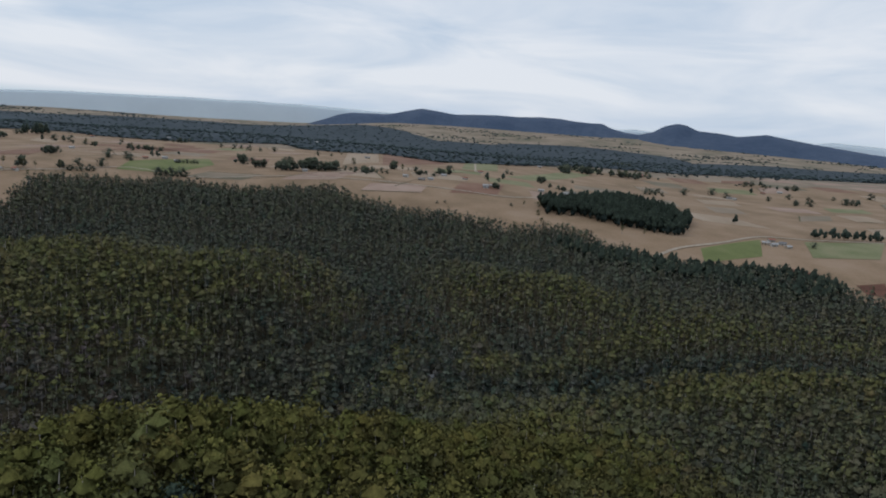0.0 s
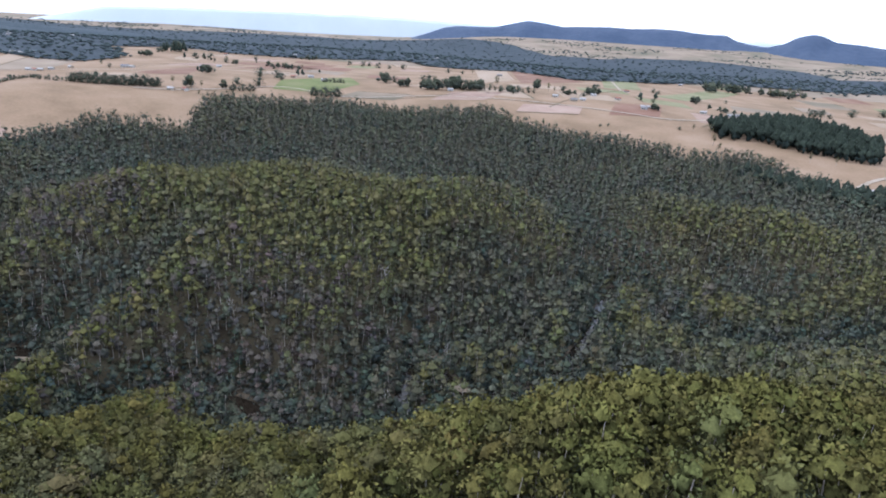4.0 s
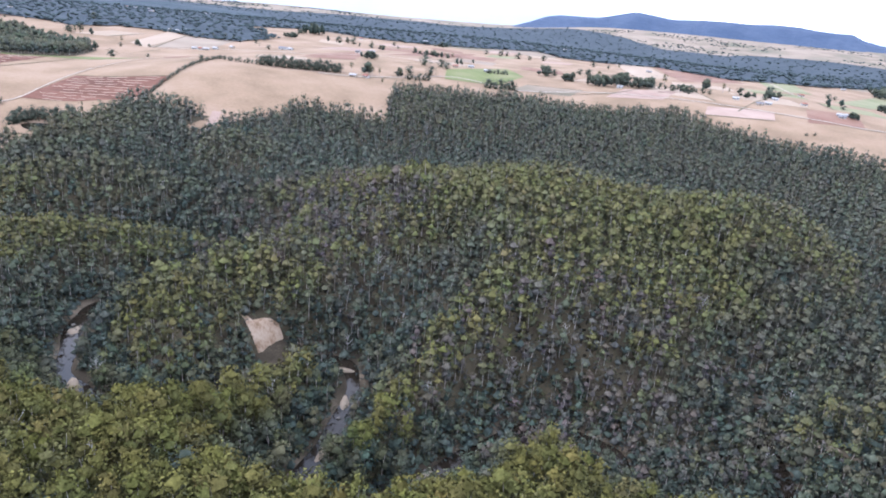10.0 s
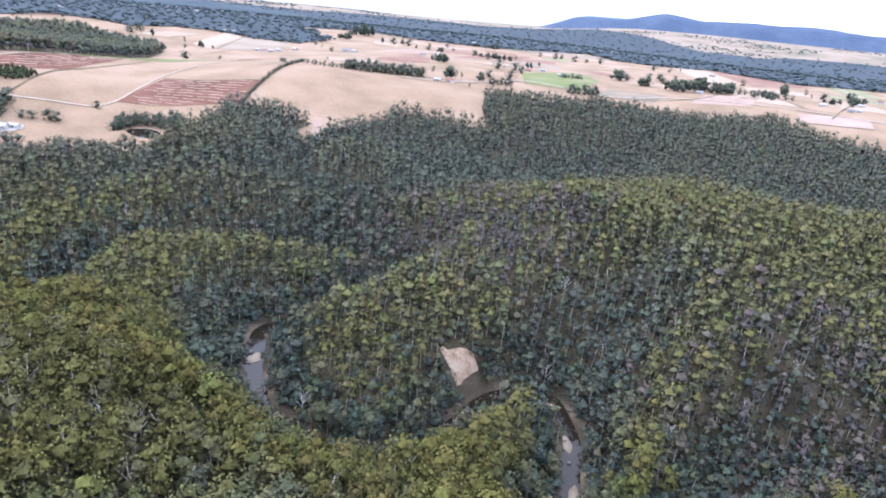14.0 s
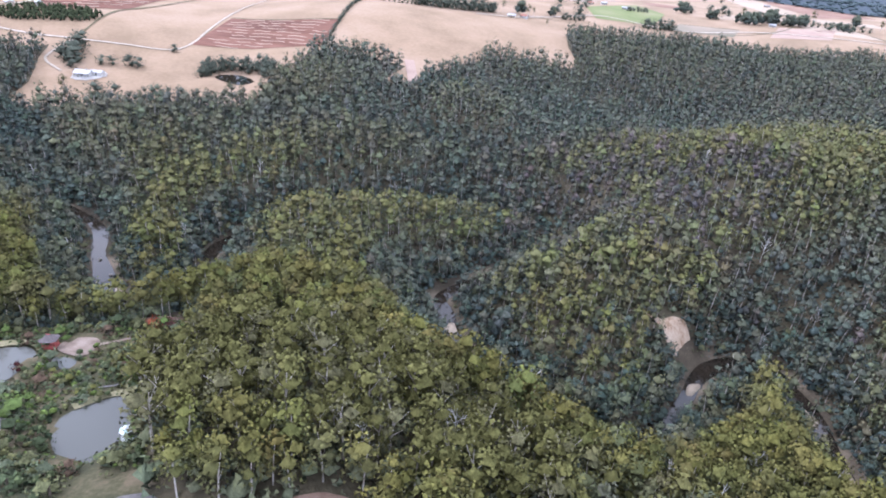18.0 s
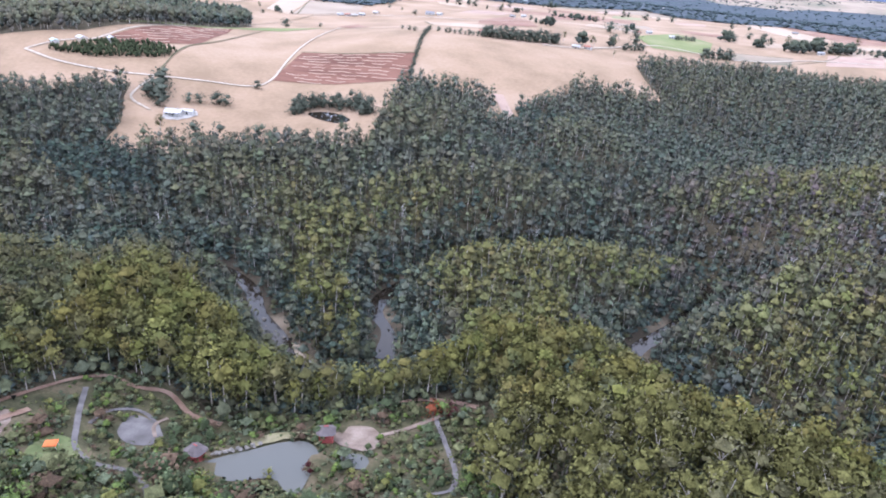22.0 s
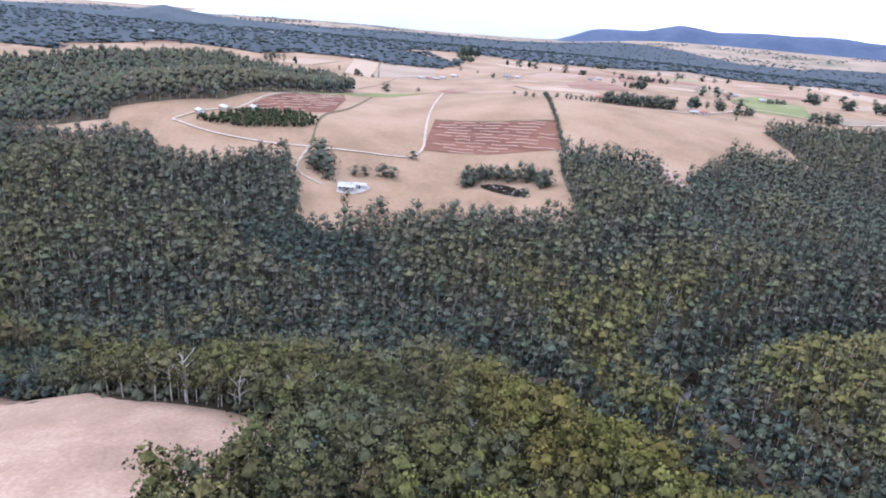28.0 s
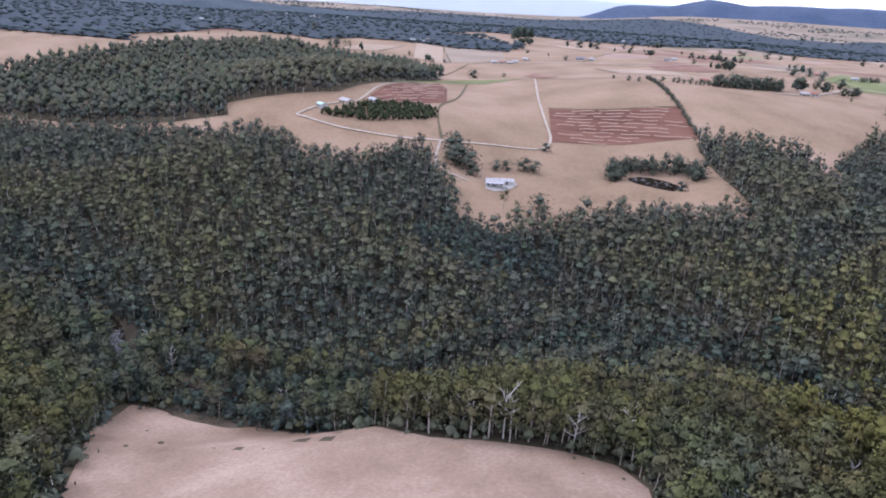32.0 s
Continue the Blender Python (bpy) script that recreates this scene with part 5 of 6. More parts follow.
FARMLAND_TREES_WEST = [
    (-921, 1150, 8, "o"), (-899, 1141, 6, "o"), (-1118, 1015, 11, "o"), (-1118, 986, 9, "o"), (-1360, 796, 8, "o"), (-1398, 906, 5, "o"), (-1381, 909, 7, "o"),
    (-1354, 918, 7, "o"), (-1344, 925, 7, "o"), (-1280, 917, 10, "g"), (-1256, 929, 9, "g"), (-1296, 1034, 6, "o"), (-1261, 1145, 10, "p"), (-1229, 1179, 15, "o"),
    (-1023, 1131, 8, "o"), (-1005, 1156, 6, "o"), (-831, 1103, 6, "o"), (-677, 1403, 9, "o"), (-641, 1321, 6, "o"), (-589, 1016, 7, "o"), (-575, 952, 8, "p"),
    (-566, 952, 6, "p"), (-533, 1143, 9, "o"),
]
FARMLAND_TREES_VALLEY = [
    (419, 903, 13, "p"), (355, 1002, 9, "o"), (404, 1206, 10, "g"), (478, 1265, 15, "o"), (550, 1306, 16, "o"), (565, 1273, 13, "o"), (650, 1276, 11, "o"),
    (718, 1331, 12, "o"), (756, 1325, 9, "o"), (107, 1086, 11, "p"), (339, 1624, 14, "p"), (347, 1561, 11, "p"), (828, 1358, 9, "o"), (288, 661, 12, "p"),
    (281, 676, 7, "o"), (357, 675, 6, "o"), (368, 675, 5, "o"), (409, 655, 5, "o"), (449, 757, 8, "o"), (938, 1407, 15, "o"), (222, 764, 12, "g"),
    (248, 761, 11, "g"),
]
for k, (x, y, tall, kind) in enumerate(FARMLAND_TREES_EAST + FARMLAND_TREES_FAR_EAST + FARMLAND_TREES_NORTH + FARMLAND_TREES_WEST + FARMLAND_TREES_VALLEY):
    thing, label, wide = KINDS[kind]
    thing.plant(x, y, tall, tall * wide, k * 47, label, "farmland trees")

# clumps of trees about the farms and along the lanes of the plain
rng = np.random.default_rng(58)
for k in range(46):
    cx, cy = rng.uniform(-1250, 850), rng.uniform(800, 1650)
    spots = [(cx + rng.normal(scale=16), cy + rng.normal(scale=9), rng.uniform(7, 15)) for q in range(int(rng.integers(2, 8)))]
    xs, ys = np.array([q[0] for q in spots]), np.array([q[1] for q in spots])
    if any(inside(xs, ys, o).any() for o in KNOWN_FIELDS + [FOREST, NORTH_WOOD, FAR_BELT, [(110, 760), (360, 760), (360, 1020), (110, 1020)]]):
        continue
    for x, y, tall in spots:
        kind = ("o", "o", "g", "o", "p")[int(rng.integers(0, 5))]
        thing, label, wide = KINDS[kind]
        thing.plant(x, y, tall, tall * wide, rng.random() * 360, label, "farmland trees")

FARM_CLUMPS = [
    (-504, 797, 3, 5, 15), (-474, 819, 2, 3, 12), (-889, 1479, 9, 16, 22), (-855, 1280, 7, 16, 11), (-556, 939, 4, 7, 12), (-538, 1193, 9, 30, 10),
    (-643, 1218, 3, 6, 13), (-957, 950, 3, 8, 10), (-316, 1046, 3, 4, 16), (-281, 1014, 4, 7, 14), (-235, 1000, 9, 13, 17), (-205, 1029, 9, 13, 18),
    (-172, 1022, 6, 9, 16), (-117, 1017, 6, 15, 10), (-79, 1101, 4, 8, 15), (7, 1053, 8, 14, 11), (274, 1448, 8, 15, 19), (337, 1481, 8, 14, 18),
    (536, 1971, 9, 24, 12), (430, 1500, 18, 34, 16), (181, 1136, 5, 9, 12), (85, 950, 6, 12, 8), (191, 1029, 7, 20, 9), (-23, 1031, 5, 12, 9),
]
rng = np.random.default_rng(64)
fx = np.concatenate([cx + rng.normal(scale=spread * 0.6, size=count) for cx, cy, count, spread, tall in FARM_CLUMPS])
fy = np.concatenate([cy + rng.normal(scale=spread * 0.4, size=count) for cx, cy, count, spread, tall in FARM_CLUMPS])
fh = np.concatenate([tall * rng.uniform(0.7, 1.1, count) for cx, cy, count, spread, tall in FARM_CLUMPS])
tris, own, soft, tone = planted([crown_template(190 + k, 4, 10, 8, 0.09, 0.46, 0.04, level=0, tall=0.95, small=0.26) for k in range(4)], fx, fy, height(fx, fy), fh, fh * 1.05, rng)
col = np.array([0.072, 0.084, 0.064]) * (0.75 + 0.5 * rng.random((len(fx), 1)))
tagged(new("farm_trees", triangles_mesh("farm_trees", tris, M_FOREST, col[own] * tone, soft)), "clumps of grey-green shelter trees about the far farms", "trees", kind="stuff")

# trees round the farmhouse and its dam
for k, (x, y, tall, kind) in enumerate([(-805, 465, 13, "o"), (-799, 455, 14, "o"), (-793, 447, 13, "o"), (-788, 438, 14, "o"), (-797, 438, 12, "o"), (-783, 430, 10, "o"), (-802, 446, 11, "o"), (-770, 446, 8, "o"), (-764, 450, 8, "o"), (-753, 455, 10, "o"), (-746, 456, 9, "o"), (-742, 497, 7, "o"), (-756, 391, 14, "g"), (-735, 398, 12, "o")]):
    thing, label, wide = KINDS[kind]
    thing.plant(x, y, tall, tall * wide, k * 61, "leafy dark tree beside the farmhouse" if kind == "o" else "slender pale gum below the farmhouse", "farmhouse trees")
for k in range(34):
    a = -0.25 + k * 0.115
    x, y = -666 + 27 * math.cos(a) + 3 * math.sin(k * 3.7), 466 + 19 * math.sin(a) + 2.5 * math.cos(k * 2.3)
    KINDS["o"][0].plant(x, y, 10 + 3 * math.sin(k * 1.9), 11.5, k * 53, "dark tree on the bank of the farm dam", "dam trees")
WATTLE_TREE.plant(-650, 447, 7, 9, 20, "blue-grey wattle at the edge of the farm dam")


def hedge(line, tall, gap, label, kind="p", wide=0.9):
    """A row of close trees along a line of the plan."""
    p = np.array(line, float)
    d = np.concatenate([[0], np.cumsum(np.linalg.norm(np.diff(p, axis=0), axis=1))])
    for k, s in enumerate(np.arange(0, d[-1] + 0.01, gap)):
        x, y = np.interp(s, d, p[:, 0]), np.interp(s, d, p[:, 1])
        h = tall * (0.9 + 0.22 * math.sin(k * 2.7))
        KINDS[kind][0].plant(x + 0.8 * math.sin(k * 5.1), y + 0.8 * math.cos(k * 3.3), h, h * wide, k * 71, label, "hedge trees")


hedge([(-665, 736), (-651, 648), (-642, 602), (-637, 575), (-631, 548)], 4.2, 3.4, "clipped dark hedge bush along a paddock", "o", 1.2)
hedge([(-367, 851), (-350, 857), (-333, 866)], 13, 6, "dense dark shelter-belt pine beside green pasture", "o", 1.25)
hedge([(-389, 972), (-375, 982), (-363, 988)], 7, 5, "dense dark hedge tree in green pasture", "o", 1.25)
hedge([(-603, 711), (-578, 725), (-554, 742), (-531, 762)], 12, 5.5, "dense dark shelter-belt tree", "o", 1.1)
hedge([(-600, 719), (-575, 733), (-551, 750), (-530, 768)], 13, 6, "dense dark shelter-belt tree", "o", 1.1)
hedge([(-641, 708), (-621, 706), (-607, 712)], 6, 5, "low dark hedge tree", "o", 1.1)
hedge([(-458, 809), (-446, 818), (-435, 830)], 9, 5, "dark hedge tree along a country road", "o", 1.1)
hedge([(-568, 947), (-552, 966)], 8, 5, "dark hedge tree beside a brown field", "o", 1.1)
hedge([(295, 1560), (331, 1531), (388, 1560)], 14, 9, "dark pine of a far shelter belt", "p", 0.9)
hedge([(-895, 1420), (-880, 1440), (-866, 1455)], 24, 9, "tall dark pine of a far shelter belt", "p", 0.7)
hedge([(487, 825), (533, 828), (581, 824)], 14, 8, "dark shelter-belt pine beside the valley road", "p", 0.9)
hedge([(-193, 1032), (-158, 1032), (-123, 1041), (-76, 1020)], 9, 9, "dark tree along a country road", "o", 1.2)

# the dark pine plantation, the pine belt at the forest edge and the young plantation on the farm
PLANTATION = [(134, 868), (141, 822), (184, 826), (229, 800), (300, 775), (343, 872), (318, 960), (287, 1000), (230, 960), (178, 906)]
PINE_EDGE = [(120, 690), (204, 672), (281, 655), (361, 640), (405, 600), (354, 571), (267, 613), (170, 640)]
YOUNG_PLANTATION = [(-908, 467), (-887, 492), (-850, 528), (-834, 526), (-830, 507), (-873, 469)]
for outline, gap, tall, colour, name, label in ((PLANTATION, 7.5, 17, (0.036, 0.049, 0.040), "pine_plantation", "dense dark pine plantation among dry paddocks"), (PINE_EDGE, 7.5, 17, (0.042, 0.056, 0.046), "pine_belt", "dark pine belt along the forest edge"), (YOUNG_PLANTATION, 3.4, 5.0, (0.045, 0.056, 0.030), "young_plantation", "rows of low young plantation trees on the farm")):
    rng = np.random.default_rng(len(name))
    x, y = scattered(outline, gap, rng)
    h = tall * (0.75 + 0.4 * rng.random(len(x)))
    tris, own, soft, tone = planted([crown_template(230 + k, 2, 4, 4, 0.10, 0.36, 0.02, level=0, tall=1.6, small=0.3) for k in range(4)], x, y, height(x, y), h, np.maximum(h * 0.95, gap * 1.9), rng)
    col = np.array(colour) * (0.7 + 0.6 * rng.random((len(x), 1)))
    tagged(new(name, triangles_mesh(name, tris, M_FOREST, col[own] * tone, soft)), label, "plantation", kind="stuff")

# gums and dead trees along the edge of the near paddock
EDGE_GUMS = [(-750, 171, 15), (-743, 169, 16), (-737, 169, 13), (-731, 168, 17), (-726, 169, 18), (-720, 168, 14), (-715, 170, 16), (-710, 170, 14), (-704, 171, 15), (-699, 172, 13), (-762, 177, 11), (-770, 183, 10), (-777, 185, 9), (-757, 174, 12), (-694, 174, 14), (-787, 188, 8)]
for k, (x, y, tall) in enumerate(EDGE_GUMS):
    SPARSE_GUM.plant(x, y, tall, tall * 0.95, k * 67, "pale-trunked gum at the edge of a bare paddock", "paddock edge gums")
for x, y, tall in [(-703, 168, 13), (-690, 173, 14), (-722, 170, 17), (-734, 173, 13), (-688, 186, 13)]:
    DEAD_TREE.plant(x, y, tall, tall, x * 3, "bleached dead tree at the paddock edge", "dead trees")
for x, y, tall in [(-818, 278, 14), (-352, 136, 12), (-356, 128, 11), (-318, 126, 11), (-425, 113, 10), (-432, 116, 9), (-447, 112, 9), (-270, 150, 11), (-410, 130, 12), (-190, 160, 11), (-360, 150, 10), (-870, 215, 12), (-862, 222, 10)]:
    DEAD_TREE.plant(x, y, tall, tall, x * 3, "bleached dead tree standing among gums", "dead trees")
for k, (x, y, tall) in enumerate([(-832, 189, 8), (-822, 190, 8), (-812, 189, 7), (-803, 190, 8), (-795, 189, 7), (-784, 186, 7), (-857, 150, 9), (-861, 160, 9), (-850, 140, 8), (-858, 172, 8), (-675, 166, 6), (-682, 170, 7), (-846, 190, 8), (-838, 133, 8), (-832, 122, 9)]):
    WATTLE_TREE.plant(x, y, tall, tall * 1.25, k * 83, "blue-grey wattle bush at the paddock edge", "paddock wattles")

rng = np.random.default_rng(63)
dx, dy = scattered([(-900, 120), (120, 120), (120, 420), (-900, 420)], 52.0, rng, lambda x, y: in_reach(x, y) & inside(x, y, FOREST) & clear_of_openings(x, y))
for x, y in zip(dx, dy):
    tall = rng.uniform(9, 14)
    DEAD_TREE.plant(x, y, tall, tall * rng.uniform(0.6, 0.85), rng.random() * 360, "bleached dead tree standing among gums", "dead trees")
# the nearest spur: each gum a tree of its own
rng = np.random.default_rng(77)
sx, sy = scattered(SPUR, 6.0, rng, lambda x, y: ~inside(x, y, GARDEN) & ~inside(x, y, ROAD_END))
for k, (x, y) in enumerate(zip(sx, sy)):
    tall = 16.5 * (0.72 + 0.45 * rng.random())
    (GUM_TREE if k % 5 else SPARSE_GUM).plant(x, y, tall, tall * (0.85 + 0.3 * rng.random()), rng.random() * 360, "yellow-green gum tree on a spur above the river", "spur gums", shape=k)


# ---- buildings ----
def box(bm, x0, y0, z0, x1, y1, z1):
    v = [bm.verts.new(c) for c in ((x0, y0, z0), (x1, y0, z0), (x1, y1, z0), (x0, y1, z0), (x0, y0, z1), (x1, y0, z1), (x1, y1, z1), (x0, y1, z1))]
    for f in ((0, 3, 2, 1), (4, 5, 6, 7), (0, 1, 5, 4), (1, 2, 6, 5), (2, 3, 7, 6), (3, 0, 4, 7)):
        bm.faces.new([v[i] for i in f])


def box_mesh(name, mat, *boxes):
    bm = bmesh.new()
    for b in boxes:
        box(bm, *b)
    return bm_mesh(name, bm, mat)


def gable_roof(name, w, d, z, rise, mat, over=0.5, thick=0.18):
    """A pitched roof with eaves, ridge along x."""
    bm = bmesh.new()
    a, b = w / 2 + over, d / 2 + over
    low = z - over * rise / (d / 2)
    prof = [(-b, low), (0, z + rise), (b, low), (b, low - thick), (0, z + rise - thick * 1.3), (-b, low - thick)]
    ends = [[bm.verts.new((s * a, y, h)) for y, h in prof] for s in (-1, 1)]
    for i in range(6):
        j = (i + 1) % 6
        bm.faces.new((ends[0][i], ends[0][j], ends[1][j], ends[1][i]))
    for e in ends:
        bm.faces.new((e[0], e[1], e[4], e[5]))
        bm.faces.new((e[1], e[2], e[3], e[4]))
    bmesh.ops.recalc_face_normals(bm, faces=bm.faces[:])
    return bm_mesh(name, bm, mat)


def wall_mesh(name, w, d, h, rise, mat):
    """Walls with their two gables."""
    bm = bmesh.new()
    a, b = w / 2, d / 2
    base = [bm.verts.new(c) for c in ((-a, -b, -1), (a, -b, -1), (a, b, -1), (-a, b, -1))]
    top = [bm.verts.new(c) for c in ((-a, -b, h), (a, -b, h), (a, b, h), (-a, b, h))]
    ridge = [bm.verts.new((s * a, 0, h + rise - 0.1)) for s in (-1, 1)]
    bm.faces.new((base[0], base[1], top[1], top[0]))
    bm.faces.new((base[2], base[3], top[3], top[2]))
    bm.faces.new((base[1], base[2], top[2], ridge[1], top[1]))
    bm.faces.new((base[3], base[0], top[0], ridge[0], top[3]))
    bmesh.ops.recalc_face_normals(bm, faces=bm.faces[:])
    return bm_mesh(name, bm, mat)


def building(name, category, x, y, w, d, h, rise, turn, wall, roof, label, group="", windows=3, chimney=False, veranda=False):
    top = new(name)
    top.matrix_world = pose(x, y, high(x, y), 0, 0, turn)
    tagged(top, label, category, group)
    part("wall", wall_mesh("wall", w, d, h, rise, wall), top)
    r = part("roof", gable_roof("roof", w, d, h, rise, roof), top)
    if chimney:
        part("chimney", box_mesh("chimney", M_CREAM_WALL, (w * 0.22, -0.4, h + rise * 0.4, w * 0.22 + 0.8, 0.4, h + rise + 1.0)), r)
    part("door", box_mesh("door", M_GLASS, (-0.5, -d / 2 - 0.05, 0, 0.5, -d / 2 + 0.02, 2.05)), top)
    for k in range(windows):
        for s in (-1, 1):
            c = (-0.38 + 0.76 * k / max(1, windows - 1)) * w
            if abs(c) < 1.2 and s < 0:
                continue
            q = part("window", box_mesh("window", M_WHITE_PAINT, (c - 0.75, s * d / 2 - 0.06, 0.85, c + 0.75, s * d / 2 + 0.06, 2.1)), top)
            part("pane", box_mesh("pane", M_GLASS, (c - 0.65, s * d / 2 - 0.09, 0.95, c + 0.65, s * d / 2 + 0.09, 2.0)), q)
    if veranda:
        part("veranda_roof", box_mesh("veranda_roof", roof, (-w / 2, -d / 2 - 2.4, h - 0.35, w / 2, -d / 2 - 0.5, h - 0.2)), top)
        for k in range(5):
            c = -w / 2 + 0.2 + (w - 0.4) * k / 4
            part("veranda_post", box_mesh("veranda_post", M_WHITE_PAINT, (c - 0.07, -d / 2 - 2.3, -0.5, c + 0.07, -d / 2 - 2.16, h - 0.35)), top)
    return top


building("farmhouse", "house", -767, 423, 11, 6.5, 2.7, 1.7, 12, M_WHITE_WALL, M_TIN, "white farmhouse with a pale tin roof on a gravel yard", "", 4, True, True)
building("farm_shed", "shed", -760, 429, 8, 5, 2.6, 1.0, 12, M_WHITE_WALL, M_TIN, "small pale tin shed behind the farmhouse", "", 1)
building("farm_shed", "shed", -896, 492, 11, 6, 3.0, 1.2, -35, M_CREAM_WALL, M_TIN, "pale farm shed beside a gravel track", "", 1)
building("farm_shed", "shed", -879, 506, 8, 5, 3.0, 1.2, -35, M_WHITE_WALL, M_TIN, "white farm shed beside the ploughed field", "", 1)
building("farm_shed", "shed", -910, 478, 7, 5, 2.8, 1.0, -35, M_WHITE_WALL, M_MINT_PAINT, "green-roofed farm shed beside a gravel track", "", 1)
building("long_shed", "shed", -1062, 731, 26, 9, 3.4, 2.0, 5, M_WHITE_WALL, M_TIN, "long white shed in a clearing of the wood", "", 2)
FARM_BUILDINGS_NORTH = [
    (-821, 1009, 11), (-745, 1038, 15), (-728, 1030, 7), (-440, 983, 7), (-393, 985, 10), (-50, 993, 8), (-25, 964, 11),
    (-12, 976, 6), (41, 1016, 8), (80, 960, 8), (70, 956, 6), (204, 990, 11), (-509, 758, 9), (-497, 769, 8),
    (-204, 997, 8), (-1563, 1935, 14), (-1391, 1837, 16), (155, 978, 8), (491, 1565, 12),
]
FARM_BUILDINGS_WEST = [
    (-1033, 1144, 10), (-1016, 1141, 9), (-1014, 1172, 8), (-861, 966, 8), (-849, 965, 8), (-838, 963, 7), (-833, 980, 7),
    (-1156, 944, 9), (-1497, 1239, 11), (-1610, 1741, 12), (-1619, 1792, 11), (-1606, 1827, 13), (-621, 1055, 9), (-609, 1091, 7),
    (-608, 743, 7), (-423, 1012, 8), (-676, 1642, 11), (-1427, 1613, 20), (-1445, 1877, 16), (-785, 1491, 10),
]
FARM_BUILDINGS_VALLEY = [
    (395, 764, 7), (402, 758, 8), (416, 766, 7), (415, 750, 6), (410, 781, 6), (257, 685, 9), (241, 682, 6),
    (568, 1267, 11), (573, 1254, 9), (695, 1393, 11), (749, 1427, 12), (-352, 1870, 10), (-151, 1368, 12), (8, 1037, 7),
    (74, 1176, 8), (231, 1512, 10), (192, 981, 9), (69, 943, 7),
]
ROOFS = (M_TIN, M_ROOF_GREY, M_TIN, M_ROOF_RED, M_TIN)
ROOF_WORDS = ("a pale tin roof", "a dark grey roof", "a pale tin roof", "a red-brown roof", "a pale tin roof")
for k, (x, y, w) in enumerate(FARM_BUILDINGS_NORTH + FARM_BUILDINGS_WEST + FARM_BUILDINGS_VALLEY):
    w = min(max(w * 0.85, 8), 20)
    building("farmhouse", "house", x, y, w, w * 0.55, 2.8, w * 0.14, (k * 37) % 60 - 30, M_WHITE_WALL if k % 3 else M_CREAM_WALL, ROOFS[k % 5], ("white" if k % 3 else "cream") + " farmhouse with " + ROOF_WORDS[k % 5], "farmhouses", 3, k % 2 == 0)


# ---- the garden on its terrace above the river ----
POND_A = [(-557, 124), (-553, 129), (-548, 133), (-542, 138), (-536, 140), (-531, 136), (-531, 130), (-531, 124), (-534, 123), (-539, 126), (-548, 122)]
POND_SMALL = [(-526, 138), (-520, 139), (-519, 135), (-524, 134)]
POND_B = [(-500, 113), (-497, 120), (-491, 125), (-486, 119), (-482, 114), (-483, 109), (-479, 103), (-482, 101), (-489, 102), (-496, 106)]
pond_z = (high(-540, 130) + 0.55, high(-522, 137) + 0.5, high(-489, 113) + 0.55)
draped("garden_pond", POND_A, M_POND, 0, "grey-green garden pond among shrubs", "pond", level=pond_z[0], rounded=3)
draped("garden_pond", POND_SMALL, M_POND, 0, "small shallow pond beside pink gravel", "pond", level=pond_z[1], rounded=3)
draped("garden_pond", POND_B, M_POND, 0, "wide grey garden pond below the gums", "pond", level=pond_z[2], rounded=3)


def shore(line, width, mat, lift, label, name="pond_edge"):
    return ribbon(name, line, width, mat, lift, label, "pond edge", 3, 0.4)


shore([(-549, 135), (-543, 140), (-537, 142.5), (-533, 141)], 3.0, M_PALE_GRASS, 0.75, "pale grass bank along the pond")
shore([(-500, 117), (-496, 123), (-491, 127)], 2.4, M_PALE_GRASS, 0.8, "pale grass bank along the pond")
shore([(-484, 107), (-481, 105), (-479, 101)], 3.0, M_MOWN, 0.8, "green lawn spit at the pond")
draped("gravel_court", [(-533, 146), (-528, 150), (-522, 150), (-519, 146), (-520, 141), (-527, 141)], M_PINK_GRAVEL, 0.5, "pale pink gravel court", "court", rounded=3)
draped("gravel_circle", [(-582, 134), (-576, 134), (-571, 130), (-571, 126), (-576, 124), (-581, 127)], M_PATH, 0.5, "grey gravel turning circle", "court", rounded=3)
draped("car_park", [(-470, 80), (-463, 90), (-456, 91), (-449, 85), (-452, 73), (-467, 73)], M_PATH, 0.5, "grey sealed car park under trees", "car park", rounded=2)
draped("lawn", [(-592, 118), (-586, 119), (-581, 115), (-583, 109), (-591, 110)], M_MOWN, 0.45, "small mown lawn", "lawn", rounded=3)
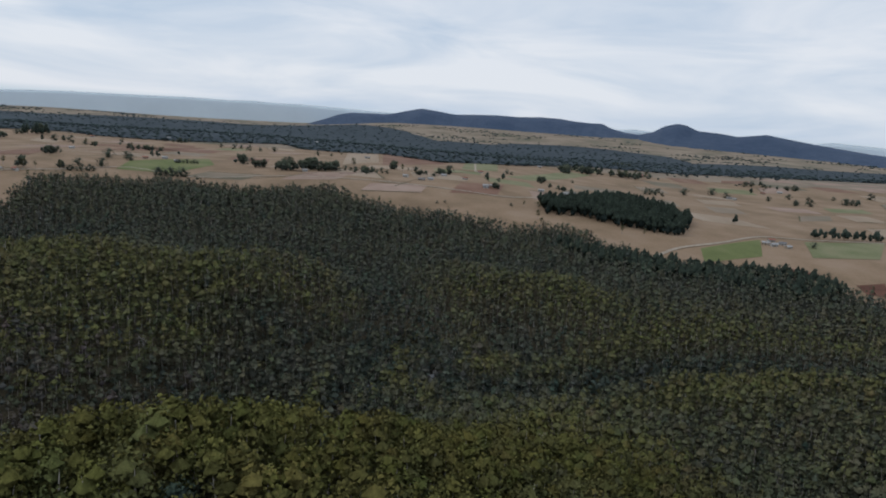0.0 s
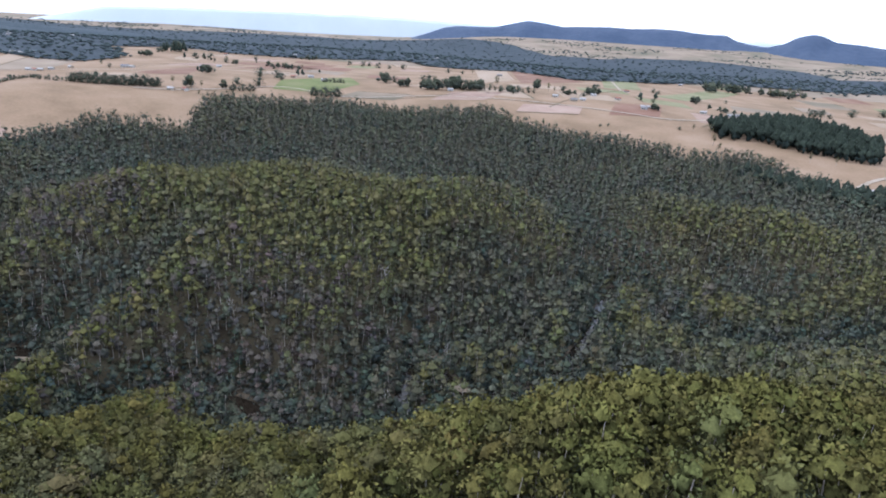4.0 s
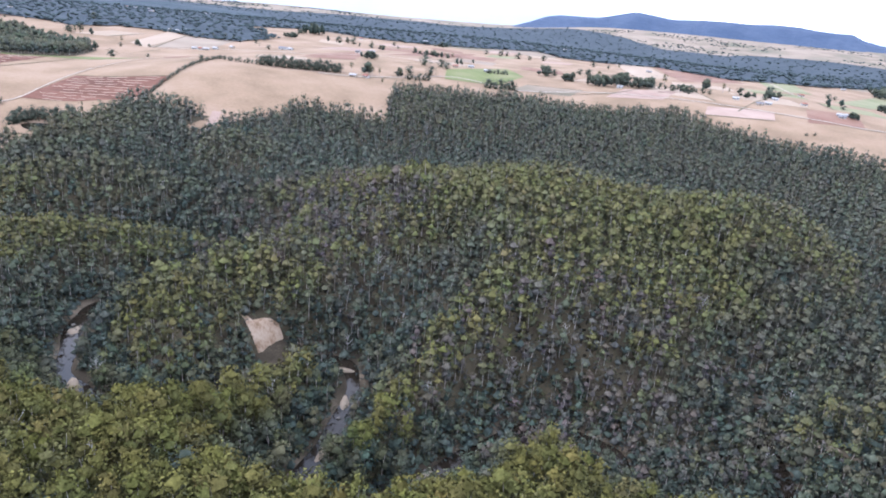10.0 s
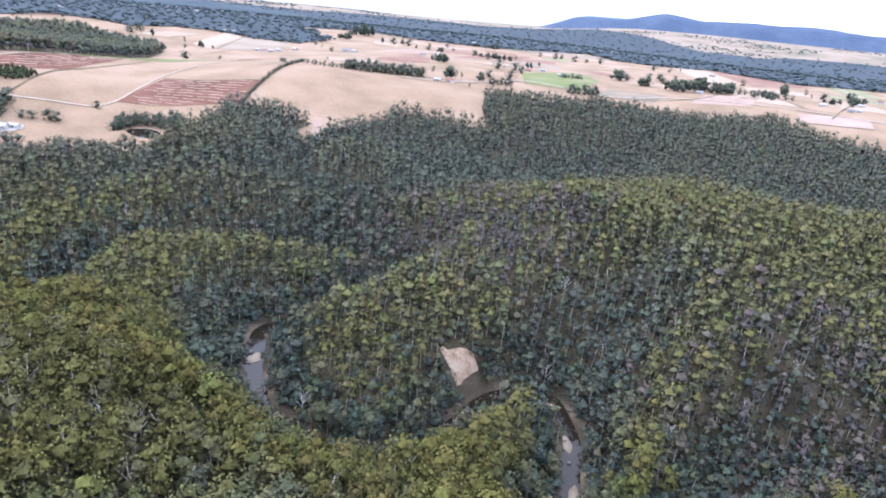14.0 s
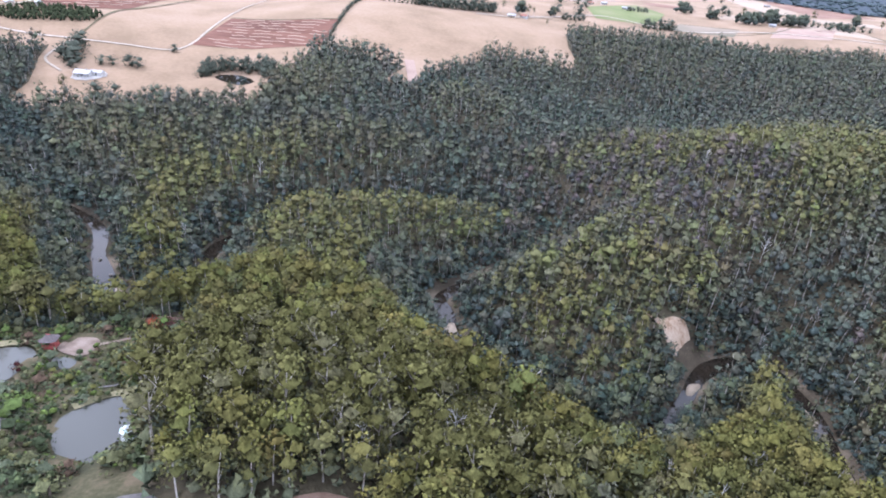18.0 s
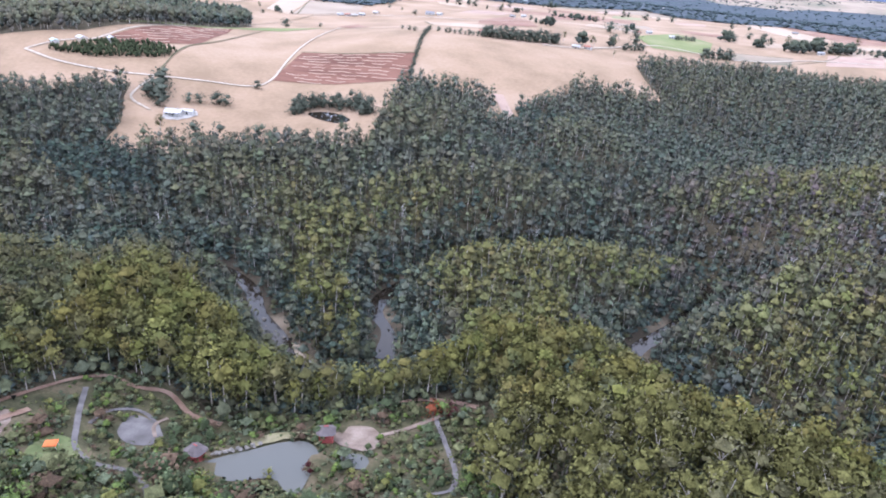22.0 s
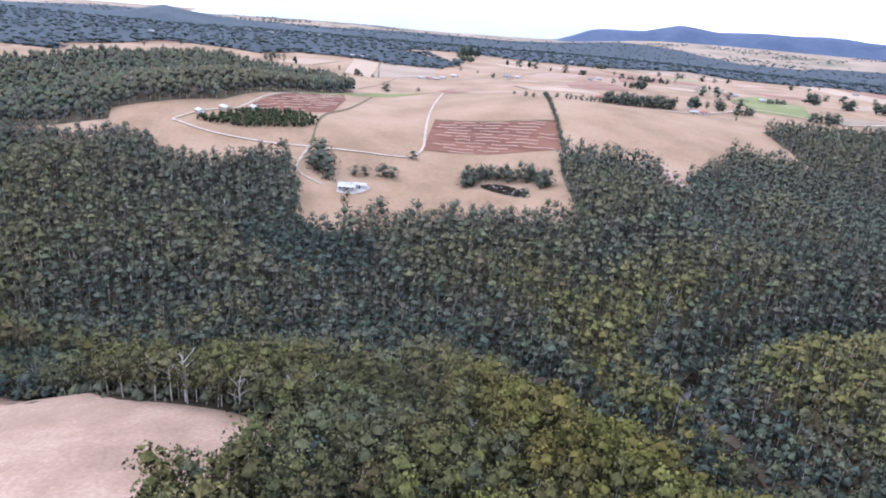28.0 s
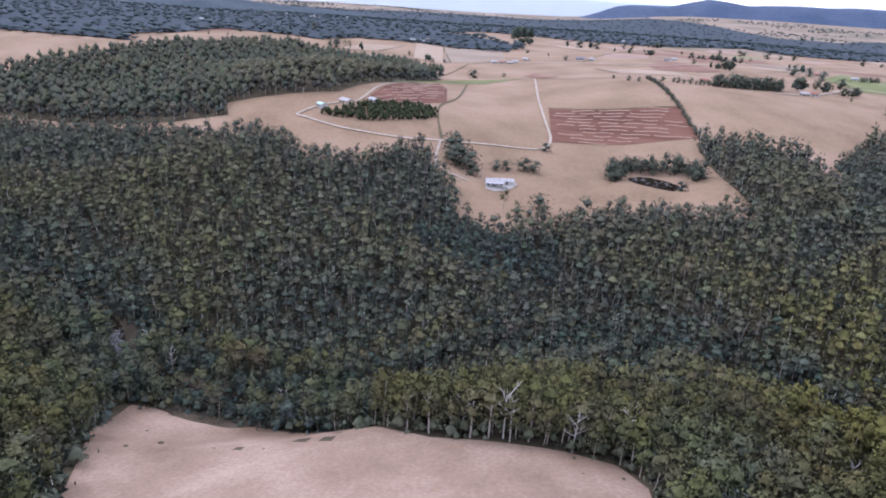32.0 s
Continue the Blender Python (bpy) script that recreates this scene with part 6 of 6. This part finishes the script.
GARDEN_PATHS = [
    ([(-599, 138), (-594, 130), (-589, 123), (-584, 117), (-577, 114), (-569, 115), (-562, 112), (-556, 104), (-552, 92)], 1.4, M_PATH, "curving grey gravel path"),
    ([(-588, 126), (-588, 132), (-583, 136), (-577, 135), (-571, 130)], 1.1, M_PATH, "grey gravel loop path"),
    ([(-507, 156), (-504, 150), (-500, 142), (-497, 135), (-497, 129), (-502, 127)], 1.2, M_PATH, "grey gravel path down to the pond"),
    ([(-516, 114), (-510, 106), (-504, 98), (-500, 88)], 1.5, M_PATH, "grey gravel path between shrub beds"),
    ([(-520, 147), (-513, 151), (-506, 157)], 1.3, M_PINK_GRAVEL, "pale path along the upper shrubs"),
    ([(-616, 108), (-613, 118), (-609, 130), (-604, 140), (-597, 145), (-589, 144), (-580, 146), (-570, 141), (-561, 141)], 1.5, M_RED_EARTH, "bare red earth bank at the garden edge"),
    ([(-541, 156), (-530, 160), (-518, 163), (-506, 164), (-497, 163)], 1.8, M_RED_EARTH, "bare red earth bank at the garden edge"),
    ([(-606, 92), (-605, 104), (-606, 114), (-603, 124)], 2.0, M_RED_EARTH, "red earth track through low shrubs"),
    ([(-435, 86), (-433.5, 91), (-430.5, 95.5), (-426.5, 98.2), (-422, 98.6), (-418.5, 95.5)], 4.0, M_PATH, "curving sealed road end among gums"),
    ([(-437.6, 86), (-436, 92), (-432.6, 97.4), (-427.4, 101), (-421.2, 101.3), (-416.8, 97)], 1.6, M_RED_EARTH, "red earth verge of the road end"),
    ([(-574, 137), (-575, 133), (-572, 129)], 0.9, M_PINK_GRAVEL, "pale stone edging beside the turning circle"),
]
for k, (line, wide, mat, label) in enumerate(GARDEN_PATHS):
    ribbon("garden_path", line, wide, mat, 0.55 + 0.015 * k, label, "path", 4, 0.2)
draped("mulch_bed", [(-618, 100), (-612, 116), (-606, 122), (-600, 112), (-597, 96), (-606, 88)], M_PINK_GRAVEL, 0.38, "pale dry bed with low shrubs", "bed", rounded=2)


def boulder(x, y, size, mat, label, name="boulder", z=None, seed=0):
    bm = bmesh.new()
    bmesh.ops.create_icosphere(bm, subdivisions=2, radius=1)
    for v in bm.verts:
        k = 0.8 + 0.45 * noise.noise(v.co * 1.3 + Vector((seed * 3.1, x * 0.1, y * 0.1)))
        v.co = Vector((v.co.x * k * 1.2, v.co.y * k, v.co.z * k * 0.7)) * size
    ob = new(name, bm_mesh(name, bm, mat))
    ob.matrix_world = pose(x, y, (high(x, y) if z is None else z) + size * 0.3, 0, 0, seed * 57)
    return tagged(ob, label, "rock", "boulders")


for k in range(14):
    a = k / 13
    boulder(-556 + 9 * a, 128.5 + 6.5 * a + 0.5 * math.sin(k * 3), 0.45 + 0.3 * abs(math.sin(k * 2.1)), M_ROCK, "pale rock edging the garden pond", z=pond_z[0], seed=k)
for k, (x, y, s) in enumerate([(46, 352, 2.6), (51, 343, 2.0), (44, 346, 1.4), (-436, 238, 0.9), (-440, 246, 1.2), (-300, 214, 0.8), (-297, 225, 0.9), (-600, 236, 1.1), (-569, 214, 1.0), (-586, 226, 0.9), (-256, 207, 1.1), (-105, 283, 1.2), (-98, 281, 0.8), (-559, 240, 1.2), (-548, 226, 1.0), (-427, 222, 0.8), (-325, 260, 0.9), (-344, 244, 1.3)]):
    boulder(x, y, s, M_ROCK, "pale weathered boulder in the river bed", z=WATER_LEVEL, seed=k + 20)
for k, (x, y) in enumerate([(-700, 156), (-690, 158), (-681, 152), (-676, 146), (-672, 140), (-678, 149), (-686, 150), (-829, 150), (-822, 156), (-815, 160), (-834, 165)]):
    boulder(x, y, 0.5 + 0.2 * (k % 3), M_HEDGEROW, "low tuft of rank grass in a bare paddock", "grass_tuft", seed=k + 50)


# shrubs: a few shapes in each leaf colour, copied over the beds
def shrub_template(seed, tall):
    return gum_crown(seed, 15, 9, 0.075, 0.46, 0.0, 0.38, 0.85 * tall, 2)


STUB = trunk_template(260, 5, 0, 0.05, top=0.55)
SHRUB_KINDS = {}
for c, mat in M_SHRUB.items():
    SHRUB_KINDS[c] = Kind("shrub", "shrub", [shrub_template(240 + q, 1.0) for q in range(3)], [STUB] * 3, mat, M_DARK_BARK)
CONIFER = Kind("conifer", "tree", [crown_template(270 + q, 3, 12, 14, 0.07, 0.25, 0.0, tall=2.0, small=0.28) for q in range(2)], [STUB] * 2, M_SHRUB["dark green"], M_DARK_BARK)
M_SHRUB_TONES = [SHRUB_COLOURS[c] for c in ("dark green", "dark green", "olive green", "olive green", "grey green", "grey green", "bright green")]
MIX = ["dark green"] * 3 + ["olive green"] * 4 + ["grey green"] * 3 + ["bright green"] * 2 + ["reddish brown"] + ["yellow-green"]
rng = np.random.default_rng(91)
PATH_LINES = [smooth_line(line, 3) for line, wide, mat, label in GARDEN_PATHS]
gx2, gy2 = scattered(GARDEN, 4.9, rng, lambda x, y: (y > 84) & (x > -625))
for x, y in zip(gx2, gy2):
    p = (np.array([x]), np.array([y]))
    if min(float(line_distance(p[0], p[1], q)[0]) for q in PATH_LINES) < 1.9:
        continue
    if any(bool(inside(p[0], p[1], o)[0]) for o in (POND_A, POND_SMALL, POND_B)) or float(np.hypot(x + 526, y - 146)) < 6.5 or float(np.hypot(x + 577, y - 129)) < 5 or float(np.hypot(x + 587, y - 114)) < 6:
        continue
    if min(float(line_distance(p[0], p[1], np.array(o + o[:1], float))[0]) for o in (POND_A, POND_B)) < 1.6 or (x > -476 and y < 97):
        continue
    dry = x < -598
    c = MIX[int(rng.integers(0, len(MIX)))] if not dry else ("grey green", "dark green", "olive green")[int(rng.integers(0, 3))]
    tall = (1.7 + 3.6 * rng.random() ** 1.5) * (0.5 if dry else 1.0) * (1.5 if y < 118 and x < -500 and not dry else 1.0)
    SHRUB_KINDS[c].plant(x, y, tall, tall * (1.25 + 0.5 * rng.random()), rng.random() * 360, c + " rounded shrub in a garden bed", "garden shrubs")
ux, uy = scattered(GARDEN, 2.1, rng, lambda x, y: (y > 88) & (x > -620) & (np.hypot(x + 526, y - 146) > 7) & (np.hypot(x + 577, y - 129) > 6.5) & (np.hypot(x + 587, y - 114) > 6))
ok = np.ones(len(ux), bool)
for q in PATH_LINES:
    ok &= line_distance(ux, uy, q) > 1.3
for o in (POND_A, POND_SMALL, POND_B):
    ok &= ~inside(ux, uy, o) & (line_distance(ux, uy, np.array(o + o[:1], float)) > 1.2)
ok &= ~((ux > -476) & (uy < 97)) & ((ux > -598) | (rng.random(len(ux)) < 0.35))
ux, uy = ux[ok], uy[ok]
uh = 0.7 + 2.2 * rng.random(len(ux)) ** 1.5
tris, own, soft, tone = planted([crown_template(280 + q, 2, 3, 3, 0.2, 0.5, 0.0, level=0, tall=0.9) for q in range(3)], ux, uy, height(ux, uy), uh, uh * 1.25, rng)
tint = np.array([M_SHRUB_TONES[int(q)] for q in rng.integers(0, len(M_SHRUB_TONES), len(ux))])
tagged(new("garden_undergrowth", triangles_mesh("garden_undergrowth", tris, M_FOREST, tint[own] * tone, soft)), "low mixed planting between the garden shrubs", "planting", kind="stuff")
for x, y, tall, c, label in [(-508, 157, 5.5, "orange-red", "orange-red autumn maple beside the path"), (-513, 157, 5.0, "olive green", "olive shrub turning brown in autumn"), (-503, 158, 4.6, "dark red", "dark red autumn shrub by the path"), (-532, 131, 3.4, "dark red", "dark red weeping maple beside the pond"), (-540, 126.5, 3.0, "yellow-green", "bright yellow-green bush on the pond edge"), (-498, 145, 2.8, "dark red", "small dark red shrub beside the path"), (-533, 111, 2.8, "orange-red", "bright orange shrub in a dark bed"), (-491, 99, 3.0, "orange-red", "bright red shrub below the pond"), (-512, 129, 4.2, "yellow-green", "bright yellow-green shrub in a bed"), (-505, 123.5, 2.2, "yellow-green", "low yellow-green shrub on the pond bank"), (-494, 131, 5.0, "bright green", "fresh green leafy tree beside the path"), (-488, 128, 6.5, "bright green", "tall fresh green tree beside the pond"), (-484, 122, 6.5, "yellow-green", "tall yellow-green tree beside the pond"), (-480, 114, 6.0, "bright green", "fresh green tree beside the pond"), (-600, 127, 3.2, "yellow-green", "yellow-green shrub at the garden edge"), (-605, 121, 1.8, "yellow-green", "low yellow-green shrub in dry ground"), (-496, 104, 5.5, "dark green", "large dark green rounded shrub by the pond")]:
    SHRUB_KINDS[c].plant(x, y, tall, tall * 1.15, x * 5, label, "", z=high(x, y))
# blue-grey wattles and low trees that close the foot of the forest round the garden
rim = smooth_line([(-622, 100), (-614, 126), (-606, 144), (-592, 152), (-568, 148), (-548, 153), (-528, 164), (-504, 170), (-488, 166), (-484, 150), (-488, 136), (-478, 124)], 3)
rd = np.concatenate([[0], np.cumsum(np.linalg.norm(np.diff(rim, axis=0), axis=1))])
rs = np.arange(0, rd[-1], 1.3)
ex, ey = np.interp(rs, rd, rim[:, 0]) + rng.normal(scale=1.7, size=len(rs)), np.interp(rs, rd, rim[:, 1]) + rng.normal(scale=1.7, size=len(rs)) + 1.5
eh = rng.uniform(2.4, 5.4, len(rs))
tris, own, soft, tone = planted(CROWNS_SCRUB, ex, ey, height(ex, ey) - 0.2, eh, eh * 1.15, rng)
tint = np.where(rng.random((len(ex), 1)) < 0.5, TEAL, BOTTLE) * (0.7 + 0.5 * rng.random((len(ex), 1)))
tagged(new("forest_edge_scrub", triangles_mesh("forest_edge_scrub", tris, M_FOREST, tint[own] * tone, soft)), "blue-grey scrub closing the foot of the forest", "scrub", kind="stuff")
for k, (x, y, tall) in enumerate([(-563, 137, 5.0), (-560, 134, 4.4), (-560, 116, 7.0), (-556, 112, 7.5), (-552, 113, 6.0), (-564, 110, 6.0), (-548, 108, 6.0)]):
    CONIFER.plant(x, y, tall, tall * 1.1, k * 40, "dark green pointed conifer in the garden", "garden conifers")


def pavilion(x, y, turn, z, label):
    """A small open pavilion: posts on a deck, a red rail and a hipped roof with turned-up eaves."""
    top = new("pavilion")
    top.matrix_world = pose(x, y, z, 0, 0, turn)
    tagged(top, label, "pavilion", "garden pavilions")
    part("deck", box_mesh("deck", M_RED_TIMBER, (-1.9, -1.6, -0.8, 1.9, 1.6, 0.25)), top)
    for sx in (-1.6, 1.6):
        for sy in (-1.3, 1.3):
            part("post", box_mesh("post", M_RED_TIMBER, (sx - 0.1, sy - 0.1, 0.25, sx + 0.1, sy + 0.1, 2.5)), top)
    for sy in (-1.35, 1.35):
        part("rail", box_mesh("rail", M_RED_TIMBER, (-1.6, sy - 0.05, 0.95, 1.6, sy + 0.05, 1.08), (-1.6, sy - 0.04, 0.5, 1.6, sy + 0.04, 0.6)), top)
    part("beam", box_mesh("beam", M_RED_TIMBER, (-1.8, -1.5, 2.4, 1.8, 1.5, 2.6)), top)
    bm = bmesh.new()
    rings = []
    for a, b, h, up in ((2.5, 2.2, 2.55, 0.25), (1.7, 1.4, 2.95, 0.08), (0.9, 0.6, 3.5, 0.0), (0.55, 0.12, 4.0, 0.0)):
        ring = []
        for k in range(16):
            q = 2 * math.pi * (k + 0.5) / 16
            cx, cy = math.cos(q), math.sin(q)
            m = max(abs(cx), abs(cy))
            ring.append(bm.verts.new((a * cx / m, b * cy / m, h + up * max(0, min(abs(cx), abs(cy)) / m - 0.6) * 2.5)))
        rings.append(ring)
    for lo, hi in zip(rings[:-1], rings[1:]):
        for k in range(16):
            j = (k + 1) % 16
            bm.faces.new((lo[k], lo[j], hi[j], hi[k]))
    bm.faces.new(rings[-1])
    bm.faces.new(rings[0][::-1])
    bmesh.ops.recalc_face_normals(bm, faces=bm.faces[:])
    r = part("roof", bm_mesh("roof", bm, M_GREY_ROOF_TILE), top, "grey hipped roof with upturned eaves")
    part("ridge", box_mesh("ridge", M_RED_TIMBER, (-0.6, -0.12, 3.95, 0.6, 0.12, 4.15)), r)
    return top


pavilion(-532.5, 143, 20, high(-532.5, 143) + 0.5, "red timber pavilion with a grey roof beside the pond")
pavilion(-559, 126.5, -15, high(-559, 126.5) + 0.5, "red timber pavilion with a grey roof at the pond's end")


def summerhouse(x, y, z):
    """A small eight-sided summerhouse with a white and mint canopy."""
    top = new("summerhouse")
    top.matrix_world = pose(x, y, z, 0, 0, 10)
    tagged(top, "white eight-sided garden summerhouse with a scalloped canopy", "summerhouse")
    ang = [2 * math.pi * k / 8 for k in range(8)]
    for a in ang:
        c, s = 1.35 * math.cos(a), 1.35 * math.sin(a)
        part("post", box_mesh("post", M_WHITE_PAINT, (c - 0.06, s - 0.06, -0.5, c + 0.06, s + 0.06, 2.2)), top)
    for k in range(8):
        a, b = ang[k], ang[(k + 1) % 8]
        bm = bmesh.new()
        pts = [(1.75 * math.cos(a), 1.75 * math.sin(a), 2.1), (1.75 * math.cos(b), 1.75 * math.sin(b), 2.1), (0.7 * math.cos(b), 0.7 * math.sin(b), 2.75), (0.7 * math.cos(a), 0.7 * math.sin(a), 2.75)]
        hi = [bm.verts.new(q) for q in pts]
        lo = [bm.verts.new((q[0], q[1], q[2] - 0.12)) for q in pts]
        bm.faces.new(hi)
        bm.faces.new(lo[::-1])
        for i in range(4):
            bm.faces.new((hi[i], lo[i], lo[(i + 1) % 4], hi[(i + 1) % 4]))
        bmesh.ops.recalc_face_normals(bm, faces=bm.faces[:])
        part("canopy_panel", bm_mesh("canopy_panel", bm, M_WHITE_PAINT if k % 2 else M_MINT_PAINT), top)
    bm = bmesh.new()
    bmesh.ops.create_cone(bm, cap_ends=True, segments=8, radius1=0.75, radius2=0.05, depth=0.5, matrix=Matrix.Translation((0, 0, 3.0)))
    part("cap", bm_mesh("cap", bm, M_WHITE_PAINT), top)
    bm = bmesh.new()
    bmesh.ops.create_cone(bm, cap_ends=True, segments=8, radius1=1.6, radius2=1.6, depth=0.5, matrix=Matrix.Translation((0, 0, -0.15)))
    part("floor", bm_mesh("floor", bm, M_WHITE_PAINT), top)


summerhouse(-481.5, 113, pond_z[2] + 0.3)


def shelter(x, y):
    """An orange canvas shade shelter on four legs."""
    top = new("shade_shelter")
    top.matrix_world = pose(x, y, high(x, y) + 0.4, 0, 0, 25)
    tagged(top, "orange canvas shade shelter on the lawn", "shelter")
    for sx in (-1.2, 1.2):
        for sy in (-0.9, 0.9):
            part("leg", box_mesh("leg", M_WHITE_PAINT, (sx - 0.04, sy - 0.04, -0.3, sx + 0.04, sy + 0.04, 1.9)), top)
    bm = bmesh.new()
    base = [bm.verts.new(c) for c in ((-1.4, -1.1, 1.8), (1.4, -1.1, 1.8), (1.4, 1.1, 1.8), (-1.4, 1.1, 1.8))]
    skirt = [bm.verts.new((v.co.x, v.co.y, 1.55)) for v in base]
    ridge = [bm.verts.new((-0.6, 0, 2.5)), bm.verts.new((0.6, 0, 2.5))]
    bm.faces.new((base[0], base[1], ridge[1], ridge[0]))
    bm.faces.new((base[2], base[3], ridge[0], ridge[1]))
    bm.faces.new((base[1], base[2], ridge[1]))
    bm.faces.new((base[3], base[0], ridge[0]))
    for i in range(4):
        j = (i + 1) % 4
        bm.faces.new((skirt[i], skirt[j], base[j], base[i]))
    part("canopy", bm_mesh("canopy", bm, M_ORANGE), top)


shelter(-587.5, 114)


def car(x, y, turn, paint, label):
    """A small parked car: lower body, cabin with glass, four wheels."""
    top = new("car")
    top.matrix_world = pose(x, y, high(x, y) + 0.5, 0, 0, turn)
    tagged(top, label, "car")
    bm = bmesh.new()
    prof = [(-2.0, 0.35), (-2.05, 0.8), (-1.6, 0.95), (1.5, 0.95), (2.0, 0.75), (2.05, 0.4), (1.7, 0.28), (-1.7, 0.28)]
    ends = [[bm.verts.new((a, s, h)) for a, h in prof] for s in (-0.82, 0.82)]
    for i in range(8):
        j = (i + 1) % 8
        bm.faces.new((ends[0][i], ends[0][j], ends[1][j], ends[1][i]))
    for e in ends:
        bm.faces.new(e)
    bmesh.ops.recalc_face_normals(bm, faces=bm.faces[:])
    bmesh.ops.bevel(bm, geom=bm.edges[:], offset=0.06, segments=2, affect="EDGES")
    body = part("body", bm_mesh("body", bm, paint), top)
    bm = bmesh.new()
    box(bm, -1.3, -0.7, 0.9, 0.9, 0.7, 1.42)
    for v in bm.verts:
        if v.co.z > 1:
            v.co.x *= 0.75
            v.co.y *= 0.86
    part("cabin", bm_mesh("cabin", bm, M_GLASS), body)
    part("roof", box_mesh("roof", paint, (-0.95, -0.58, 1.41, 0.65, 0.58, 1.47)), body)
    for sx in (-1.25, 1.25):
        for sy in (-0.75, 0.75):
            bm = bmesh.new()
            bmesh.ops.create_cone(bm, cap_ends=True, segments=14, radius1=0.32, radius2=0.32, depth=0.2, matrix=Matrix.Translation((sx, sy, 0.32)) @ Matrix.Rotation(radians(90), 4, "X"))
            w = part("wheel", bm_mesh("wheel", bm, M_RUBBER), top)
            bm = bmesh.new()
            bmesh.ops.create_cone(bm, cap_ends=True, segments=10, radius1=0.18, radius2=0.18, depth=0.22, matrix=Matrix.Translation((sx, sy, 0.32)) @ Matrix.Rotation(radians(90), 4, "X"))
            part("rim", bm_mesh("rim", bm, M_TIN), w)


car(-456.5, 86.4, 30, M_TURQUOISE, "small turquoise car parked under the gums")
